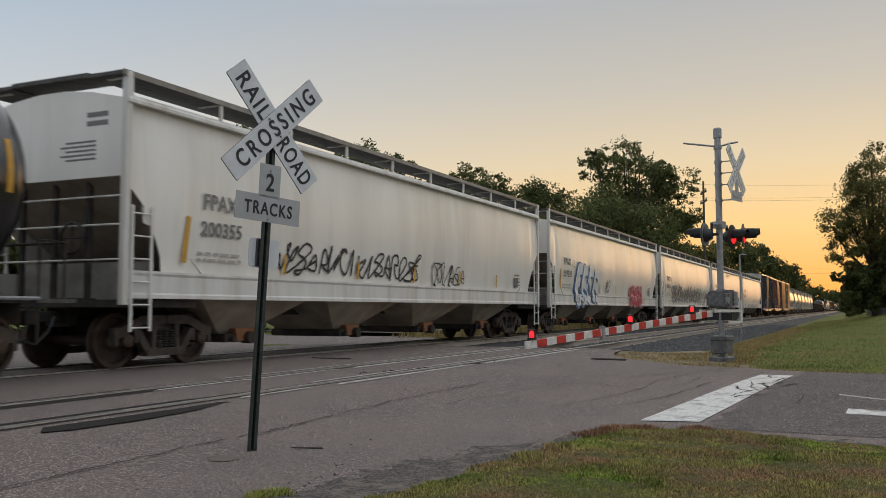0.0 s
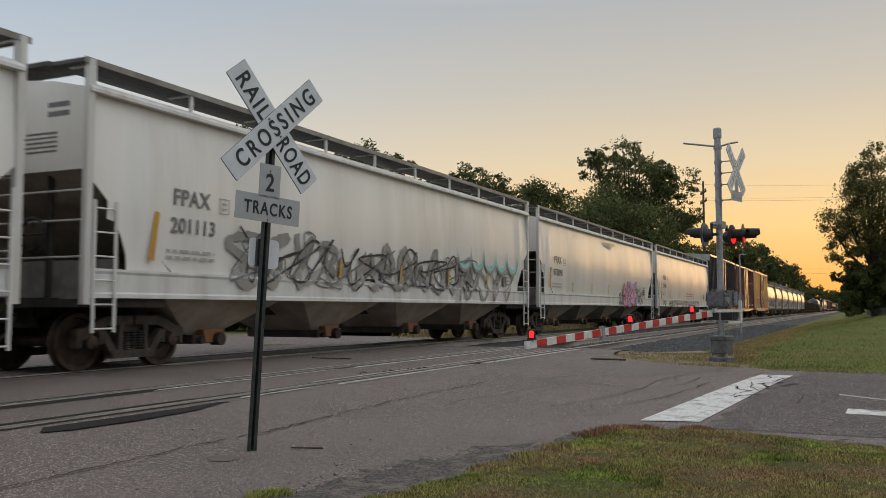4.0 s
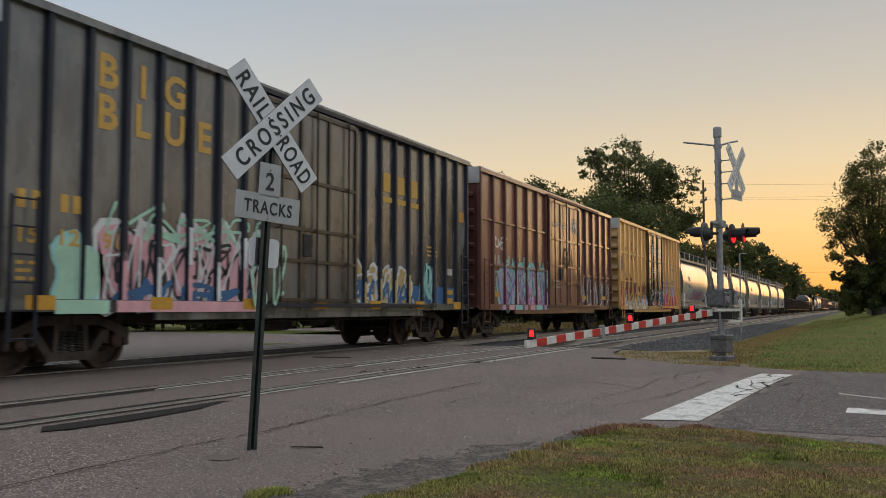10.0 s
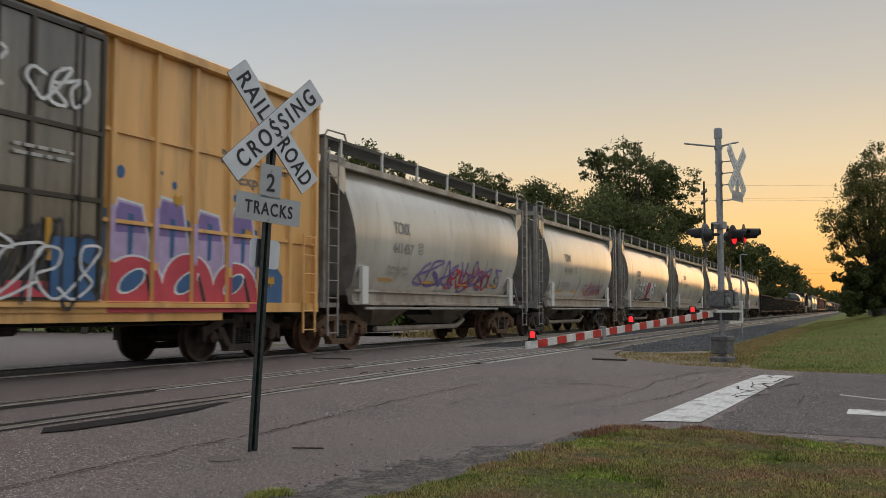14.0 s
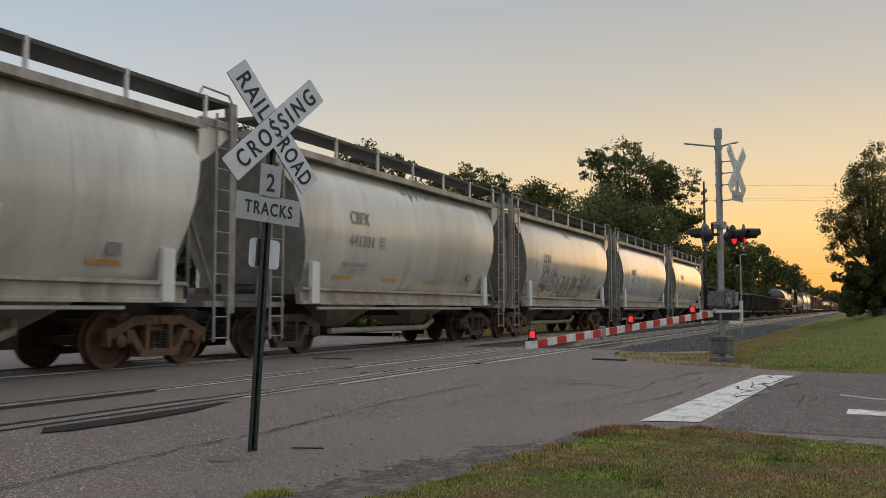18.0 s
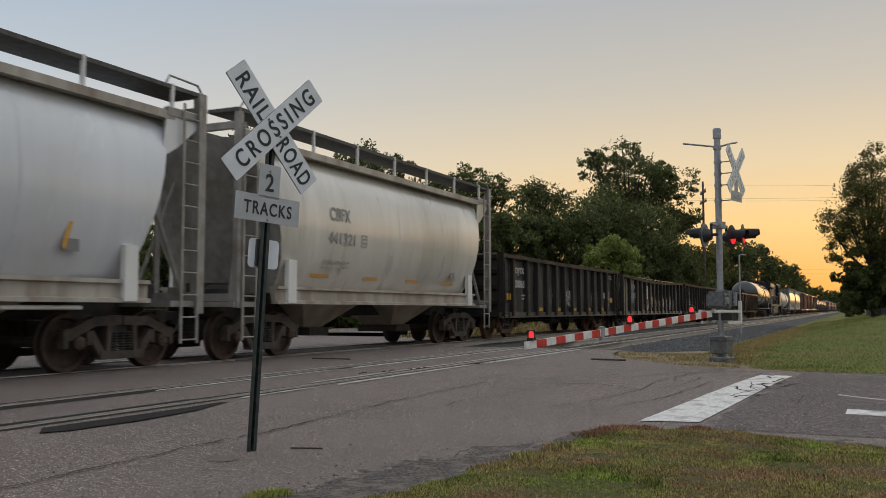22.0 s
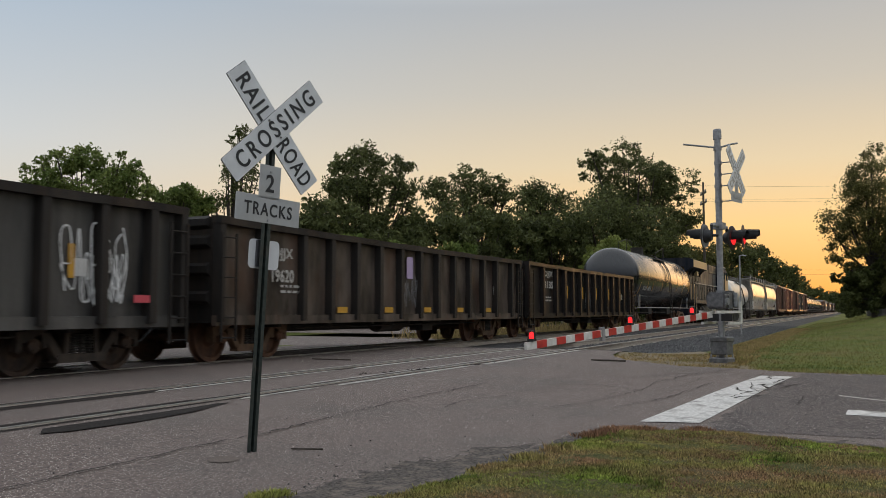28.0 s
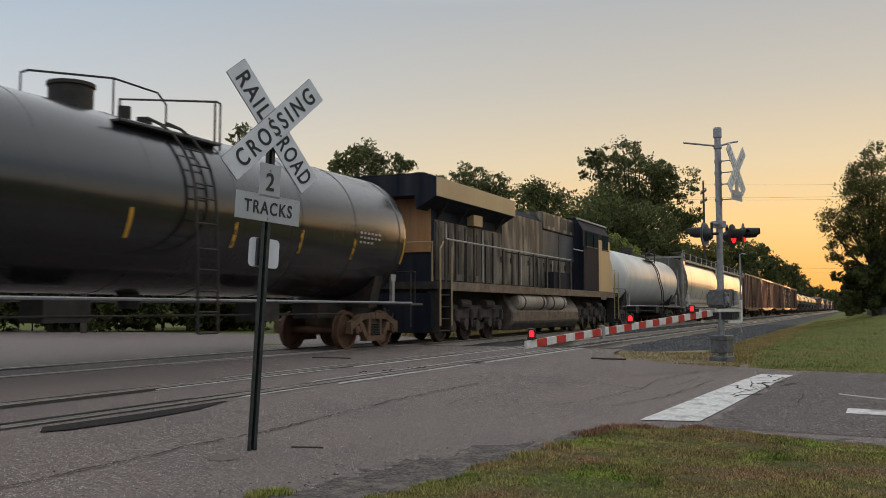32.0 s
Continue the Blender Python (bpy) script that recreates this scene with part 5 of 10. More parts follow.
def build_trees():
    dark, light, warm = M_LEAF, M_LEAF2, M_LEAF3
    #      px, depth, top, radius, leaves, size, material, low
    rows = [
        (290, 60, 7.6, 3.0, 5000, 0.17, dark, 0.05), (560, 60, 9.0, 2.8, 6000, 0.18, dark, 0.05), (1150, 74, 9.0, 3.2, 9000, 0.2, dark, 0.03),
        (1080, 58, 6.4, 2.3, 8000, 0.17, M_LEAF4, 0.03), (1225, 95, 9.0, 3.0, 5000, 0.2, warm, 0.1),
        (1300, 150, 14.0, 5.0, 9000, 0.33, dark, 0.06), (1345, 165, 13.8, 4.8, 8000, 0.33, dark, 0.06), (1250, 140, 11.5, 5.0, 6000, 0.34, warm, 0.06),
        (1388, 235, 13.2, 4.5, 6000, 0.4, dark, 0.05), (1414, 330, 13.4, 5.0, 5000, 0.5, dark, 0.05), (1440, 480, 13.0, 7.0, 4500, 0.7, dark, 0.04),
        (1466, 640, 14.0, 9.0, 4500, 0.9, dark, 0.04), (1490, 760, 14.0, 11.0, 4500, 1.0, dark, 0.04), (1520, 760, 14.0, 11.0, 4500, 1.0, dark, 0.04),
    ]
    for i, (px, depth, top, r, n, size, mat, low) in enumerate(rows):
        p = at_view(px, depth)
        lab = "leafy green tree beside the tracks against the evening sky" if mat is light else ("tall broad tree with dark foliage and gaps" if r > 3 else "dark leafy tree in the row behind the tracks")
        tree("tree", p.x, p.y, top, r, 20 + i, n, size, mat, lab, 0.25, low)
    # undergrowth that closes the row
    for i, (px, depth, top, r, mat) in enumerate([(525, 56, 7.4, 3.0, dark), (600, 56, 8.2, 3.2, dark), (690, 59, 8.4, 3.2, dark), (775, 63, 8.6, 3.4, dark), (850, 65, 8.6, 3.4, dark),
                                                  (920, 67, 8.8, 3.4, dark), (985, 69, 9.2, 3.4, dark), (640, 53, 5.6, 2.4, light), (815, 58, 5.8, 2.4, light), (450, 54, 6.4, 2.8, dark), (375, 55, 5.8, 2.6, dark),
                                                  (1190, 80, 7.5, 3.4, dark), (1215, 120, 9.5, 4.4, dark), (180, 50, 5.6, 3.2, dark), (60, 50, 5.4, 3.2, dark), (290, 52, 5.4, 2.8, dark), (-60, 50, 6.5, 3.6, dark), (-200, 50, 7.5, 3.8, dark)]):
        p = at_view(px, depth)
        tree("bush", p.x, p.y, top, r, 70 + i, 9000, 0.22, mat, "dense dark undergrowth below the trees" if mat is dark else "lighter green shrub in front of the trees", 0.12, 0.0, "undergrowth")
    # the single tree on the lawn, and the bushes at its foot
    # the crowns that stand out against the sky: place, depth, height, leaves, leaf size, masses
    for px, depth, h, n, size, mat, lab, lobes in (
        (150, 45, 9.6, 15000, 0.13, light, "leafy green tree beside the tracks against the evening sky",
         [(-2.6, 8.04, 0.75), (-1.44, 8.33, 0.81), (-0.14, 8.59, 0.98), (1.3, 8.1, 0.92), (2.37, 8.24, 0.75), (-1.15, 7.09, 1.3), (1.44, 7.09, 1.3), (3.4, 7.09, 0.75)]),
        (335, 52, 8.2, 9000, 0.15, light, "leafy green tree beside the tracks against the evening sky",
         [(-0.17, 7.87, 0.73), (0.83, 7.14, 0.67), (-1.17, 7.47, 0.73), (-0.17, 6.7, 1.17)]),
        (410, 60, 13.0, 3600, 0.14, dark, "thin tall tree with a sparse upper tuft",
         [(0.58, 13.09, 0.65), (-0.08, 12.59, 0.42), (-0.38, 10.09, 0.77), (1.15, 10.47, 0.96), (-1.08, 8.55, 0.85), (0.38, 8.55, 1.23)]),
        (645, 62, 12.7, 15000, 0.16, dark, "tall broad tree with dark foliage and gaps",
         [(-1.19, 11.18, 1.35), (0.2, 11.26, 1.35), (2.19, 10.79, 1.27), (-2.11, 9.67, 1.11), (-0.2, 9.0, 1.99), (2.38, 8.8, 1.35)]),
        (840, 74, 12.8, 13000, 0.17, dark, "tall broad tree with dark foliage and gaps",
         [(-3.56, 10.93, 1.33), (-0.57, 11.26, 1.52), (1.23, 11.5, 1.42), (2.28, 10.55, 1.14), (-1.9, 9.98, 1.8), (0.47, 9.27, 2.09)]),
        (955, 78, 12.2, 9000, 0.17, dark, "dark leafy tree in the row behind the tracks",
         [(-1.25, 11.02, 1.2), (0.1, 11.22, 1.3), (1.5, 10.72, 1.2), (-0.25, 9.22, 2.0)]),
        (1120, 84, 17.2, 30000, 0.18, dark, "tall broad tree with dark foliage and gaps",
         [(-3.12, 14.7, 1.83), (-0.65, 15.19, 1.94), (2.26, 14.38, 2.05), (3.6, 13.2, 1.6), (4.1, 11.6, 1.8), (4.5, 9.9, 1.6), (4.2, 8.6, 1.4), (0.11, 12.12, 3.02), (-3.12, 11.58, 2.15), (2.26, 9.96, 2.58)]),
        (1070, 72, 10.9, 22000, 0.19, dark, "dense domed tree with dark foliage",
         [(0.0, 8.31, 2.77), (-2.4, 7.2, 2.4), (2.4, 6.83, 2.58), (-3.46, 5.82, 1.94), (4.52, 5.91, 2.03)]),
        (1546, 46, 9.0, 42000, 0.08, warm, "broad lawn tree with thin warm-lit outer leaves",
         [(0.1, 8.75, 0.85), (-0.55, 8.1, 0.8), (-0.95, 7.2, 0.85), (-1.3, 6.3, 0.9), (-1.85, 5.5, 0.78), (-2.15, 4.75, 0.66), (-1.85, 3.95, 0.58), (-0.3, 6.6, 1.3), (1.2, 7.8, 1.35), (-0.6, 4.9, 1.25), (0.8, 5.0, 1.5), (2.0, 6.2, 1.9), (-0.8, 3.6, 0.8), (0.3, 3.2, 1.1)]),
    ):
        p = at_view(px, depth)
        tree("tree", p.x, p.y, h, 3.5, px, n, size, mat, lab, 0.25, 0.1, "lawn trees" if mat is warm else "trees", dense=1.0, lobes=lobes, airy=2.3 if mat is warm else 1.25)
    p = at_view(1543, 46)
    tree("bush", p.x, p.y, 2.4, 1.2, 118, 30000, 0.12, dark, "dense dark bushes under the lawn tree", 0.1, 0.0, "lawn bushes", dense=1.5,
         lobes=[(-0.85, 2.5, 0.6), (-0.1, 2.8, 0.85), (0.85, 2.6, 1.1), (-1.1, 1.65, 0.55), (-0.4, 1.6, 0.8), (0.6, 1.7, 0.8), (1.8, 2.2, 1.2), (-0.9, 0.95, 0.5)])
    # a belt of far scrub closes the horizon behind the tracks
    rng = np.random.default_rng(140)
    n = 36000
    a, e = at_view(-500, 95), at_view(1240, 118)
    f, up = rng.random(n), rng.random(n) ** 1.3
    tall = np.array([4.2 + 1.8 * wob(v * 40, 1.0, 1.0) for v in f])
    mid = np.stack([a.x + (e.x - a.x) * f + rng.normal(size=n) * 2.0, a.y + (e.y - a.y) * f + rng.normal(size=n) * 2.0, -0.2 + tall * up], 1)
    u = rng.normal(size=(n, 3))
    u *= 0.34 / np.linalg.norm(u, axis=1, keepdims=True)
    v = np.cross(u, rng.normal(size=(n, 3)))
    v *= 0.2 / np.linalg.norm(v, axis=1, keepdims=True)
    pts = np.stack([mid - u, mid + v, mid + u, mid - v], 1).reshape(-1, 3)
    tagged(new("far_scrub", sheet("far_scrub", pts.tolist(), (np.arange(n)[:, None] * 4 + np.arange(4)).tolist(), dark)), "belt of dark scrub far behind the tracks", "scrub", kind="stuff")
    # low unseen trees along the lawn, added to cut sunset reflections in far cars
    for i in range(13):
        x, y = 72 + i * 14.0 + 3 * math.sin(i * 2.7), -14 - 0.3 * i + 1.5 * math.sin(i * 1.9)
        tree("tree", x, y, 5.4 + 0.9 * math.sin(i * 2.3), 5.0, 180 + i, 2200, 0.5, dark, "unseen low dark tree added along the lawn", 0.25, 0.03, "trees along the lawn")
    # unseen trees added behind the viewer, across the road, to darken car-side reflections
    for i in range(22):
        x, y = -95 + i * 12.0 + 2.5 * math.sin(i * 2.1), -52 + 4 * math.sin(i * 1.3)
        tree("tree", x, y, 6.5 + 1.4 * math.sin(i * 1.7), 6.2, 130 + i, 2200, 0.6, dark, "unseen dark tree added beyond the road and lawn", 0.25, 0.03, "trees beyond the road")



def build_poles():
    p = at_view(1248, 92)
    u = thing("utility_pole", pose(p.x, p.y, -0.2, 0, 0, 20), "wooden utility pole with two crossarms and wires", "utility pole")
    b = nb()
    tube(b, (0, 0, -0.2), (0, 0, 14.6), 0.16, 8, 0.1)
    part("pole", b, M_WOODPOLE, u, "weathered round wooden pole", True)
    for z, w in ((13.4, 1.3), (12.4, 1.5)):
        b = nb()
        box(b, -w, w, -0.06, 0.06, z - 0.08, z + 0.08)
        arm = part("crossarm", b, M_WOODPOLE, u)
        for s in (-0.95, -0.6, 0.6, 0.95):
            b = nb()
            tube(b, (s * w, 0, z + 0.08), (s * w, 0, z + 0.3), 0.05, 6)
            part("insulator", b, M_ALU, arm)
    q = at_view(1310, 41)
    l = thing("bracket_pole", pose(q.x, q.y, -0.15, 0, 0, 25), "thin grey pole with a short bracket arm", "pole")
    b = nb()
    tube(b, (0, 0, 0), (0, 0, 3.65), 0.035, 8)
    part("pole", b, M_GALV, l)
    b = nb()
    pipe(b, [(0, 0, 3.65), (-0.4, 0, 3.66), (-0.85, 0, 3.6)], 0.025)
    part("bracket_arm", b, M_GALV, l)
    # overhead wires across the right of the view
    for i, (ya, yb, d) in enumerate(((320, 318, 120), (345, 338, 120), (349, 343, 120), (470, 474, 260), (478, 482, 260))):
        a, e = at_view(1100, d), at_view(1700, d)
        a.z, e.z = 0.97 + (547 - ya) * d / F_PX, 0.97 + (547 - yb) * d / F_PX
        b = nb()
        pts = [a.lerp(e, k / 10) - Vector((0, 0, 0.6 * (1 - (k / 5 - 1) ** 2))) for k in range(11)]
        pipe(b, pts, 0.012 if d < 200 else 0.022, 4)
        part("wire", b, M_WIRE, u, "thin dark overhead wire", at=u.matrix_basis.inverted())
    p = at_view(1556, 47)
    s = thing("garden_shed", pose(p.x, p.y, ground_z(p.x, p.y) - 0.05, 0, 0, 25) @ Matrix.Scale(0.55, 4), "small pale garden shed with an arched roof behind the bushes", "shed")
    b = nb()
    prism(b, [(-0.9, 0), (0.9, 0), (0.9, 1.2), (0.6, 1.65), (0, 1.85), (-0.6, 1.65), (-0.9, 1.2)], "x", -0.9, 0.9)
    part("wall", b, M_SHED, s)
    b = nb()
    prism(b, [(-0.98, 1.15), (-0.9, 1.2), (-0.6, 1.65), (0, 1.85), (0.6, 1.65), (0.9, 1.2), (0.98, 1.15), (0.66, 1.72), (0, 1.93), (-0.66, 1.72)], "x", -0.97, 0.97)
    part("roof", b, M_ROOF, s)
    b = nb()
    box(b, -0.93, -0.9, -0.3, 0.3, 0.02, 1.4)
    part("door", b, M_FRAMEGREY, s)
    # a lost branch and a stick on the asphalt
    for (x, y, a, ln, r) in ((17.87, 4.6, -99, 0.74, 0.02), (6.345, 4.23, -79, 0.27, 0.008), (14.93, 9.4, -92, 0.88, 0.012)):
        st = thing("stick", pose(x, y, ground_z(x, y) + 0.012 + r, 0, 0, a), "dark fallen stick lying on the asphalt", "stick")
        b = nb()
        pipe(b, [(-ln / 2, 0, 0), (-0.1 * ln, 0.02, 0), (0.2 * ln, 0.0, 0.004), (ln / 2, 0.04, 0)], r, 6)
        part("wood", b, M_BARK, st)


build_sign()
build_gate()
build_trees()
build_poles()


# ---- the train ----
WHEEL_R = 0.457
CARS = []       # (car, x of its middle at the start)
WHEELSETS = {"front": [], "rear": [], "mid": []}
SHARED = {}


def shared(key, make):
    if key not in SHARED:
        SHARED[key] = make()
    return SHARED[key]


def wheelset_mesh(mat):
    def make():
        b = nb()
        tube(b, (0, -1.06, 0), (0, 1.06, 0), 0.085, 10)
        for s in (-1, 1):
            y = s * 0.76
            spin(b, [(y + s * 0.07, 0.0), (y + s * 0.075, 0.13), (y + s * 0.02, 0.18), (y + s * 0.0, 0.36), (y + s * 0.065, 0.385), (y + s * 0.065, WHEEL_R - 0.006),
                     (y - s * 0.045, WHEEL_R), (y - s * 0.06, WHEEL_R + 0.026), (y - s * 0.078, WHEEL_R + 0.02), (y - s * 0.078, 0.38), (y - s * 0.03, 0.36), (y - s * 0.04, 0.15), (y - s * 0.07, 0.12), (y - s * 0.07, 0)], "y", seg=28)
            spin(b, [(s * 1.02, 0.0), (s * 1.02, 0.11), (s * 1.13, 0.105), (s * 1.15, 0.06), (s * 1.15, 0)], "y", seg=12)
            for k in range(3):
                a = k * math.tau / 3
                tube(b, (0.065 * math.cos(a), s * 1.14, 0.065 * math.sin(a)), (0.065 * math.cos(a), s * 1.165, 0.065 * math.sin(a)), 0.016, 6)
        return finish(b, "wheelset", mat, True)
    return shared(("wheelset", mat.name), make)


def truck(car, x, wheel_mat, cast_mat, base=0.89):
    b = nb()
    box(b, -0.2, 0.2, -1.0, 1.0, 0.46, 0.78)
    tube(b, (0, 0, 0.78), (0, 0, 0.9), 0.3, 14)
    me = shared(("bolster", cast_mat.name), lambda: finish(b, "truck", cast_mat))
    t = part("truck", me, cast_mat, car, "four-wheel cast steel truck", at=pose(x, 0, 0))

    def frame_mesh():
        f = nb()
        w = 0.15
        for s in (-1, 1):
            bar(f, (s * 0.02, 0, 0.80), (s * 0.62, 0, 0.78), 0.15, w)
            bar(f, (s * 0.56, 0, 0.79), (s * 1.02, 0, 0.60), 0.15, w)
            bar(f, (s * 0.86, 0, 0.60), (s * 1.16, 0, 0.58), 0.17, w)
            bar(f, (s * 1.12, 0, 0.62), (s * 1.12, 0, 0.38), 0.09, w)
            bar(f, (s * 0.66, 0, 0.62), (s * 0.40, 0, 0.26), 0.13, w)
            bar(f, (s * 0.70, 0, 0.64), (s * 0.68, 0, 0.42), 0.08, w)
            bar(f, (s * 0.26, 0, 0.76), (s * 0.29, 0, 0.30), 0.09, w)
        bar(f, (-0.46, 0, 0.25), (0.46, 0, 0.25), 0.13, w + 0.04)
        return finish(f, "side_frame", cast_mat)

    def spring_mesh():
        f = nb()
        coil = [(0.32, 0.0)]
        for k in range(7):
            z = 0.33 + k * 0.042
            coil += [(z, 0.045), (z + 0.012, 0.068), (z + 0.024, 0.068), (z + 0.036, 0.045)]
        spin(f, coil + [(0.63, 0.0)], "z", seg=10)
        return finish(f, "spring", M_UNDER)
    for s in (-1, 1):
        sf = part("side_frame", shared(("frame", cast_mat.name), frame_mesh), cast_mat, t, at=pose(0, s * 1.02, 0))
        for dx in (-0.15, 0.0, 0.15):
            part("spring", shared("spring", spring_mesh), M_UNDER, t, at=pose(dx, s * 1.06, 0))
    for key, dx in (("front", -base), ("rear", base)):
        w = part("wheelset", wheelset_mesh(wheel_mat), wheel_mat, t, at=pose(dx, 0, WHEEL_R))
        WHEELSETS[key].append(w)
    return t


def coupler(car, x, s):
    def make():
        b = nb()
        box(b, -0.45, 0.25, -0.08, 0.08, 0.76, 0.94)
        box(b, 0.2, 0.42, -0.16, 0.14, 0.72, 0.98)
        box(b, -0.5, -0.3, -0.25, 0.25, 0.68, 1.02)
        bmesh.ops.bevel(b, geom=list(b.edges), offset=0.02, segments=1, affect="EDGES")
        return finish(b, "coupler", M_UNDER)
    part("coupler", shared("coupler", make), M_UNDER, car, "heavy cast coupler", at=pose(x, 0, 0, 0, 0, 0 if s > 0 else 180))

    def hose():
        b = nb()
        pipe(b, [(0.0, 0.3, 0.85), (0.15, 0.32, 0.6), (0.35, 0.28, 0.42), (0.55, 0.2, 0.5)], 0.025, 6)
        return finish(b, "air_hose", M_BLACK)
    part("air_hose", shared("hose", hose), M_BLACK, car, "black rubber air hose", at=pose(x, 0, 0, 0, 0, 0 if s > 0 else 180))


def ladder(car, x, y, z0, z1, mat, width=0.42, gap=0.36, label="grab-iron ladder", axis="x"):
    key = ("ladder", round(z0, 2), round(z1, 2), mat.name, width, gap, axis)

    def make():
        b = nb()
        for s in (-1, 1):
            if axis == "x":
                box(b, s * width / 2 - 0.025, s * width / 2 + 0.025, -0.012, 0.012, z0, z1)
            else:
                box(b, -0.012, 0.012, s * width / 2 - 0.025, s * width / 2 + 0.025, z0, z1)
        z = z0 + 0.06
        while z < z1:
            e = (width / 2, 0, z) if axis == "x" else (0, width / 2, z)
            tube(b, (-e[0], -e[1], z), e, 0.014, 6)
            z += gap
        return finish(b, "ladder", mat)
    return part("ladder", shared(key, make), mat, car, label, at=pose(x, y, 0))


def rect(car, x, z, w, h, y, mat, name="reflector", label="", lean=0.0):
    def make():
        b = nb()
        box(b, -w / 2, w / 2, -0.002, 0.002, -h / 2, h / 2)
        return finish(b, name, mat)
    return part(name, shared((name, w, h, mat.name), make), mat, car, label, at=pose(x, y, z, 0, lean, 0))


def stencils(car, x, z, y, chars, size, mat, label="row of short painted bars", gap=0.78):
    for row, n in enumerate(chars):
        b = nb()
        zz = z - row * size * 1.7
        for i in range(n):
            xx = x + i * size * gap
            box(b, xx, xx + size * 0.55, y - 0.002, y, zz - size / 2, zz + size / 2)
        part("marking", b, mat, car, label)


def painted_word(car, text, x0, x1, z, tall, mat, surf, bold=0.004, spaced=1.08):
    # capitals between x0 and x1, z their lower edge; surf: the side's y, or a function of z
    ys = surf if callable(surf) else (lambda zz: surf)
    me = fitted_word(text, x1 - x0, tall, mat, spaced, bold)
    b = nb()
    b.from_mesh(me)
    for v in b.verts:
        zz = z + tall / 2 + v.co.y
        v.co = Vector(((x0 + x1) / 2 + v.co.x, ys(zz) - 0.006 - (0.003 if v.co.z > 0 else 0.0), zz))
    # one part for each letter: walk over the joined vertices
    left = sorted(b.verts, key=lambda v: v.co.x)
    seen = set()
    for first in left:
        if first in seen:
            continue
        stack, island = [first], []
        seen.add(first)
        while stack:
            v = stack.pop()
            island.append(v)
            for e in v.link_edges:
                w = e.other_vert(v)
                if w not in seen:
                    seen.add(w)
                    stack.append(w)
        index = {v: k for k, v in enumerate(island)}
        faces = {f for v in island for f in v.link_faces}
        if faces:
            one = sheet("letter", [tuple(v.co) for v in island], sorted([index[v] for v in f.verts] for f in faces), mat)
            part("letter", one, mat, car, "painted letter of the mark " + text)
    b.free()


def frame_mark(car, x, z, w, h, surf, mat, bars=2):
    # a small stencilled frame with bars of print in it
    ys = surf if callable(surf) else (lambda zz: surf)
    b = nb()
    t = 0.018
    rows = [(x, x + w, z, z + t), (x, x + w, z + h - t, z + h), (x, x + t, z + t, z + h - t), (x + w - t, x + w, z + t, z + h - t)]
    rows += [(x + 0.25 * w, x + 0.75 * w, z + h * (k + 1) / (bars + 1) - 0.015, z + h * (k + 1) / (bars + 1) + 0.015) for k in range(bars)]
    for xa, xb, za, zb in rows:
        yy = ys((za + zb) / 2)
        box(b, xa, xb, yy - 0.008, yy - 0.005, za, zb)
    return part("stencil_frame", b, mat, car, "small stencilled frame")


def stain(car, x, z, w, h, surf, mat, seed, label="dark streaked stain"):
    # a blot hanging from its upper edge in uneven streaks
    rng = random.Random(seed)
    n = 30
    reach = [h * (0.25 + 0.75 * rng.random() ** 2) * math.sin(math.pi * (i + 0.5) / (n + 1)) ** 0.5 for i in range(n + 1)]
    top = [z - 0.12 * h * rng.random() for i in range(n + 1)]
    vs, fs = [], []
    for i in range(n + 1):
        for k in range(5):
            zz = top[i] - reach[i] * k / 4
            vs.append((x + w * i / n + 0.05 * h * k / 4 * math.sin(i), surf(zz) - 0.006, zz))
    for i in range(n):
        for k in range(4):
            fs.append((i * 5 + k, i * 5 + k + 1, i * 5 + k + 6, i * 5 + k + 5))
    return part("stain", sheet("stain", vs, fs, mat), mat, car, label)


def fine_print(car, x, z, y, rows, width, mat):
    b = nb()
    rng = random.Random(int(x * 100 + z * 10))
    for r in range(rows):
        xx = x
        while xx < x + width:
            w = rng.uniform(0.08, 0.25)
            box(b, xx, min(xx + w, x + width), y - 0.002, y, z - r * 0.11 - 0.025, z - r * 0.11 + 0.025)
            xx += w + 0.06
    return part("fine_print", b, mat, car, "rows of small painted bars")


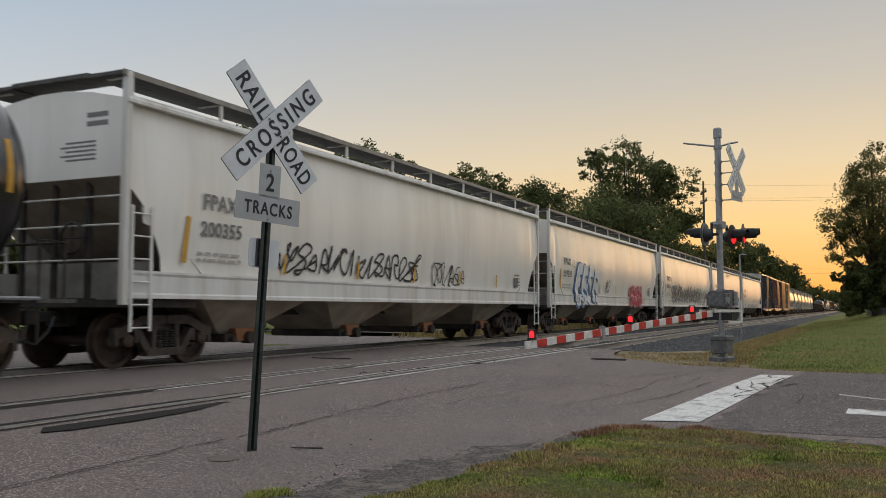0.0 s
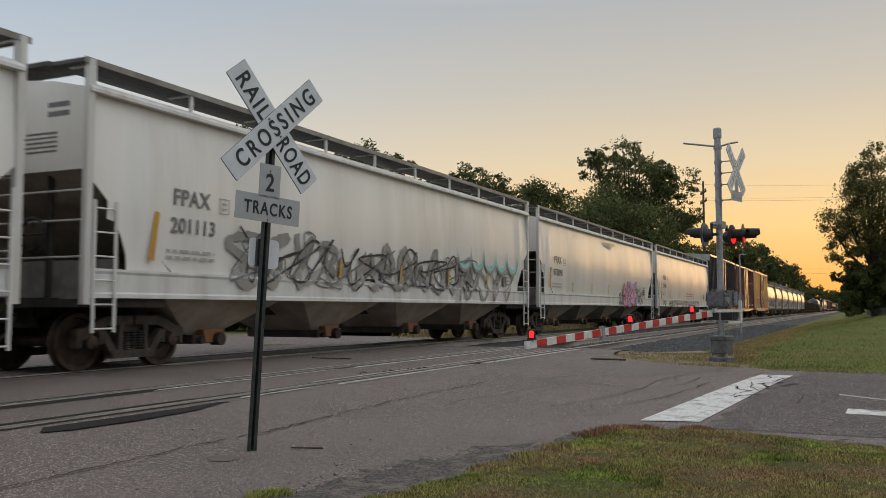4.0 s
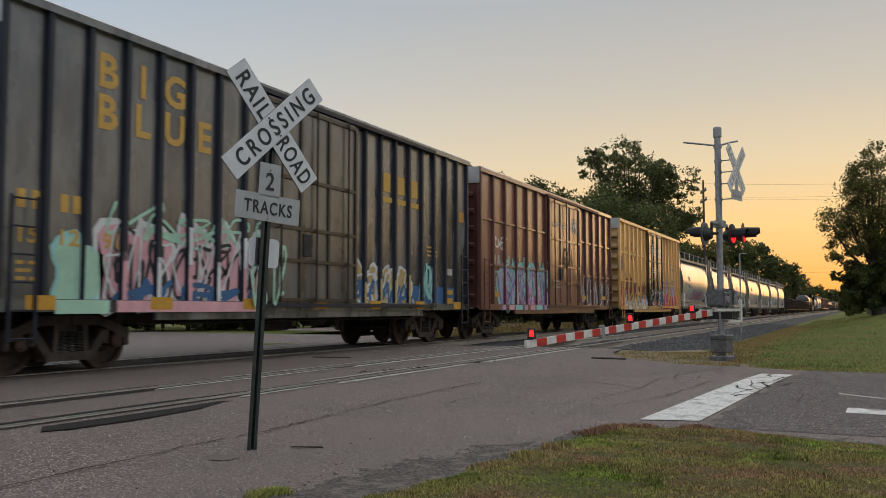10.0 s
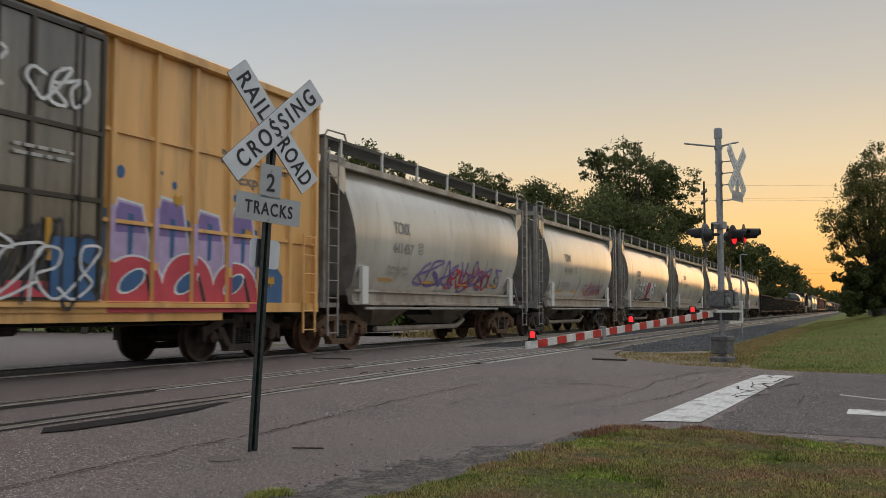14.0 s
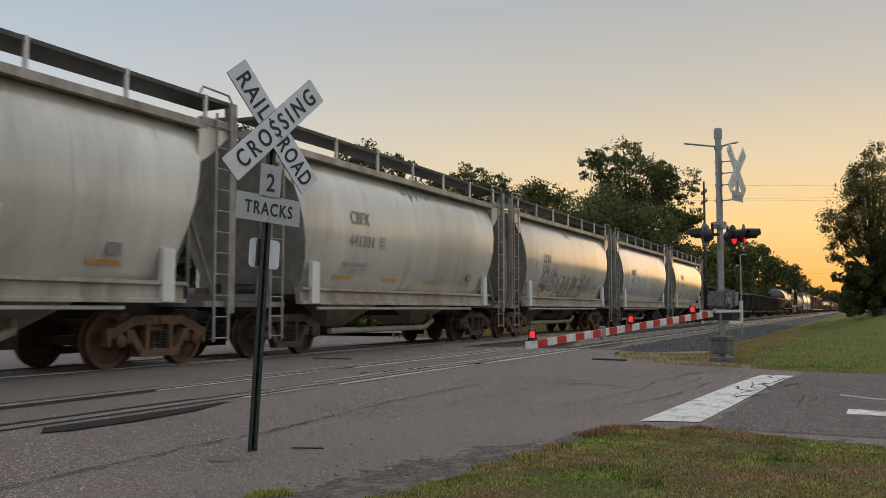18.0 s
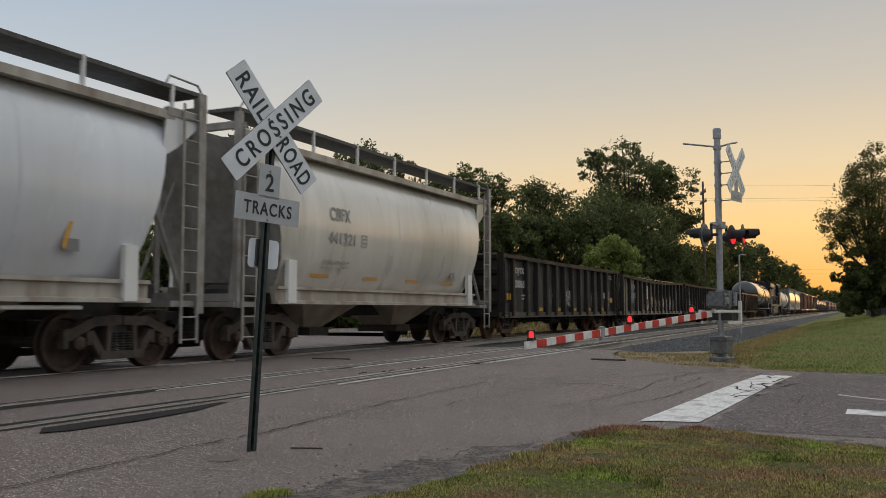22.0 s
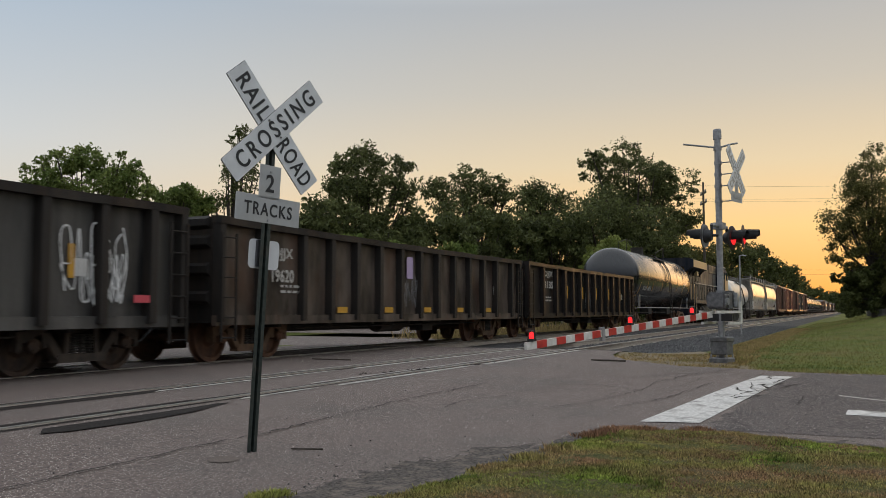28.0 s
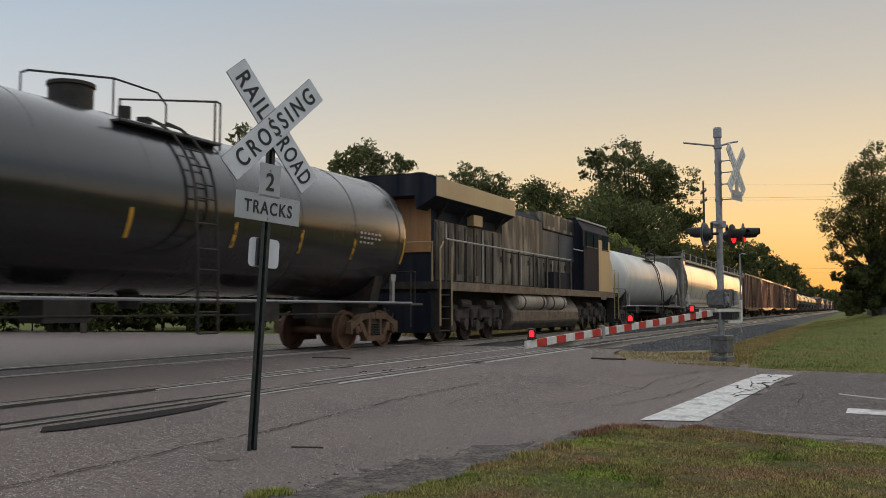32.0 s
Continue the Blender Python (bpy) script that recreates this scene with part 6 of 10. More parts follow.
def blob_letters(car, x, z, w, h, n, y, fill, edge, seed, shade=None, label="spray-painted graffiti letters"):
    # fat letters: an outline shape behind a fill shape, with a few inner strokes
    rng = random.Random(seed)
    step_x = w / n
    for i in range(n):
        layers = {"edge": nb(), "fill": nb(), "stroke": nb()}
        cx, cz = x + (i + 0.5) * step_x, z + h / 2 + rng.uniform(-0.05, 0.05) * h
        kind = rng.randint(0, 2)
        pts = []
        for k in range(22):
            a = k * math.tau / 22
            rr = 1 + 0.16 * math.sin(3 * a + seed + i) + 0.1 * math.sin(5 * a + 2 * i) + rng.uniform(-0.05, 0.05)
            ca, sa = math.cos(a), math.sin(a)
            q = (abs(ca) ** 4 + abs(sa) ** 4) ** -0.25
            pts.append((ca * q * rr * step_x * 0.52, sa * q * rr * h * 0.47))
        for key, grow, dy in (("edge", 1.12, 0.0025), ("fill", 1.0, 0.005)):
            vs = [layers[key].verts.new((cx + p[0] * (grow if key == "edge" else 0.93), y - dy - 0.0006 * (i % 2), cz + p[1] * (grow if key == "edge" else 0.96))) for p in pts]
            layers[key].faces.new(vs)
        sx, sz = cx + rng.uniform(-0.2, 0.2) * step_x, cz + rng.uniform(0.1, 0.35) * h
        for s in range(4):
            tw = 0.05 + 0.02 * rng.random()
            if s % 2 == 0:
                nz = cz - (sz - cz) * rng.uniform(0.3, 1.0)
                box(layers["stroke"], sx - tw / 2, sx + tw / 2, y - 0.0085, y - 0.0065, min(sz, nz), max(sz, nz))
                sz = nz
            else:
                nx = cx - (sx - cx) * rng.uniform(0.5, 1.3) + 0.06 * step_x
                box(layers["stroke"], min(sx, nx), max(sx, nx) + 0.02, y - 0.0085, y - 0.0065, sz - tw / 2, sz + tw / 2)
                sx = nx
        for bm in (layers["edge"], layers["fill"]):
            bmesh.ops.triangulate(bm, faces=list(bm.faces))
        letter = part("graffiti_letter", layers["edge"], edge, car, label)
        part("paint_fill", layers["fill"], fill, letter)
        part("paint_stroke", layers["stroke"], shade or edge, letter)


def paint_shape(car, pts, y, mat, label="", name="graffiti_letter"):
    # one flat patch of spray paint
    b = nb()
    b.faces.new([b.verts.new((px, y, pz)) for px, pz in pts])
    bmesh.ops.triangulate(b, faces=list(b.faces))
    return part(name, b, mat, car, label)


def over_ribs(car, half, ribs, xa, xb, bands, seed):
    # the same spray over the raised ribs: bands of (from z, to z, paint)
    rng = random.Random(seed)
    for i in range(ribs):
        x = -half + 0.04 + (2 * half - 0.08) * i / (ribs - 1)
        if xa < x < xb:
            for z0, z1, mats in bands:
                top = z1 + rng.uniform(-0.2, 0.15)
                part("rib_paint", box(nb(), x - 0.046, x + 0.046, -1.639, -1.636, z0, top), rng.choice(mats), car, "spray paint over a rib")


def wild_mural(car, x, z, w, y, S, gold):
    # purple bars over a red swelling base on a ragged blue ground, with stars
    rng = random.Random(5)
    n = 26
    ground = [(x - 0.25 + (w + 1.1) * i / n, z + 1.25 + rng.uniform(-0.25, 0.35) - 0.55 * max(0, i / n - 0.8) * 4) for i in range(n + 1)]
    paint_shape(car, [(x - 0.25, z - 0.05)] + [(x + w + 0.85, z - 0.05)] + ground[::-1], y - 0.002, S["blue"], "blue sprayed ground of the graffiti", "paint_ground")
    k = w / 4
    for i in range(4):
        a = x + i * k
        t = z + 1.55 + 0.12 * (i % 2)
        body = [(a + 0.04 * k, z + 0.5), (a + 0.92 * k, z + 0.45), (a + 0.98 * k, z + 1.0), (a + 0.82 * k, t), (a + 0.28 * k, t + 0.06), (a + 0.06 * k, z + 1.05)]
        mid = (a + 0.5 * k, z + 1.0)
        grow = lambda f: [(mid[0] + (p[0] - mid[0]) * f, mid[1] + (p[1] - mid[1]) * f) for p in body]
        l = paint_shape(car, grow(1.07), y - 0.004, S["white"], "tall purple graffiti letter with white rim")
        paint_shape(l, grow(1.0), y - 0.006, S["lilac"], name="paint_fill")
        paint_shape(l, [(a + 0.08 * k, z + 1.1), (a + 0.9 * k, z + 1.12), (a + 0.8 * k, t - 0.03), (a + 0.3 * k, t + 0.02)], y - 0.008, S["purple"], name="paint_fill")
        paint_shape(l, [(a + 0.5 * k, z + 0.75), (a + 0.6 * k, z + 0.78), (a + 0.63 * k, z + 1.4), (a + 0.5 * k, z + 1.42)], y - 0.01, S["blue"], name="paint_stroke")
    k = w / 3
    for i in range(3):
        a, c0 = x + i * k, 0.46
        dome = [(a + k * (0.5 + 0.52 * math.cos(q)), z + 0.02 + (0.72 + 0.1 * (i % 2)) * math.sin(q) ** 0.7) for q in [math.pi * j / 14 for j in range(15)]]
        dome[0], dome[-1] = (a + k * 1.04, z - 0.04), (a - k * 0.03, z - 0.04)
        rim = [(px + (px - a - k / 2) * 0.06, pz + (0.035 if pz > z else 0)) for px, pz in dome]
        l = paint_shape(car, rim, y - 0.012, S["white"], "swelling red graffiti letter with white rim")
        paint_shape(l, dome, y - 0.014, S["red"], name="paint_fill")
        hole = [(a + k * (c0 + 0.2 * math.cos(q) + 0.06 * math.sin(q)), z + 0.36 + 0.17 * math.sin(q) + 0.06 * math.cos(q)) for q in [math.tau * j / 12 for j in range(12)]]
        paint_shape(l, [(a + k * c0 + (px - a - k * c0) * 1.2, z + 0.36 + (pz - z - 0.36) * 1.2) for px, pz in hole], y - 0.016, S["white"], name="paint_stroke")
        paint_shape(l, hole, y - 0.018, S["blue"], name="paint_stroke")
        paint_shape(l, [(a + k * 0.78, z + 0.05), (a + k * 0.86, z + 0.05), (a + k * 0.72, z + 0.5), (a + k * 0.68, z + 0.46)], y - 0.018, S["black"], name="paint_stroke")
    for sx, sz in ((x - 0.12, z + 0.6), (x + w * 0.42, z + 1.72), (x + w * 0.93, z + 1.3), (x + w + 0.45, z + 0.45), (x - 0.1, z + 1.5)):
        star = [(sx + (0.13 if j % 2 else 0.05) * math.cos(0.3 + j * math.pi / 5), sz + (0.15 if j % 2 else 0.055) * math.sin(0.3 + j * math.pi / 5)) for j in range(10)]
        paint_shape(car, star, y - 0.02, gold, "small yellow sprayed star", "star")
    for sx, sz, r in ((x + 0.3, z + 2.05, 0.09), (x + 1.5, z + 1.98, 0.06), (x + 3.1, z + 1.95, 0.06), (x + 1.2, z + 2.15, 0.03)):
        paint_shape(car, [(sx + r * math.cos(j), sz + 1.2 * r * math.sin(j)) for j in (0, 0.7, 1.5, 2.2, 3, 3.9, 4.6, 5.4)], y - 0.004, S["blue"], "blue paint spatter", "spatter")


STROKES = {
    "s": [[(0.9, 0.85), (0.5, 1.0), (0.12, 0.78), (0.5, 0.52), (0.88, 0.25), (0.45, 0.0), (0.05, 0.15)]],
    "c": [[(0.9, 0.8), (0.5, 1.0), (0.1, 0.55), (0.3, 0.05), (0.9, 0.12)]],
    "r": [[(0.2, 0.0), (0.18, 0.95), (0.7, 1.0), (0.75, 0.6), (0.2, 0.5), (0.9, 0.0)]],
    "v": [[(0.0, 0.95), (0.4, 0.0), (0.95, 1.0)]],
    "w": [[(0.0, 0.9), (0.25, 0.05), (0.5, 0.65), (0.72, 0.05), (1.0, 0.95)]],
    "a": [[(0.05, 0.0), (0.5, 1.0), (0.9, 0.0)], [(0.15, 0.35), (0.8, 0.4)]],
    "e": [[(0.9, 0.95), (0.2, 0.9), (0.15, 0.08), (0.95, 0.0)], [(0.2, 0.5), (0.7, 0.52)]],
    "o": [[(0.5, 1.0), (0.1, 0.6), (0.4, 0.0), (0.9, 0.4), (0.55, 1.0)]],
    "k": [[(0.15, 1.0), (0.2, 0.0)], [(0.9, 0.95), (0.25, 0.45), (0.95, 0.0)]],
    "i": [[(0.45, 1.0), (0.4, 0.5), (0.5, 0.0)]],
    "y": [[(0.05, 1.0), (0.4, 0.5), (0.9, 1.0)], [(0.6, 0.7), (0.3, -0.15)]],
}


def scribble(car, x, z, w, h, y, mat, seed, n=8, thick=0.03, label="spray-painted graffiti scrawl"):
    # a row of hand-drawn tags, each one flowing stroke; y is a number or a function of z
    rng = random.Random(seed)
    ys = y if callable(y) else (lambda zz: y)
    keys = sorted(STROKES)
    cell = w / n
    lean = rng.uniform(0.05, 0.25)
    group = 4 if thick < 0.08 else 2
    for g in range(0, n, group):
        pts = []
        for i in range(g, min(n, g + group)):
            grow, drop = rng.uniform(0.7, 1.05), rng.uniform(0.0, 0.2)
            wide = cell * rng.uniform(0.9, 1.35)
            tip = rng.uniform(-0.35, 0.35)
            for stroke in STROKES[rng.choice(keys)]:
                for u, v in stroke:
                    u, v = u + tip * (v - 0.5) + rng.uniform(-0.18, 0.18), v * grow + drop * (1 - grow) + rng.uniform(-0.12, 0.12)
                    pts.append((x + i * cell + wide * (u + lean * v), z + h * min(1.05, max(-0.1, v))))
        fine = []
        for k in range(len(pts) - 1):
            p0, p1, p2, p3 = pts[max(0, k - 1)], pts[k], pts[k + 1], pts[min(len(pts) - 1, k + 2)]
            for q in range(5):
                f = q / 5
                fine.append(tuple(0.5 * (2 * p1[c] + (p2[c] - p0[c]) * f + (2 * p0[c] - 5 * p1[c] + 4 * p2[c] - p3[c]) * f * f + (3 * p1[c] - p0[c] - 3 * p2[c] + p3[c]) * f ** 3) for c in (0, 1)))
        fine.append(pts[-1])
        vs, fs = [], []
        for k, (px, pz) in enumerate(fine):
            a, b = fine[max(0, k - 1)], fine[min(len(fine) - 1, k + 1)]
            dx, dz = b[0] - a[0], b[1] - a[1]
            ln = math.hypot(dx, dz) or 1
            half = thick / 2 * (0.7 + 0.5 * abs(math.sin(1.7 * k + seed)))
            for sgn in (-1, 1):
                vz = pz + sgn * dx / ln * half
                vs.append((px - sgn * dz / ln * half, ys(vz) - 0.006 - 0.0004 * (g // group % 3), vz))
            if k:
                m = len(vs)
                fs.append((m - 4, m - 3, m - 1, m - 2))
        part("graffiti_tag", sheet("graffiti_tag", vs, fs, mat), mat, car, label)


def slanted_letters(car, x, z, w, h, n, skin, seed, fills, shadow, heavy=0.0):
    # leaning block letters of a few broad strokes, each with a dark drop shadow, laid on a curved side
    rng = random.Random(seed)

    def stroke(bm, p, q, wide, out):
        prev = None
        for k in range(7):
            f = k / 6
            cx, cz = p[0] + (q[0] - p[0]) * f, p[1] + (q[1] - p[1]) * f
            dx, dz = q[0] - p[0], q[1] - p[1]
            ln = math.hypot(dx, dz)
            ww = wide * (0.85 + 0.3 * math.sin(3.1 * f + p[0]))
            row = []
            for s in (-1, 1):
                vx, vz = cx - s * dz / ln * ww / 2, cz + s * dx / ln * ww / 2
                row.append(bm.verts.new((vx, skin(min(max(vz, 1.45), 4.1)) - out, vz)))
            if prev:
                bm.faces.new((prev[0], row[0], row[1], prev[1]))
            prev = row
    step_x = w / n
    for i in range(n):
        a = x + i * step_x
        lean = 0.28 * h
        zt, zb = z + h * rng.uniform(0.9, 1.05), z + h * rng.uniform(-0.02, 0.08)
        wide = step_x * (heavy or rng.uniform(0.3, 0.4))
        strokes = [((a + 0.1 * step_x, zb), (a + 0.1 * step_x + lean, zt)), ((a + 0.05 * step_x + lean * 0.8, zt - 0.06), (a + 0.9 * step_x + lean * 0.6, zt - 0.1 + rng.uniform(-0.15, 0.05)))]
        mid = z + h * rng.uniform(0.4, 0.6)
        strokes.append(((a + 0.3 * step_x, mid), (a + 0.85 * step_x, mid + rng.uniform(-0.1, 0.1))))
        if rng.random() < 0.75:
            strokes.append(((a + 0.8 * step_x + lean * 0.4, mid), (a + 0.75 * step_x - 0.1, zb)))
        if rng.random() < 0.5:
            strokes.append(((a + 0.1 * step_x, zb + 0.08), (a + 0.8 * step_x, zb + 0.06)))
        dark, fill = nb(), nb()
        for p, q in strokes:
            stroke(dark, (p[0] - 0.07, p[1] - 0.03), (q[0] - 0.07, q[1] - 0.03), wide * 1.35, 0.004 + 0.0005 * i)
            stroke(fill, p, q, wide, 0.010 + 0.0005 * i)
        letter = part("graffiti_letter", dark, shadow, car, "leaning spray-painted letter with a black shadow")
        part("paint_fill", fill, fills[i % len(fills)], letter)


def rail_car(name, x0, x1, label, category="rail car", group="cars of the freight train"):
    car = thing(name, pose((x0 + x1) / 2, TRACK_Y, 0), label, category, group)
    CARS.append((car, (x0 + x1) / 2))
    return car


def running_gear(car, half, inset, wheel_mat, cast_mat):
    for s in (-1, 1):
        truck(car, s * (half - inset), wheel_mat, cast_mat)
        coupler(car, s * (half + 0.1), s)


def hopper_side(z):
    # half width of a bulging hopper side at height z
    return 1.535 + 0.085 * math.sin(math.pi * min(1, max(0, (z - 1.56) / 2.67)))


def pellet_hopper(x0, x1, label, wheel=M_WHEEL, cast=M_TRUCK, body=M_PELLET, outlet=M_RUSTCAP):
    car = rail_car("covered_hopper", x0, x1, label)
    h = (x1 - x0) / 2
    zs, ze, zc = 1.14, 4.23, 3.05        # sill, eave, lower edge of the end wall
    for s in (-1, 1):
        y = s * 1.58
        # side sheet with sloped lower corners, gently waved
        b = nb()
        inner = [0.0, 0.2, 0.43, 0.4301, 0.6, 0.74, 0.86, 0.9]
        spots = [-h + d for d in inner] + [-h + 0.9 + (2 * h - 1.8) * k / 36 for k in range(1, 36)] + [h - d for d in inner[::-1]]
        prev = None
        for i, x in enumerate(spots):
            # the corner is cut away in two steps beside the ladder
            lo = along([(0.0, 2.97), (0.43, 2.6), (0.4301, 2.34), (0.6, 2.3), (0.74, 2.06), (0.86, 1.82), (0.9, 1.56)], h - abs(x))
            off = 0.008 * math.sin(i * 1.9) + 0.012 * math.sin(i * 0.7 + x0)
            col = [b.verts.new((x, s * (hopper_side(lo + (ze - lo) * k / 8) + off * math.sin(math.pi * k / 8)), lo + (ze - lo) * k / 8)) for k in range(9)]
            if prev:
                for k in range(8):
                    b.faces.new((prev[k], col[k], col[k + 1], prev[k + 1]))
            prev = col
        bmesh.ops.recalc_face_normals(b, faces=b.faces)
        bmesh.ops.solidify(b, geom=list(b.faces), thickness=0.01)
        part("side_wall", b, body, car, "light grey painted steel side", True)
        b = nb()
        prism(b, [(y, zs), (y + s * 0.045, zs), (y + s * 0.045, zs + 0.06), (y + s * 0.03, zs + 0.09), (y + s * 0.03, zs + 0.36), (y + s * 0.05, zs + 0.4), (y + s * 0.05, zs + 0.44), (y - s * 0.06, zs + 0.44), (y - s * 0.06, zs)], "x", -h - 0.0, h + 0.0)
        part("side_sill", b, M_SILLWHITE, car, "white painted side sill")
        b = nb()
        prism(b, [(s * 1.55, ze - 0.02), (s * 1.68, ze - 0.02), (s * 1.68, ze + 0.03), (s * 1.64, ze + 0.09), (s * 1.55, ze + 0.13)], "x", -h, h)
        part("top_chord", b, M_SILLWHITE, car, "pale roof edge channel")
        b = nb()
        box(b, -h - 0.1, h + 0.1, s * 0.86 if s > 0 else -1.62, 1.62 if s > 0 else -0.86, 4.64, 4.70)
        part("running_board", b, M_GRATE, car, "dark steel running board grating")
        part("board_lip", box(nb(), -h - 0.1, h + 0.1, min(s * 1.62, s * 1.645), max(s * 1.62, s * 1.645), 4.62, 4.71), M_FRAMEGREY, car, "grey steel edge of the running board")
        n = 10
        bracket = shared(("bracket", s), lambda: finish(box(box(nb(), -0.035, 0.035, s * 1.60 - 0.02, s * 1.60 + 0.02, ze + 0.05, 4.72), -0.03, 0.03, min(s * 1.1, s * 1.6), max(s * 1.1, s * 1.6), 4.62, 4.66), "bracket", M_SILLWHITE))
        for i in range(n):
            part("bracket", bracket, M_SILLWHITE, car, at=pose(-h + 0.1 + (2 * h - 0.2) * i / (n - 1), 0, 0))
        for e in (-1, 1):
            post = shared(("corner_post", s, e), lambda: finish(box(nb(), -0.06, 0.06, s * 1.6 - 0.05, s * 1.6 + 0.05, zs - 0.1, 4.7), "corner_post", M_SILLWHITE))
            part("corner_post", post, M_SILLWHITE, car, "white corner post", at=pose(e * (h - 0.03), 0, 0))
            ladder(car, e * (h - 0.34), s * 1.66, 0.42 if e * s < 0 else 0.62, 2.6, M_SILLWHITE)
    for e in (-1, 1):
        part("end_walkway", box(nb(), min(e * (h - 0.5), e * (h + 0.1)), max(e * (h - 0.5), e * (h + 0.1)), -0.86, 0.86, 4.66, 4.73), M_GRATE, car, "dark grating walkway across the end")
        # upper end wall
        b = nb()
        prism(b, [(-1.58, zc), (1.58, zc), (1.58, ze + 0.05), (0.9, ze + 0.2), (0.3, ze + 0.27), (-0.3, ze + 0.27), (-0.9, ze + 0.2), (-1.58, ze + 0.05)], "x", e * h - 0.02, e * h + 0.02)
        ew = part("end_wall", b, body, car, "light grey end wall")
        b = nb()
        for r in range(5):
            box(b, e * (h + 0.022) - 0.002, e * (h + 0.022) + 0.002, -1.0, -0.35 + 0.12 * (r % 2), 3.62 - 0.07 * r, 3.65 - 0.07 * r)
        for r in range(2):
            box(b, e * (h + 0.022) - 0.002, e * (h + 0.022) + 0.002, -1.25, -0.8, 4.02 - 0.14 * r, 4.1 - 0.14 * r)
        part("fine_print", b, M_STENCIL, ew, "rows of small painted bars")
        # sloped floor under the end
        b = nb()
        v = [b.verts.new(c) for c in ((e * (h - 0.02), -1.56, zc), (e * (h - 0.02), 1.56, zc), (e * (h - 2.3), 1.56, 1.25), (e * (h - 2.3), -1.56, 1.25))]
        b.faces.new(v)
        bmesh.ops.solidify(b, geom=list(b.faces), thickness=0.012)
        part("slope_sheet", b, M_BAY, car, "dark sloping end sheet")
        b = nb()
        box(b, e * (h - 1.6) - 0.9 + (0.7 if e > 0 else -0.7), e * (h - 1.6) + 0.9 + (0.7 if e > 0 else -0.7), -1.5, 1.5, 1.0, 1.12)
        part("end_platform", b, M_UNDER, car)
        for yy in (-0.75, 0.0, 0.75):
            part("end_post", box(nb(), e * (h - 0.12) - 0.04, e * (h - 0.12) + 0.04, yy - 0.04, yy + 0.04, 1.1, zc), M_UNDER, car, "dark end support")
        for zz in (1.75, 2.3, 2.75):
            part("hand_rail", tube(nb(), (e * (h - 0.05), -1.5, zz), (e * (h - 0.05), 1.5, zz), 0.016, 6), M_SILLWHITE, car)
        part("end_panel", box(nb(), e * (h - 0.75) - 0.02, e * (h - 0.75) + 0.02, -1.5, 1.5, 1.12, 1.75), M_FRAMEGREY, car, "grey lower end panel")
    b = nb()
    spin(b, [(0, 0.24), (0.03, 0.28), (0.06, 0.24)], "x", (-h - 0.06, -0.55, 2.1), 20)
    tube(b, (-h - 0.03, -0.55, 1.85), (-h - 0.03, -0.55, 2.35), 0.015)
    tube(b, (-h - 0.03, -0.8, 2.1), (-h - 0.03, -0.3, 2.1), 0.015)
    part("brake_wheel", b, M_UNDER, car, "dark hand-brake wheel")
    b = nb()
    prism(b, [(-1.57, ze + 0.04), (-0.9, ze + 0.19), (0, ze + 0.26), (0.9, ze + 0.19), (1.57, ze + 0.04), (0.9, ze + 0.15), (0, ze + 0.21), (-0.9, ze + 0.15)], "x", -h, h)
    part("roof", b, body, car, "grey arched roof")
    b = nb()
    box(b, -h + 0.6, h - 0.6, -0.3, 0.3, ze + 0.22, ze + 0.33)
    bmesh.ops.bevel(b, geom=list(b.edges), offset=0.03, segments=1, affect="EDGES")
    part("hatch_cover", b, M_GRATE, car, "long trough hatch cover")
    # four discharge bays
    for cx in (-6.15, -2.05, 2.05, 6.15):
        b = nb()
        top, bot = [(-1.75, -1.45), (1.75, -1.45), (1.75, 1.45), (-1.75, 1.45)], [(-0.35, -0.75), (0.35, -0.75), (0.35, 0.75), (-0.35, 0.75)]
        hi, lo = [b.verts.new((cx + p[0], p[1], 1.2)) for p in top], [b.verts.new((cx + p[0], p[1], 0.48)) for p in bot]
        for i in range(4):
            j = (i + 1) % 4
            b.faces.new((lo[i], lo[j], hi[j], hi[i]))
        b.faces.new(lo[::-1])
        b.faces.new(hi)
        bay = part("discharge_bay", b, M_BAY, car, "dusty steel discharge bay")
        b = nb()
        box(b, cx - 0.42, cx + 0.42, -0.95, 0.95, 0.34, 0.5)
        tube(b, (cx - 0.25, -1.05, 0.4), (cx - 0.25, 1.05, 0.4), 0.06, 8)
        tube(b, (cx + 0.2, -1.12, 0.42), (cx + 0.2, -0.9, 0.42), 0.12, 12)
        part("outlet", b, M_UNDER, bay, "dark outlet gate")
        b = nb()
        prism(b, [(cx - 0.1, 0.36), (cx + 0.34, 0.36), (cx + 0.42, 0.6), (cx - 0.18, 0.6)], "y", -1.0, -0.84)
        part("outlet_cap", b, outlet, bay, "painted outlet cap" if outlet is M_OUTLETRED else "rusty outlet cap")
    b = nb()
    box(b, -h + 0.3, h - 0.3, -0.3, 0.3, 0.85, 1.15)
    part("centre_sill", b, M_UNDER, car)
    for k in range(6):
        x = -h + 1.4 + k * 2.85
        rect(car, x, 2.15 if k == 0 else 1.85, 0.11 if k == 0 else 0.08, 0.8 if k == 0 else 0.4, -1.628, M_REFLECT, label="faded yellow reflector strip", lean=8)
    running_gear(car, h, 1.55, wheel, cast)
    return car, h


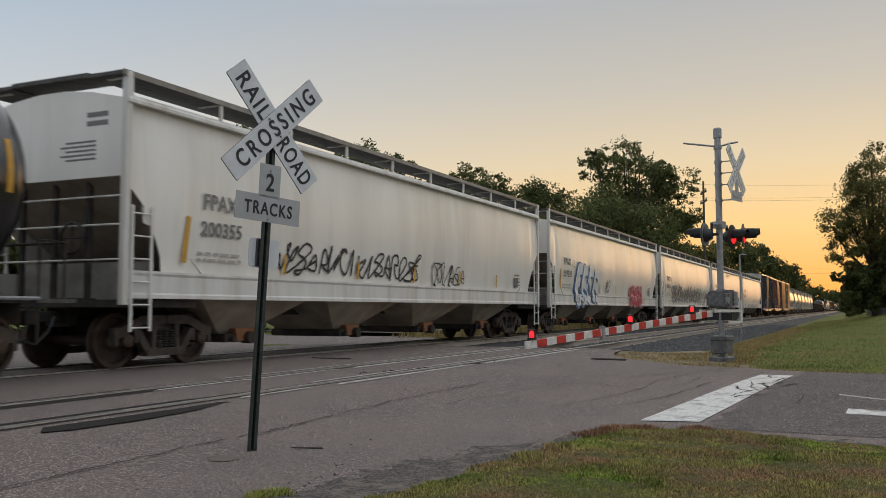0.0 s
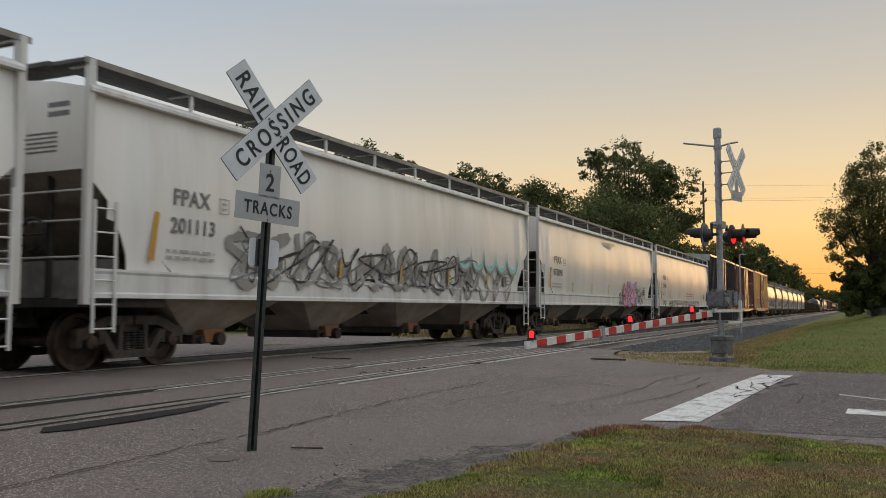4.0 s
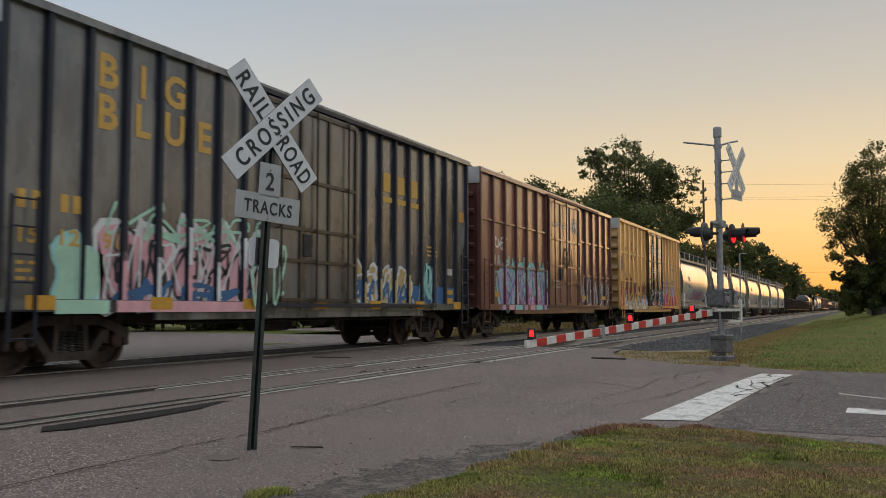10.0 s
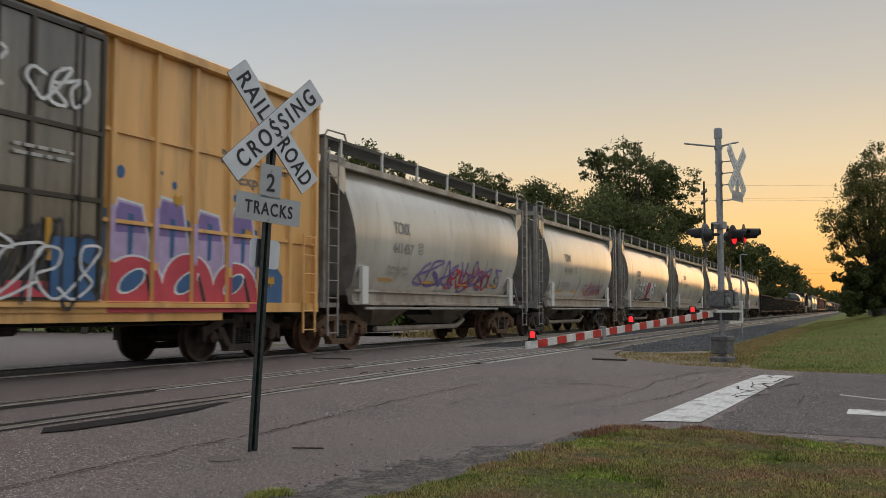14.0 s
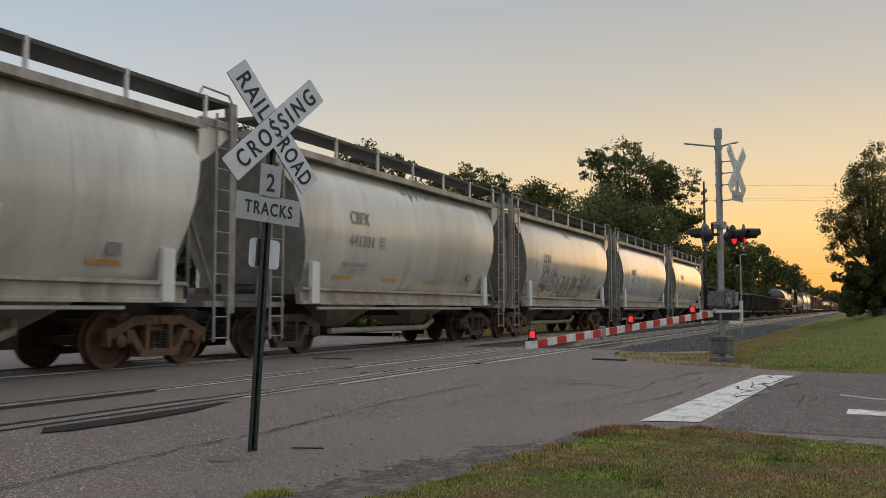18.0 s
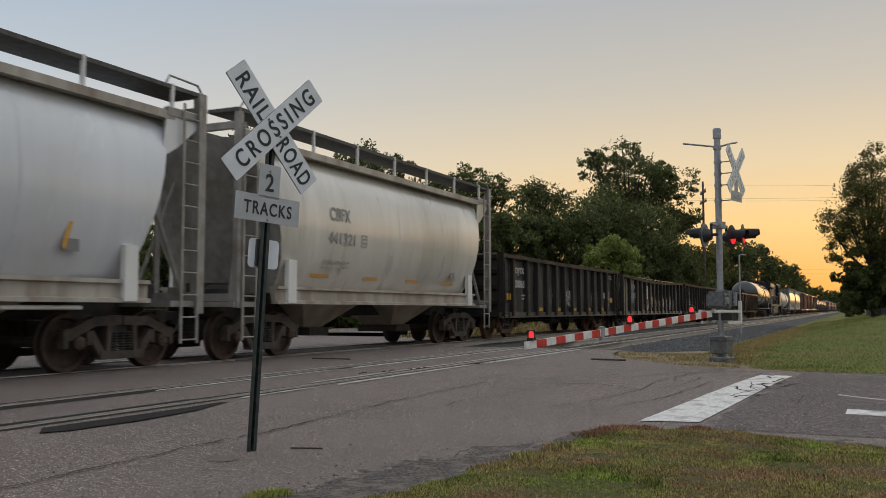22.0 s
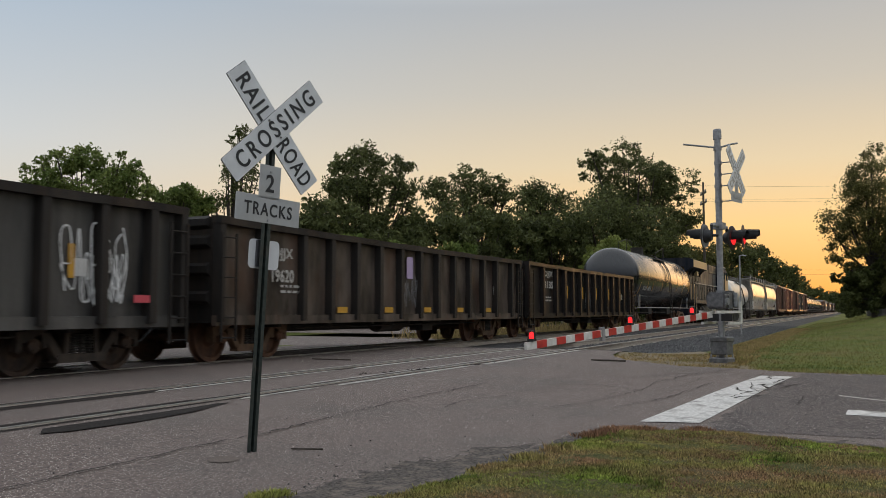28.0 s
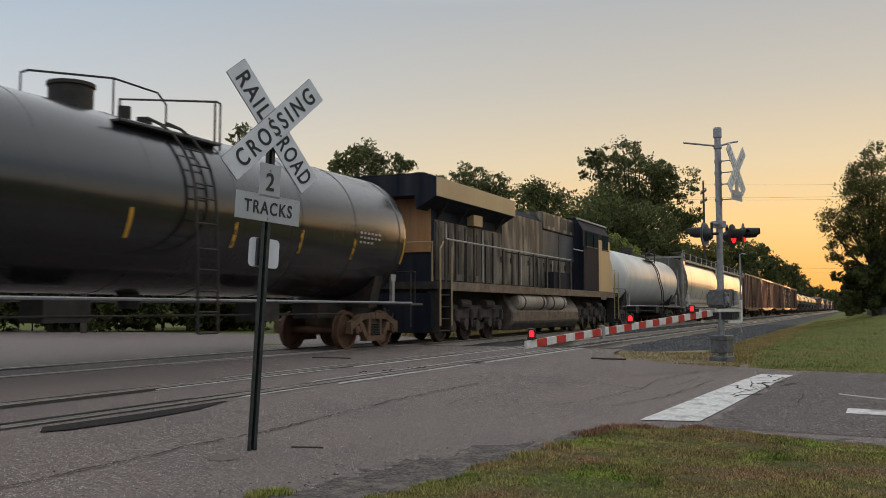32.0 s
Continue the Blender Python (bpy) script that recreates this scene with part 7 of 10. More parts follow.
def cement_hopper(x0, x1, label, body=M_CEMENT, frame_mat=M_FRAMEGREY, wheel=M_WHEEL, cast=M_TRUCK, pipe_on=True, rise=0.0):
    car = rail_car("cement_hopper", x0, x1, label)
    h = (x1 - x0) / 2
    sec = [(1.1, 1.3), (1.32, 1.62), (1.49, 2.0), (1.58, 2.4), (1.61, 2.8), (1.58, 3.2), (1.5, 3.6), (1.37, 3.95), (1.2, 4.22), (0.8, 4.38), (0.0, 4.46)]

    def ends(z):
        f = min(1, max(0, (z - 1.42) / (4.2 - 1.42)))
        return h - 1.62 + 0.85 * f
    b = nb()
    loop = [(-y, z) for y, z in sec] + [(y, z) for y, z in sec[-2::-1]]
    cols = 8
    rows = []
    for i in range(cols + 1):
        f = i / cols * 2 - 1
        rows.append([b.verts.new((f * ends(z), y * (1.0 if 0 < i < cols else 0.985), z)) for y, z in loop])
    for a, c in zip(rows, rows[1:]):
        for k in range(len(loop) - 1):
            b.faces.new((a[k], c[k], c[k + 1], a[k + 1]))
        b.faces.new((a[-1], c[-1], c[0], a[0]))
    bmesh.ops.recalc_face_normals(b, faces=b.faces)
    part("shell", b, body, car, "rounded grey steel shell", True)
    for e in (-1, 1):
        b = nb()
        b.faces.new([b.verts.new((e * (ends(z) + 0.004), y * 0.985, z)) for y, z in loop])
        bmesh.ops.triangulate(b, faces=b.faces)
        part("slope_sheet", b, frame_mat, car, "darker sloping end sheet")
        # end frame
        b = nb()
        xe = e * (h - 0.12)
        for yy in (-1.42, 1.42):
            box(b, xe - 0.06, xe + 0.06, yy - 0.06, yy + 0.06, 1.0, 4.7)
            box(b, min(xe, e * (ends(4.0) - 0.1)), max(xe, e * (ends(4.0) - 0.1)), yy - 0.05, yy + 0.05, 4.24, 4.38)
        for zz in (4.45, 1.2):
            box(b, xe - 0.05, xe + 0.05, -1.42, 1.42, zz - 0.07, zz + 0.07)
        for yy in (-0.5, 0.5):
            tube(b, (xe, yy, 1.2), (xe, yy, 4.45), 0.04, 6)
        for s in (-1, 1):
            tube(b, (e * (h - 0.2), s * 1.2, 1.2), (e * (ends(3.6) - 0.05), s * 0.9, 3.6), 0.045, 6)
        part("end_frame", b, frame_mat, car, "open steel end frame with braces")
        for s in (-1, 1):
            if e > 0:
                part("corner_post", box(nb(), xe - 0.08, xe + 0.1, s * 1.5 - 0.025, s * 1.5 + 0.025, 0.9, 4.76), frame_mat, car, "broad grey steel corner post")
            # gusset between the roof edge and the corner post
            xa, xb = e * (ends(3.9) - 0.05), e * (h - 0.08)
            part("corner_gusset", prism(nb(), [(xa, 4.4), (xb, 4.4), (xb, 4.2), (e * (ends(3.7) + 0.25), 3.72), (e * (ends(3.5) - 0.05), 3.5)], "y", s * 1.44 - 0.012, s * 1.44 + 0.012), body, car, "pale gusset plate at the roof corner")
            part("corner_rail", pipe(nb(), [(e * (h - 0.1), s * 1.46, 4.4), (e * (h - 0.1), s * 1.46, 4.78), (e * (h - 0.2), s * 1.46, 4.9), (e * (h - 0.9), s * 1.46, 4.92), (e * (h - 1.0), s * 1.46, 4.75)], 0.022, 6), frame_mat, car, "bent hand rail at the roof corner")
        b = nb()
        box(b, e * h - 0.75 if e > 0 else -h, h if e > 0 else -h + 0.75, -1.45, 1.45, 1.02, 1.12)
        part("end_platform", b, frame_mat, car)
        for s in (-1, 1):
            ladder(car, e * (h - 0.38), s * 1.52, 0.4, 4.5, frame_mat, 0.4, 0.38)
            b = nb()
            box(b, e * (h - 1.75) - 0.14, e * (h - 1.75) + 0.14, s * 1.5 - 0.05, s * 1.5 + 0.05, 1.1, 1.98)
            part("jacking_post", b, M_SILLWHITE, car, "pale upright bracket")
        b = nb()
        box(b, e * (h - 1.0) - 0.3, e * (h - 1.0) + 0.3, -0.3, 0.3, 1.12, 1.5)
        tube(b, (e * (h - 0.7), -0.9, 1.3), (e * (h - 0.7), -0.3, 1.3), 0.16, 10)
        part("brake_gear", b, M_UNDER, car, "brake cylinder and reservoir")
    for s in (-1, 1):
        b = nb()
        prism(b, [(s * 1.36, 1.08), (s * 1.52, 1.08), (s * 1.52, 1.14), (s * 1.45, 1.16), (s * 1.45, 1.36), (s * 1.52, 1.38), (s * 1.52, 1.44), (s * 1.3, 1.44)], "x", -h + 1.3, h - 1.3)
        part("side_sill", b, M_CEMSILL, car, "pale side sill with rust streaks")
        for k in range(1, 4):
            # raised seams where the shell plates meet
            xx = -ends(2.8) + 2 * ends(2.8) * k / 4
            seam = nb()
            rows = [[seam.verts.new((xx + dx, s * (yy + 0.006), zz)) for yy, zz in sec[:9]] for dx in (-0.02, 0.02)]
            for q in range(8):
                seam.faces.new((rows[0][q], rows[1][q], rows[1][q + 1], rows[0][q + 1]))
            part("plate_seam", seam, body, car)
        b = nb()
        prism(b, [(s * 1.16, 4.2), (s * 1.46, 4.18), (s * 1.46, 4.32), (s * 1.16, 4.38)], "x", -h + 0.75, h - 0.75)
        part("top_chord", b, M_CEMSILL, car, "pale roof edge")
        b = nb()
        box(b, -h + 0.05, h - 0.05, 0.72 if s > 0 else -1.45, 1.45 if s > 0 else -0.72, 4.71, 4.78)
        part("running_board", b, M_GRATE, car, "dark steel running board grating")
        br = shared(("c_bracket", s), lambda: finish(box(nb(), -0.03, 0.03, s * 1.43 - 0.025, s * 1.43 + 0.025, 4.32, 4.8), "bracket", M_SILLWHITE))
        for i in range(7):
            part("bracket", br, M_SILLWHITE, car, at=pose(-h + 0.8 + (2 * h - 1.6) * i / 6, 0, 0))
    for x in (-h / 3, h / 3):
        b = nb()
        hi, lo = [b.verts.new((x + p, q, 1.45)) for p, q in ((-1.7, -1.3), (1.7, -1.3), (1.7, 1.3), (-1.7, 1.3))], [b.verts.new((x + p, q, 0.55)) for p, q in ((-0.35, -0.4), (0.35, -0.4), (0.35, 0.4), (-0.35, 0.4))]
        for i in range(4):
            j = (i + 1) % 4
            b.faces.new((lo[i], lo[j], hi[j], hi[i]))
        b.faces.new(lo[::-1])
        b.faces.new(hi)
        bay = part("discharge_bay", b, M_BAY, car, "dusty steel discharge cone")
        b = nb()
        box(b, x - 0.4, x + 0.4, -0.6, 0.6, 0.38, 0.56)
        part("outlet", b, M_UNDER, bay)
    for x in (-h / 3 - 0.8, 0, h / 3 + 0.8):
        b = nb()
        tube(b, (x, 0, 4.42), (x, 0, 4.56), 0.38, 16)
        part("hatch_cover", b, M_GRATE, car, "round roof hatch")
    if pipe_on:
        b = nb()
        pipe(b, [(-h + 2.0, -1.4, 1.0), (h - 2.6, -1.4, 1.0)], 0.035, 8)
        part("air_pipe", b, M_SILLWHITE, car, "pale pipe along the side")
        b = nb()
        pipe(b, [(-h / 3 - 1, -0.9, 0.48), (h / 3 - 0.4, -0.9, 0.48), (h / 3 + 0.1, -0.9, 0.66), (h / 3 + 0.3, -0.6, 0.9)], 0.07, 8)
        part("unloading_pipe", b, M_BAY, car, "dusty unloading pipe")
    b = nb()
    box(b, -h + 0.2, h - 0.2, -0.28, 0.28, 0.82, 1.1)
    part("centre_sill", b, M_UNDER, car)

    def skin(z):
        for (ya, za), (yb, zb) in zip(sec, sec[1:]):
            if za <= z <= zb:
                return -(ya + (yb - ya) * (z - za) / (zb - za)) - 0.012
        return -1.3
    running_gear(car, h, 1.45, wheel, cast)
    return car, h, skin


def boxcar(x0, x1, label, paint, top=5.2, ribs=14, door=(-1.6, 1.6), door_mat=None, end_mat=None, bottom=0.98, plate_end=True, wheel=M_WHEEL, cast=M_TRUCK, mid_rail=True, rib_mat=None, seam=False):
    car = rail_car("boxcar", x0, x1, label)
    h = (x1 - x0) / 2
    zf, eave = bottom, top - 0.14
    rib_mat = rib_mat or paint
    for s in (-1, 1):
        y = s * 1.55
        b = nb()
        box(b, -h, h, min(y, y - s * 0.03), max(y, y - s * 0.03), zf, eave)
        part("side_wall", b, paint, car, "painted steel side panels")
        b = nb()
        prism(b, [(y, eave - 0.1), (y + s * 0.11, eave - 0.1), (y + s * 0.11, eave + 0.02), (y + s * 0.06, eave + 0.06), (y, eave + 0.06)], "x", -h - 0.02, h + 0.02)
        part("top_chord", b, paint, car)
        b = nb()
        box(b, -h, h, min(y, y + s * 0.1), max(y, y + s * 0.1), zf - 0.06, zf + 0.12)
        box(b, -h * 0.62, h * 0.62, min(y, y + s * 0.07), max(y, y + s * 0.07), zf - 0.2, zf - 0.06)
        part("side_sill", b, paint, car, "flanged side sill")
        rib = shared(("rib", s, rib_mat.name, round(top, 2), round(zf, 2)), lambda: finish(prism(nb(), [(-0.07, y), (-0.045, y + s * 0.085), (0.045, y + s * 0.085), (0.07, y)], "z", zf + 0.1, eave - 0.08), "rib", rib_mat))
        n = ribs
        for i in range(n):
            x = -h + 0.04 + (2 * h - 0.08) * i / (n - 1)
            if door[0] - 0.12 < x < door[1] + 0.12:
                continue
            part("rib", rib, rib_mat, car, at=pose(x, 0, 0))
        if mid_rail:
            for z in (zf + 1.35, zf + 2.75):
                for xa, xb in ((-h, door[0] - 0.1), (door[1] + 0.1, h)):
                    part("side_rail", box(nb(), xa, xb, min(y, y + s * 0.05), max(y, y + s * 0.05), z - 0.03, z + 0.03), paint, car)
        # sliding door with frame, bars and lock rods
        dm = door_mat or paint
        b = nb()
        a, e = y + s * 0.05, y + s * 0.11
        box(b, door[0], door[1], min(a, e), max(a, e), zf + 0.12, eave - 0.16)
        d = part("door", b, dm, car, "sliding door panel")
        b = nb()
        f0, f1 = y + s * 0.11, y + s * 0.15
        f0, f1 = min(f0, f1), max(f0, f1)
        for z in (zf + 0.16, zf + 0.95, zf + 1.6, zf + 2.6, eave - 0.25):
            box(b, door[0], door[1], f0, f1, z - 0.035, z + 0.035)
        for f in (0.0, 0.34, 0.66, 1.0):
            xx = door[0] + (door[1] - door[0]) * f
            box(b, xx - 0.04, xx + 0.04, f0, f1, zf + 0.14, eave - 0.2)
        part("door_frame", b, M_DOORFRAME if door_mat else dm, d, "raised door stiffeners")
        b = nb()
        for f in (0.12, 0.5, 0.88):
            xx = door[0] + (door[1] - door[0]) * f
            tube(b, (xx, f1 * 1.0 + s * 0.03 if s > 0 else f0 - 0.03, zf + 0.1), (xx, f1 + 0.03 if s > 0 else f0 - 0.03, eave - 0.15), 0.022, 6)
        part("lock_rod", b, M_UNDER, d, "dark vertical lock rods")
        b = nb()
        box(b, door[0] + 1.2, door[0] + 1.5, min(f0, f1 + s * 0.05), max(f1, f0 + s * 0.05), zf + 1.05, zf + 1.5)
        part("door_lock", b, M_UNDER, d)
        for za, zb in ((eave - 0.14, eave - 0.05), (zf + 0.02, zf + 0.09)):
            part("door_track", box(nb(), door[0] - 0.3, h * 0.7, min(y, y + s * 0.16), max(y, y + s * 0.16), za, zb), rib_mat, car, "door guide rail")
        for e in (-1, 1):
            ladder(car, e * (h - 0.38), s * 1.68, 0.5, 2.5, rib_mat, 0.42, 0.38)
    for e in (-1, 1):
        b = nb()
        box(b, min(e * h, e * h - e * 0.03), max(e * h, e * h - e * 0.03), -1.52, 1.52, zf, eave)
        part("end_wall", b, end_mat or paint, car, "ribbed end wall")
        rb = shared(("end_rib", e, (end_mat or paint).name), lambda: finish(prism(nb(), [(0, -0.07), (e * 0.1, -0.06), (e * 0.1, 0.0), (0, 0.2)] if seam else [(0, -0.1), (e * 0.07, -0.04), (e * 0.07, 0.04), (0, 0.1)], "y", -1.52 if seam else -1.42, 1.52 if seam else 1.42), "end_rib", end_mat or paint))
        for k in range(7):
            part("end_rib", rb, end_mat or paint, car, at=pose(e * h, 0, zf + 0.35 + k * (eave - zf - 1.0) / 6.3))
        b = nb()
        prism(b, [(-1.6, eave - 0.45), (1.6, eave - 0.45), (1.6, eave + 0.02), (0, eave + 0.16), (-1.6, eave + 0.02)], "x", e * h, e * (h + 0.035))
        part("end_plate", b, M_PLATE if plate_end else (end_mat or paint), car, "bare metal upper end plate" if plate_end else "")
        b = nb()
        box(b, min(e * h, e * (h + 0.28)), max(e * h, e * (h + 0.28)), -1.4, 1.4, zf - 0.02, zf + 0.03)
        part("crossover_platform", b, M_GRATE, car)
        b = nb()
        spin(b, [(0, 0.22), (0.03, 0.27), (0.06, 0.22)], "x", (e * (h + 0.14), 0.6, 1.95), 18)
        box(b, min(e * h, e * (h + 0.14)), max(e * h, e * (h + 0.14)), 0.5, 0.7, 1.75, 2.15)
        part("brake_wheel", b, M_UNDER, car)
    b = nb()
    prism(b, [(-1.63, eave + 0.04), (0, eave + 0.15), (1.63, eave + 0.04), (1.63, eave + 0.0), (0, eave + 0.1), (-1.63, eave + 0.0)], "x", -h, h)
    part("roof", b, M_PLATE if plate_end else paint, car, "low peaked metal roof")
    b = nb()
    box(b, -h, h, -0.3, 0.3, 0.72, zf)
    for k in range(6):
        x = -h + 2.4 + k * (2 * h - 4.8) / 5
        box(b, x - 0.06, x + 0.06, -1.4, 1.4, zf - 0.18, zf)
    part("underframe", b, M_UNDER, car)
    b = nb()
    tube(b, (-1.2, -0.7, 0.7), (0.0, -0.7, 0.7), 0.2, 12)
    tube(b, (0.6, -0.8, 0.72), (1.3, -0.8, 0.72), 0.14, 12)
    pipe(b, [(-h + 3, -1.2, 0.72), (h - 3, -1.2, 0.72)], 0.02, 6)
    part("brake_gear", b, M_UNDER, car, "air reservoir and brake rods")
    running_gear(car, h, 1.75, wheel, cast)
    return car, h


def gondola(x0, x1, label, paint, top=2.78, ribs=13, sag=0.0, wheel=M_WHEEL, cast=M_TRUCK, bottom=0.74, upright=False, rib_mat=None, rib_at=None):
    car = rail_car("gondola", x0, x1, label)
    rib_mat = rib_mat or paint
    h = (x1 - x0) / 2
    # wider bays at both ends, even ones between
    if rib_at:
        spots = [-h + 0.1, -h + rib_at[0]] + [-h + rib_at[1] + 1.075 * k for k in range(11)] + [-h + rib_at[2], h - 0.1]
    else:
        spots = [-h + 0.62 + (2 * h - 1.24) * k / (ribs - 1) for k in range(ribs)]
    for s in (-1, 1):
        y = s * 1.5
        b = nb()
        prev = None
        rng = random.Random(int(x0 * 7) + s)
        for i in range(25):
            x = -h + 2 * h * i / 24
            col = [b.verts.new((x, y + s * rng.uniform(-0.015, 0.025), bottom + (top - 0.05 - bottom) * k / 3)) for k in range(4)]
            if prev:
                for k in range(3):
                    b.faces.new((prev[k], col[k], col[k + 1], prev[k + 1]))
            prev = col
        bmesh.ops.solidify(b, geom=list(b.faces), thickness=0.012)
        part("side_wall", b, paint, car, "dented steel side", True)
        b = nb()
        n = 16
        rings = []
        for i in range(n + 1):
            x = -h + 2 * h * i / n
            dz = -sag * math.sin(math.pi * i / n) + 0.008 * math.sin(i * 2.3 + x0)
            dy = 0.012 * math.sin(i * 1.7 + x0 * 0.3)
            rings.append([b.verts.new((x, y + s * o + dy, z + dz)) for o, z in ((-0.04, top - 0.14), (0.17, top - 0.14), (0.17, top - 0.01), (-0.04, top))])
        for lo, hi in zip(rings, rings[1:]):
            for k in range(4):
                b.faces.new((lo[k], lo[(k + 1) % 4], hi[(k + 1) % 4], hi[k]))
        b.faces.new(rings[0])
        b.faces.new(rings[-1])
        bmesh.ops.recalc_face_normals(b, faces=b.faces)
        part("top_chord", b, M_SILLWHITE if sag > 0.1 and s > 0 else rib_mat, car, "pale worn top chord" if sag > 0.1 and s > 0 else "worn top chord with bare steel patches")
        b = nb()
        box(b, -h, h, min(y, y + s * 0.1), max(y, y + s * 0.1), bottom - 0.04, bottom + 0.14)
        part("side_sill", b, paint, car)
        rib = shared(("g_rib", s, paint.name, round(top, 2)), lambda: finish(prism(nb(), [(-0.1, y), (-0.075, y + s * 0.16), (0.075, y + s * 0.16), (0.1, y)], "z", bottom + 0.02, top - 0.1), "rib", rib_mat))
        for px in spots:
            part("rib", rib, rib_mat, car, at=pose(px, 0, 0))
        for e in (-1, 1):
            ladder(car, e * (h - 0.25), s * 1.68, 0.42, top - 0.3, rib_mat, 0.4, 0.36)
        for i in range(3, len(spots) - 2, 2):
            xx = (spots[i] + spots[i + 1]) / 2
            if upright:
                rect(car, xx, bottom + 0.95, 0.11, 0.5, s * 1.556, M_REFLECT, label="upright yellow reflector strip")
            else:
                rect(car, xx, bottom + 0.24, 0.42, 0.13, s * 1.556, M_REFLECT, label="yellow reflector")
    for e in (-1, 1):
        b = nb()
        box(b, min(e * h, e * (h - 0.04)), max(e * h, e * (h - 0.04)), -1.48, 1.48, bottom, top - 0.02)
        part("end_wall", b, rib_mat, car, "dark ribbed end wall")
        rb = shared(("ge_rib", e, paint.name), lambda: finish(prism(nb(), [(0, -0.12), (e * 0.1, -0.06), (e * 0.1, 0.06), (0, 0.12)], "y", -1.45, 1.45), "end_rib", rib_mat))
        for z in (1.2, 1.7, 2.2, top - 0.12):
            part("end_rib", rb, rib_mat, car, at=pose(e * h, 0, z))
        b = nb()
        spin(b, [(0, 0.22), (0.03, 0.26), (0.06, 0.22)], "x", (e * (h + 0.15), 0.6, 1.6), 18)
        part("brake_wheel", b, M_UNDER, car)
    b = nb()
    box(b, -h, h, -1.48, 1.48, bottom + 0.25, bottom + 0.3)
    part("floor", b, M_GONDOLA2, car, "rusty steel floor")
    b = nb()
    prism(b, [(-h, 0.62), (-h, bottom + 0.25), (h, bottom + 0.25), (h, 0.62), (h * 0.6, 0.5), (-h * 0.6, 0.5)], "y", -0.3, 0.3)
    for k in range(7):
        x = -h + 2.2 + k * (2 * h - 4.4) / 6
        box(b, x - 0.06, x + 0.06, -1.4, 1.4, bottom - 0.1, bottom + 0.1)
    part("underframe", b, M_UNDER, car)
    b = nb()
    tube(b, (-0.7, -0.8, 0.62), (0.5, -0.8, 0.62), 0.2, 12)
    box(b, 1.4, 2.0, -1.1, -0.7, 0.42, 0.72)
    pipe(b, [(-h + 3, -1.2, 0.6), (h - 3, -1.2, 0.6)], 0.02, 6)
    part("brake_gear", b, M_UNDER, car, "air reservoir and brake rods")
    running_gear(car, h, 1.7, wheel, cast)
    return car, h


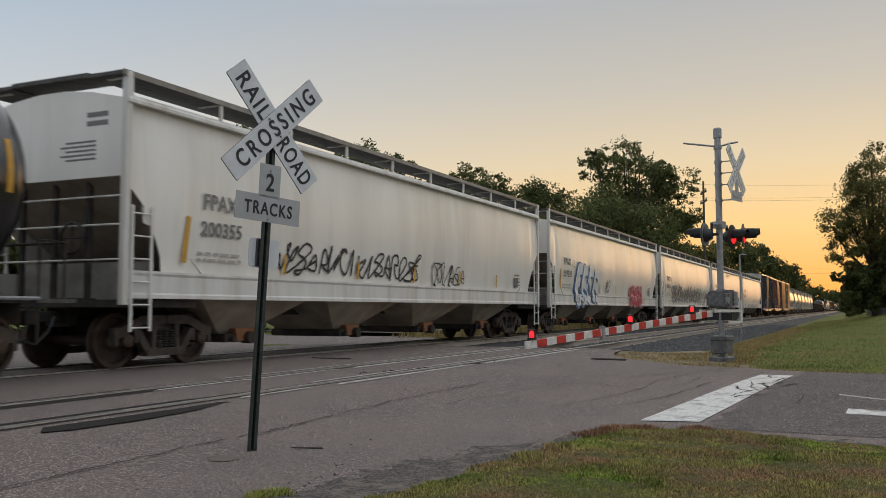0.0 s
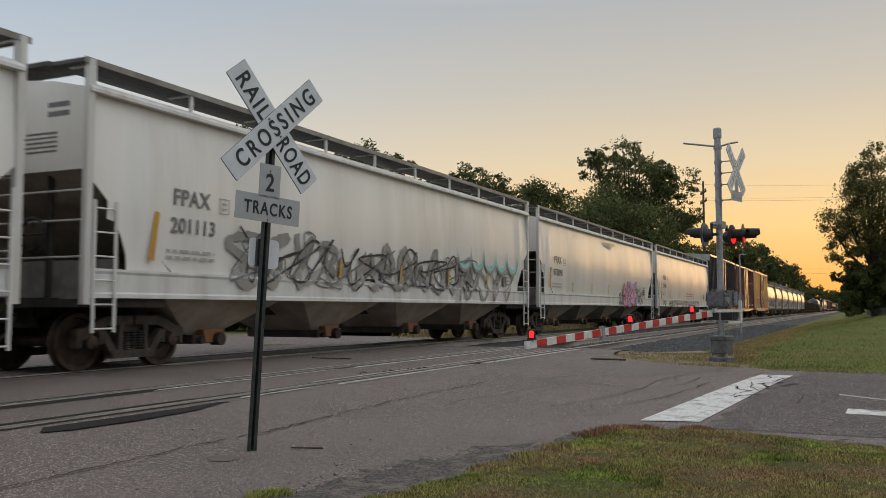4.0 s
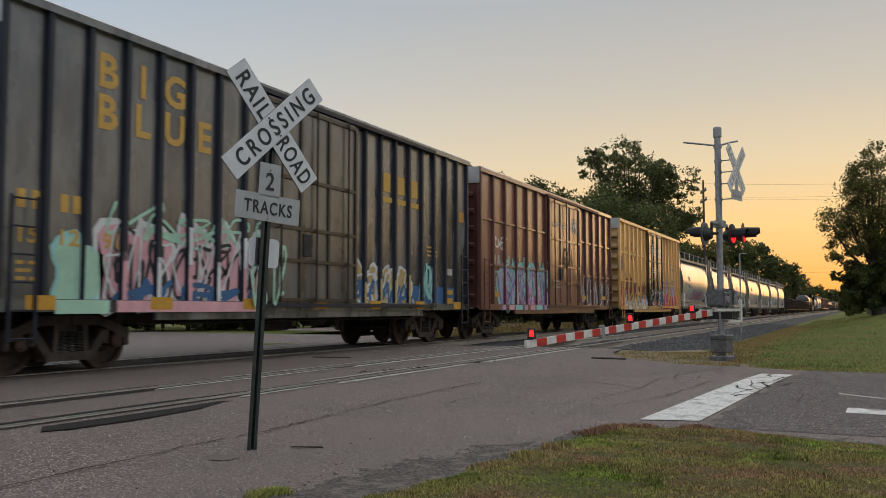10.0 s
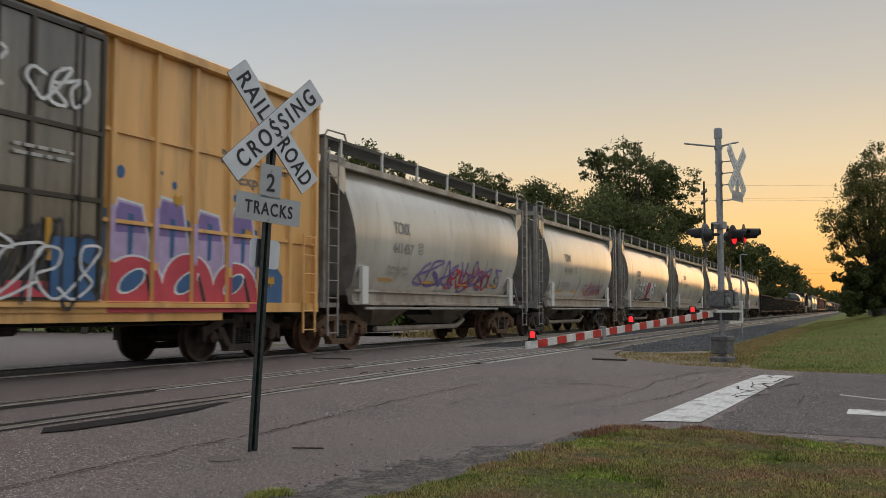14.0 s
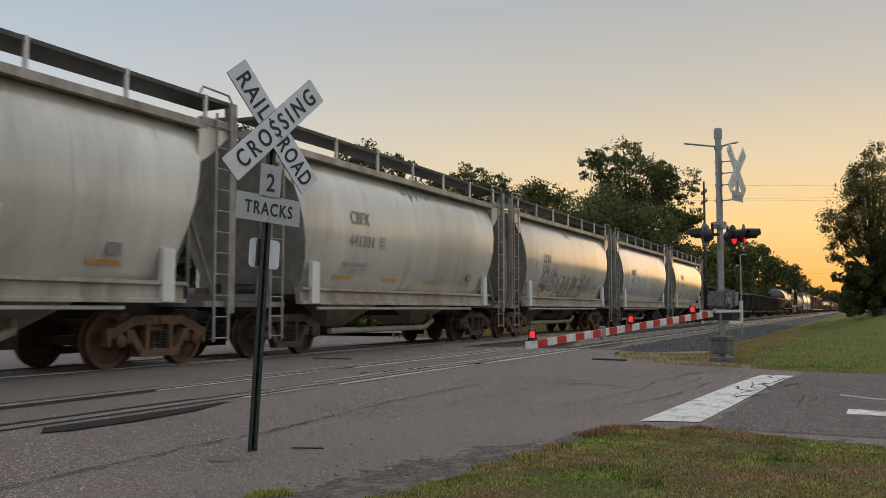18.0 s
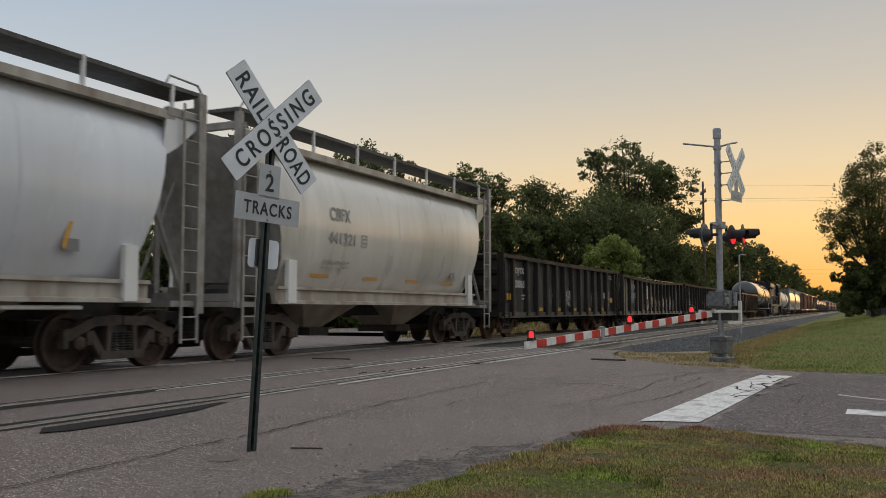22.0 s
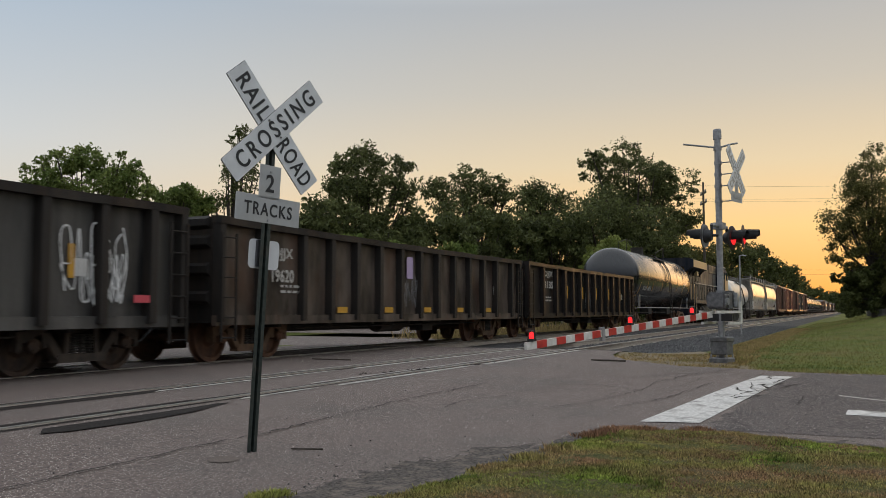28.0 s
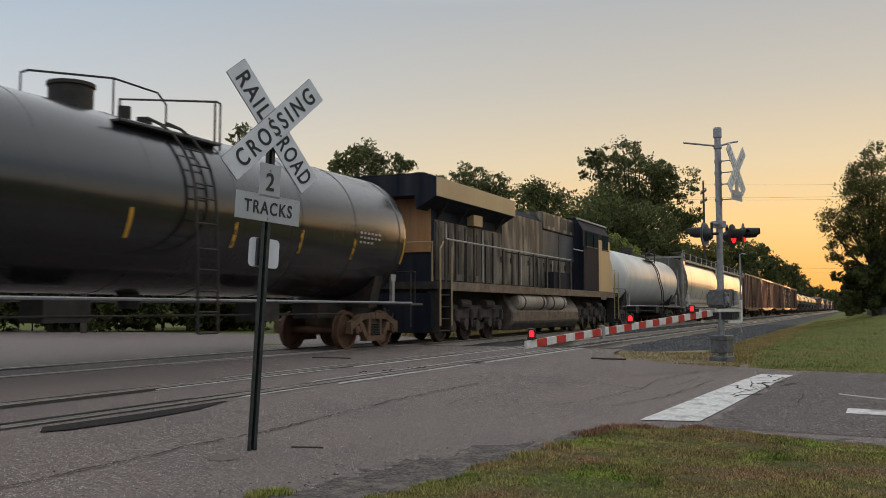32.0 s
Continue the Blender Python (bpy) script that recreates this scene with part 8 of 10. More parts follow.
def tank_car(x0, x1, label, paint, radius=1.53, centre=2.76, wheel=M_WHEEL, cast=M_TRUCK, bands=8, mid=0.0):
    car = rail_car("tank_car", x0, x1, label)
    h = (x1 - x0) / 2
    L = h - 0.35
    prof = [(-L + 0.75 - 0.75 * math.cos(math.pi / 2 * k / 8), radius * math.sin(math.pi / 2 * k / 8)) for k in range(9)]
    prof += [(-p[0], p[1]) for p in prof[::-1]]
    b = nb()
    spin(b, prof, "x", (0, 0, centre), 48)
    part("tank", b, paint, car, "long cylindrical tank with domed ends", True)
    for k in range(bands):
        x = -L + 1.0 + (2 * L - 2.0) * k / (bands - 1)
        band = shared(("band", paint.name, radius, centre), lambda: finish(spin(nb(), [(-0.03, radius), (-0.02, radius + 0.008), (0.02, radius + 0.008), (0.03, radius)], "x", (0, 0, centre), 48), "weld_band", paint, True))
        part("weld_band", band, paint, car, at=pose(x, 0, 0))
    # manway, platform and railing
    b = nb()
    tube(b, (mid - 0.8, 0, centre + radius - 0.06), (mid - 0.8, 0, centre + radius + 0.34), 0.36, 20)
    tube(b, (mid - 0.8, 0, centre + radius + 0.34), (mid - 0.8, 0, centre + radius + 0.4), 0.39, 20)
    part("valve_housing", b, M_UNDER, car, "round valve housing on top", True)
    b = nb()
    zt = centre + radius - 0.02
    for s in (-1, 1):
        part("platform", box(nb(), mid - 0.8, mid + 1.7, min(s * 0.66, s * 1.14), max(s * 0.66, s * 1.14), zt - 0.3, zt - 0.26), M_GRATE, car, "dark grating platform beside the valves")
    for vx, vy, vt, vr in ((0.4, 0, 0.28, 0.12), (1.0, 0.1, 0.2, 0.15)):
        part("valve", tube(nb(), (mid + vx, vy, zt - 0.05), (mid + vx, vy, zt + vt), vr, 10), M_UNDER, car, "small valve fitting")
    for s in (-1, 1):
        b = nb()
        y = s * 1.1
        if s > 0:
            pipe(b, [(mid - 0.9, y, zt - 0.1), (mid - 0.9, y, zt + 0.72), (mid - 0.75, y, zt + 0.8), (mid + 1.2, y, zt + 1.12), (mid + 2.4, y, zt + 1.1), (mid + 2.65, y, zt + 0.9), (mid + 2.65, y, zt - 0.1)], 0.022, 6)
            pipe(b, [(mid + 1.2, y, zt - 0.1), (mid + 1.2, y, zt + 1.12)], 0.022, 6)
        else:
            pipe(b, [(mid - 0.8, y, zt - 0.3), (mid - 0.8, y, zt + 0.05), (mid + 1.6, y, zt + 0.52), (mid + 1.7, y, zt + 0.5), (mid + 1.7, y, zt - 0.4)], 0.022, 6)
            pipe(b, [(mid + 1.55, y, zt - 0.28), (mid + 1.55, y, zt + 0.5)], 0.022, 6)
        part("railing", b, M_UNDER, car, "bent pipe safety railing")
    for s in (-1, 1):
        # ladder following the curve of the shell
        b = nb()
        lx = mid + 0.68
        pts = [(lx, s * 1.75, 0.55), (lx, s * 1.72, 2.0), (lx, s * (radius + 0.1), centre + 0.1)]
        for k in range(1, 7):
            a = radians(12 * k)
            pts.append((lx, s * (radius + 0.1) * math.cos(a), centre + (radius + 0.1) * math.sin(a)))
        for dx in (-0.26, 0.26):
            pipe(b, [(p[0] + dx, p[1], p[2]) for p in pts], 0.028, 6)
        for p, q in zip(pts, pts[1:]):
            d = math.dist(p, q)
            for k in range(max(1, int(d / 0.3))):
                f = k / max(1, int(d / 0.3))
                m = [p[i] + (q[i] - p[i]) * f for i in range(3)]
                tube(b, (m[0] - 0.26, m[1], m[2]), (m[0] + 0.26, m[1], m[2]), 0.018, 5)
        part("ladder", b, M_UNDER, car, "side ladder up to the platform")
        b = nb()
        pipe(b, [(-h + 0.6, s * 1.5, 1.12), (h - 0.6, s * 1.5, 1.12)], 0.028, 6)
        part("side_rail", b, M_GALV, car, "low side hand rail")
    for e in (-1, 1):
        b = nb()
        box(b, min(e * (h + 0.05), e * (h - 3.2)), max(e * (h + 0.05), e * (h - 3.2)), -0.35, 0.35, 0.74, 1.1)
        prism(b, [(-1.0, 1.0), (1.0, 1.0), (1.25, centre - 0.75), (0, centre - radius + 0.02), (-1.25, centre - 0.75)], "x", e * (h - 1.75) - 0.2, e * (h - 1.75) + 0.2)
        part("saddle", b, M_UNDER, car, "dark saddle and stub sill")
        b = nb()
        box(b, min(e * (h + 0.05), e * (h - 0.65)), max(e * (h + 0.05), e * (h - 0.65)), -1.5, 1.5, 1.06, 1.12)
        part("end_platform", b, M_GRATE, car)
        b = nb()
        for s in (-1, 1):
            pipe(b, [(e * (h - 0.6), s * 1.48, 0.5), (e * (h - 0.6), s * 1.48, 1.95), (e * h, s * 1.3, 1.95), (e * h, s * 1.3, 1.1)], 0.022, 6)
        pipe(b, [(e * h, -1.3, 1.95), (e * h, 1.3, 1.95)], 0.022, 6)
        part("end_railing", b, M_UNDER, car)
        for s in (-1, 1):
            b = nb()
            box(b, e * (h - 1.5) - 0.06, e * (h - 1.5) + 0.06, s * 1.42 - 0.04, s * 1.42 + 0.04, 1.1, 1.75)
            box(b, e * (h - 1.5) - 0.12, e * (h - 1.5) + 0.12, s * 1.45 - 0.01, s * 1.45 + 0.01, 1.66, 1.82)
            part("placard_holder", b, M_GALV, car, "metal placard holder")
    b = nb()
    box(b, 2.4, 3.2, -1.0, -0.5, 0.72, 1.08)
    tube(b, (0, 0, centre - radius - 0.25), (0, 0, centre - radius + 0.1), 0.2, 12)
    pipe(b, [(-h + 3, -0.9, 0.85), (h - 3, -0.9, 0.85)], 0.02, 6)
    box(b, -2.6, -1.7, -0.9, -0.4, 0.75, 1.1)
    part("bottom_outlet", b, M_UNDER, car)
    running_gear(car, h, 1.75, wheel, cast)
    return car, h


def on_tank(car, x, deg, w, tall, radius, centre, mat, name="reflector", label="yellow reflector strip"):
    b = nb()
    vs = []
    n = 6
    for k in range(n + 1):
        a = radians(deg) + (k / n - 0.5) * tall / radius
        y, z = -(radius + 0.006) * math.cos(a), centre + (radius + 0.006) * math.sin(a)
        vs.append((b.verts.new((x - w / 2, y, z)), b.verts.new((x + w / 2, y, z))))
    for p, q in zip(vs, vs[1:]):
        b.faces.new((p[0], p[1], q[1], q[0]))
    return part(name, b, mat, car, label)


def locomotive(x0, x1, label):
    car = rail_car("locomotive", x0, x1, label, "locomotive")
    h = (x1 - x0) / 2
    deck = 1.72
    b = nb()
    box(b, -h + 0.25, h - 0.25, -1.5, 1.5, deck - 0.2, deck)
    box(b, -h + 0.4, h - 0.4, -0.7, 0.7, 0.95, deck - 0.19)
    part("frame", b, M_UNDER, car, "dark running deck and frame")
    # long hood, with the radiator housing overhanging it at the rear
    part("hood", prism(nb(), [(-1.05, deck), (1.05, deck), (1.05, 4.3), (0.85, 4.5), (-0.85, 4.5), (-1.05, 4.3)], "x", -9.7, 4.2), M_NAVY, car, "sooty long hood")
    part("upper_hood", box(nb(), 0.06, 4.2, -1.06, 1.06, 4.02, 4.7), M_LOCOTAN, car, "sooty tan upper hood")
    part("rear_panel", box(nb(), -9.74, -9.7, -1.06, 1.06, deck + 0.85, 4.2), M_REARHOOD, car, "rusty orange-brown rear hood panel")
    part("radiator_top", box(nb(), -10.4, -4.22, -0.9, 0.9, 4.1, 4.72), M_NAVY, car, "dark radiator housing top")
    for s in (-1, 1):
        def slab(name, xa, xb, ya, yb, za, zb, mat, parent=car, label=""):
            return part(name, box(nb(), xa, xb, min(s * ya, s * yb), max(s * ya, s * yb), za, zb), mat, parent, label)
        slab("side_sill", -h + 1.2, h - 1.0, 1.5, 1.53, deck - 0.24, deck + 0.02, M_GRIME, label="grimy deck edge")
        xs = [-9.5, -8.8, -8.1, -7.4, -6.7, -6.0, -5.1, -4.2, -3.3, -2.4, -1.5, -0.6, 0.3, 1.2, 2.1, 3.0, 3.9]
        for k, (a, e) in enumerate(zip(xs, xs[1:])):
            high = 3.5 if a < -4.5 else 2.88
            d = slab("hood_door", a + 0.03, e - 0.03, 1.05, 1.085, deck + 0.08, high, M_LOCOGREY, label="weathered sooty hood door")
            slab("door_edge", a + 0.03, a + 0.1, 1.085, 1.1, deck + 0.1, high - 0.05, M_STENCILW if k % 4 == 1 else M_UNDER, d, "worn edge strip of the door")
            if a < -5.5:
                slab("louvre", a + 0.25, a + 0.48, 1.085, 1.1, 2.0, 3.3 - 0.12 * (k % 2), M_BLACK, d, "tall dark louvre slot")
            else:
                part("latch", tube(nb(), (e - 0.14, s * 1.1, deck + 0.8), (e - 0.14, s * 1.1, deck + 1.0), 0.02, 6), M_UNDER, d)
        slab("hood_panel", -4.2, 0.04, 1.05, 1.08, 2.93, 4.28, M_LOCOTAN, label="streaked tan and soot upper hood side")
        slab("hood_panel", 0.08, 4.15, 1.05, 1.08, 2.93, 3.98, M_LOCOBLUE, label="faded blue-grey hood side")
        for xx in (-2.1, 2.1):
            slab("panel_joint", xx - 0.02, xx + 0.02, 1.08, 1.09, 2.95, 3.95, M_UNDER, label="dark joint between two panels")
        up = slab("equipment_box", 0.1, 4.1, 1.06, 1.12, 4.04, 4.68, M_LOCOTAN, label="raised box with intake openings")
        for xa, xb in ((0.4, 1.45), (2.25, 3.0), (3.25, 4.0)):
            slab("grille", xa, xb, 1.12, 1.13, 4.18, 4.6, M_BLACK, up, "dark intake opening")
        # radiator wing with its thin gussets below
        part("radiator_wing", prism(nb(), [(s * 0.95, 3.72), (s * 1.5, 4.03), (s * 1.56, 4.05), (s * 1.56, 4.58), (s * 1.2, 4.72), (s * 0.9, 4.74), (s * 0.9, 4.0)], "x", -10.4, -4.2), M_NAVY, car, "overhanging dark radiator wing")
        slab("wing_panel", -10.38, -4.22, 1.56, 1.575, 4.06, 4.58, M_LOCOYEL, label="dull tan radiator side panel")
        for k in range(4):
            part("wing_gusset", prism(nb(), [(s * 1.06, 3.5), (s * 1.42, 3.98), (s * 1.06, 3.78)], "x", -9.3 + k * 1.5, -9.26 + k * 1.5), M_UNDER, car, "thin dark gusset under the wing")
        slab("equipment_box", -7.1, -6.4, 1.05, 1.28, 3.53, 3.86, M_LOCOYEL, label="small tan box under the wing")
        slab("battery_box", 0.3, 2.6, 1.09, 1.45, deck, deck + 0.66, M_NAVY, label="dark box on the running deck")
        # handrail and posts
        part("handrail", pipe(nb(), [(-9.6, s * 1.48, 2.93), (2.5, s * 1.48, 2.93)], 0.024, 6), M_STENCILW, car, "pale side hand rail")
        part("handrail", pipe(nb(), [(2.8, s * 1.5, 3.4), (4.15, s * 1.5, 3.4)], 0.024, 6), M_STENCILW, car, "pale hand rail beside the cab")
        for k in range(9):
            slab("stanchion", -9.66 + k * 1.5, -9.54 + k * 1.5, 1.46, 1.5, deck - 0.2, 2.93, M_BLACK, label="black rail post")
        # cab side
        slab("cab_side_panel", 4.2, 6.55, 1.5, 1.53, 1.75, 3.62, M_NAVY, label="navy cab side panel")
        slab("cab_side_panel", 6.6, 8.55, 1.5, 1.53, 1.75, 4.05, M_LOCOYEL, label="tan front part of the cab side")
        for xa, xb in ((4.6, 5.5), (5.75, 6.5), (7.2, 8.2)):
            win = slab("cab_window", xa, xb, 1.53, 1.54, 3.66, 4.28, M_GLASS, label="dark cab window")
            slab("window_frame", xa - 0.05, xb + 0.05, 1.54, 1.56, 3.6, 3.655, M_BLACK, win)
        part("roof_edge", bar(nb(), (4.1, s * 1.27, 4.79), (8.9, s * 1.27, 4.79), 0.07, 0.07), M_STENCILW, car, "thin pale cab roof edge")
        # steps
        for e in (-1, 1):
            b = nb()
            xe = e * (h - 0.75)
            for k in range(4):
                box(b, xe - 0.35, xe + 0.35, min(s * 1.2, s * 1.5), max(s * 1.2, s * 1.5), 0.35 + k * 0.33, 0.38 + k * 0.33)
            box(b, xe - 0.4, xe - 0.36, min(s * 1.15, s * 1.52), max(s * 1.15, s * 1.52), 0.3, deck)
            box(b, xe + 0.36, xe + 0.4, min(s * 1.15, s * 1.52), max(s * 1.15, s * 1.52), 0.3, deck)
            part("steps", b, M_UNDER, car, "end steps")
            b = nb()
            pipe(b, [(xe - 0.38, s * 1.54, 0.5), (xe - 0.38, s * 1.54, deck + 0.9), (xe - 0.1, s * 1.5, deck + 1.12)], 0.022, 6)
            pipe(b, [(xe + 0.38, s * 1.54, 0.5), (xe + 0.38, s * 1.54, deck + 1.0)], 0.022, 6)
            part("step_rail", b, M_LOCOYEL, car, "grab rail by the steps")
    b = nb()
    prism(b, [(-1.5, deck), (1.5, deck), (1.5, 4.32), (1.2, 4.82), (-1.2, 4.82), (-1.5, 4.32)], "x", 4.15, 8.6)
    part("cab", b, M_NAVY, car, "wide dark navy cab")
    b = nb()
    prism(b, [(8.6, deck), (10.0, deck), (9.9, 3.0), (9.3, 3.5), (8.6, 3.7)], "y", -1.3, 1.3)
    part("nose", b, M_LOCOYEL, car, "tall tan nose")
    b = nb()
    prism(b, [(-1.4, 0.5), (-1.15, 0.24), (1.15, 0.24), (1.4, 0.5), (1.4, 0.9), (1.0, 1.5), (-1.0, 1.5), (-1.4, 0.9)], "x", -4.1, 3.8)
    bmesh.ops.bevel(b, geom=list(b.edges), offset=0.05, segments=1, affect="EDGES")
    part("fuel_tank", b, M_GRIME, car, "grimy brown fuel tank")
    for s in (-1, 1):
        for xa, xb in ((-3.7, -0.75), (-0.45, 1.75)):
            part("air_tank", spin(nb(), [(xa, 0), (xa + 0.04, 0.2), (xa + 0.14, 0.28), (xb - 0.14, 0.28), (xb - 0.04, 0.2), (xb, 0)], "x", (0, s * 1.28, 1.2), 18), M_BAY, car, "large round air reservoir", True)
        for xx in (-3.2, -1.2, 0.0, 1.3):
            part("tank_strap", spin(nb(), [(xx - 0.03, 0.285), (xx - 0.03, 0.3), (xx + 0.03, 0.3), (xx + 0.03, 0.285)], "x", (0, s * 1.28, 1.2), 18), M_UNDER, car)
    for e in (-1, 1):
        b = nb()
        box(b, -2.1, 2.1, -0.9, 0.9, 0.55, 0.85)
        t = part("truck", b, M_UNDER, car, "six-wheel truck", at=pose(e * 6.7, 0, 0))
        for s in (-1, 1):
            f = nb()
            bar(f, (-2.3, 0, 0.8), (2.3, 0, 0.8), 0.22, 0.16)
            for x in (-1.85, 0, 1.85):
                bar(f, (x - 0.25, 0, 0.75), (x - 0.16, 0, 0.4), 0.12, 0.16)
                bar(f, (x + 0.25, 0, 0.75), (x + 0.16, 0, 0.4), 0.12, 0.16)
            bar(f, (-1.4, 0, 0.75), (-0.5, 0, 0.35), 0.12, 0.14)
            bar(f, (1.4, 0, 0.75), (0.5, 0, 0.35), 0.12, 0.14)
            tube(f, (-0.95, 0.06 * s, 0.55), (-0.95, 0.22 * s, 0.55), 0.16, 12)
            tube(f, (0.95, 0.06 * s, 0.55), (0.95, 0.22 * s, 0.55), 0.16, 12)
            bar(f, (-2.35, 0, 0.98), (2.35, 0, 0.98), 0.2, 0.16)
            for x in (-1.85, 0, 1.85):
                tube(f, (x, 0.0, WHEEL_R), (x, 0.2 * s, WHEEL_R), 0.17, 12)
                for dx in (-0.34, 0.34):
                    tube(f, (x + dx, 0.1 * s, 0.62), (x + dx, 0.1 * s, 0.95), 0.085, 8)
            tube(f, (-1.3, 0.12 * s, 1.12), (-0.6, 0.12 * s, 1.12), 0.13, 10)
            tube(f, (0.6, 0.12 * s, 1.12), (1.3, 0.12 * s, 1.12), 0.13, 10)
            part("side_frame", f, M_TRUCK, t, at=pose(0, s * 1.05, 0))
        for key, dx in (("front", -1.85), ("mid", 0.0), ("rear", 1.85)):
            w = part("wheelset", wheelset_mesh(M_WHEEL), M_WHEEL, t, at=pose(dx, 0, WHEEL_R))
            WHEELSETS.setdefault("loco_" + key, []).append(w)
        coupler(car, e * (h + 0.05), e)
        b = nb()
        prism(b, [(-1.3, 0.3), (1.3, 0.3), (1.3, 1.4), (-1.3, 1.4)], "x", e * (h - 0.25) - 0.03, e * (h - 0.25) + 0.03)
        part("pilot", b, M_NAVY, car, "dark end plate")
        b = nb()
        pipe(b, [(e * (h - 0.25), -1.35, deck), (e * (h - 0.25), -1.35, deck + 1.1), (e * (h - 0.25), 1.35, deck + 1.1), (e * (h - 0.25), 1.35, deck)], 0.022, 6)
        part("end_rail", b, M_LOCOYEL, car)
    b = nb()
    box(b, -1.5, -0.3, -0.5, 0.5, 4.42, 4.6)
    part("exhaust_stack", b, M_UNDER, car)
    return car, h


# the train from its first car to its last: x of both ends at the start
def build_train():
    S = SPRAY
    # already passing at the start
    car, h = tank_car(-7.4, 9.4, "black tank car with yellow reflector strips", M_TANK)
    for x in (-6, -3, 0.6, 3.4, 7.25):
        on_tank(car, x, 6, 0.1, 0.75, 1.53, 2.76, M_REFLECT)
    hoppers = [(10.23, 29.95), (31.2, 50.85), (52.0, 71.4), (72.5, 92.2), (93.3, 112.9)]
    captions = ["light grey covered hopper with black scrawled graffiti", "light grey covered hopper with large white and blue graffiti",
             "light grey covered hopper with long dark graffiti along its side", "light grey covered hopper with pink graffiti at one end", "light grey covered hopper with graffiti along its white sill"]
    y = lambda zz: min(-1.632, -hopper_side(zz) - 0.012) if zz < 1.6 else -hopper_side(zz) - 0.016
    made = []
    for (a, e), caption in zip(hoppers, captions):
        c, h = pellet_hopper(a, e, caption, outlet=M_OUTLETRED if len(made) == 1 else M_RUSTCAP)
        made.append((c, h))
        number = ("200355", "219230", "201113", "970098", "215448")[len(made) - 1]
        painted_word(c, "FPAX", -h + 1.82, -h + 2.74, 2.7, 0.28, M_STENCIL, y)
        painted_word(c, number, -h + 1.77, -h + 2.88, 2.24, 0.26, M_STENCIL, y)
        frame_mark(c, -h + 2.98, 2.66, 0.27, 0.28, y, M_STENCILFAINT)
        fine_print(c, -h + 1.72, 1.94, y(1.94), 2, 1.2, M_STENCILFAINT)
        fine_print(c, h - 2.4, 2.1, y(2.1) - 0.01, 4, 0.5, M_STENCIL)
        rect(c, h - 2.2, 1.85, 0.36, 0.3, y(1.9) - 0.01, M_STENCIL, "plate", "small dark data plate")
    c, h = made[0]
    scribble(c, -h + 3.9, 1.72, 6.4, 0.6, y, S["black"], 11, 16, 0.05)
    scribble(c, -h + 11.0, 1.65, 2.2, 0.6, y, S["black"], 12, 6, 0.035)
    c, h = made[1]
    slanted_letters(c, -h + 3.35, 1.2, 3.4, 1.5, 4, lambda zz: y(zz) - 0.012, 5, [S["white"]], S["blue"], 0.5)
    frame_mark(c, -h + 3.55, 1.25, 0.2, 0.28, -1.67, S["black"], 1)
    scribble(c, -h + 8.2, 1.7, 0.7, 0.6, y, S["black"], 15, 3, 0.03)
    scribble(c, -h + 12.9, 1.2, 2.7, 0.95, lambda zz: y(zz) - 0.012, S["pink"], 18, 8, 0.13)
    scribble(c, -h + 12.7, 1.2, 2.9, 1.0, lambda zz: y(zz) - 0.018, S["red"], 16, 9, 0.075, "smeared red graffiti scrawl")
    scribble(c, -h + 12.8, 1.2, 2.7, 0.9, lambda zz: y(zz) - 0.024, S["red"], 17, 10, 0.05, "smeared red graffiti scrawl")
    c, h = made[2]
    scribble(c, -h + 3.3, 1.5, 11.0, 0.95, lambda zz: y(zz) - 0.012, S["soot"], 21, 12, 0.16)
    scribble(c, -h + 3.3, 1.55, 11.0, 0.9, lambda zz: y(zz) - 0.018, S["black"], 24, 12, 0.05)
    scribble(c, -h + 3.2, 1.5, 11.2, 0.95, lambda zz: y(zz) - 0.02, S["grey"], 26, 10, 0.04)
    for q in range(5):
        # wide cyan and dark scallops across the last third of the side
        a = -h + 13.4 + q * 0.98
        arc = [(a + 0.49 - 0.52 * math.cos(math.pi * k / 10), 2.75 - 0.55 * math.sin(math.pi * k / 10)) for k in range(11)]
        for off, wide, mat, lift in ((0.06, 0.17, S["cyan"], 0.012), (-0.07, 0.09, S["soot"], 0.016)):
            paint_shape(c, [(px, pz + off) for px, pz in arc] + [(px, pz + off - wide) for px, pz in arc[::-1]], y(2.6) - lift, mat, "sprayed scallop of a large graffiti")
    scribble(c, -h + 13.4, 1.25, 4.6, 1.1, lambda zz: y(zz) - 0.02, S["soot"], 23, 4, 0.09)
    c, h = made[3]
    slanted_letters(c, -h + 12.75, 1.2, 2.9, 1.1, 4, lambda zz: y(zz) - 0.012, 31, [S["pink"], S["lilac"]], S["magenta"], 0.42)
    scribble(c, -h + 11.9, 1.2, 0.9, 0.7, lambda zz: y(zz) - 0.012, S["grey"], 32, 2, 0.09)
    scribble(c, -h + 15.6, 1.25, 1.5, 0.9, lambda zz: y(zz) - 0.012, S["grey"], 34, 3, 0.06)
    stain(c, -h + 9.0, 4.05, 2.4, 0.45, lambda zz: y(zz) - 0.004, M_REFLECTFAINT, 35, "pale rust stain near the roof")
    scribble(c, -h + 15.2, 1.7, 1.3, 0.5, y, S["cyan"], 33, 4, 0.04)
    c, h = made[4]
    scribble(c, -h + 1.75, 1.22, 0.9, 0.3, lambda zz: y(zz) - 0.004, S["black"], 40, 4, 0.03)
    scribble(c, -h + 3.6, 1.22, 11.5, 0.3, lambda zz: y(zz) - 0.004, S["black"], 41, 34, 0.03)
    rect(c, -h + 11.2, 2.0, 2.4, 0.05, y(2.0), S["red"], "stripe", "faint red stripe")
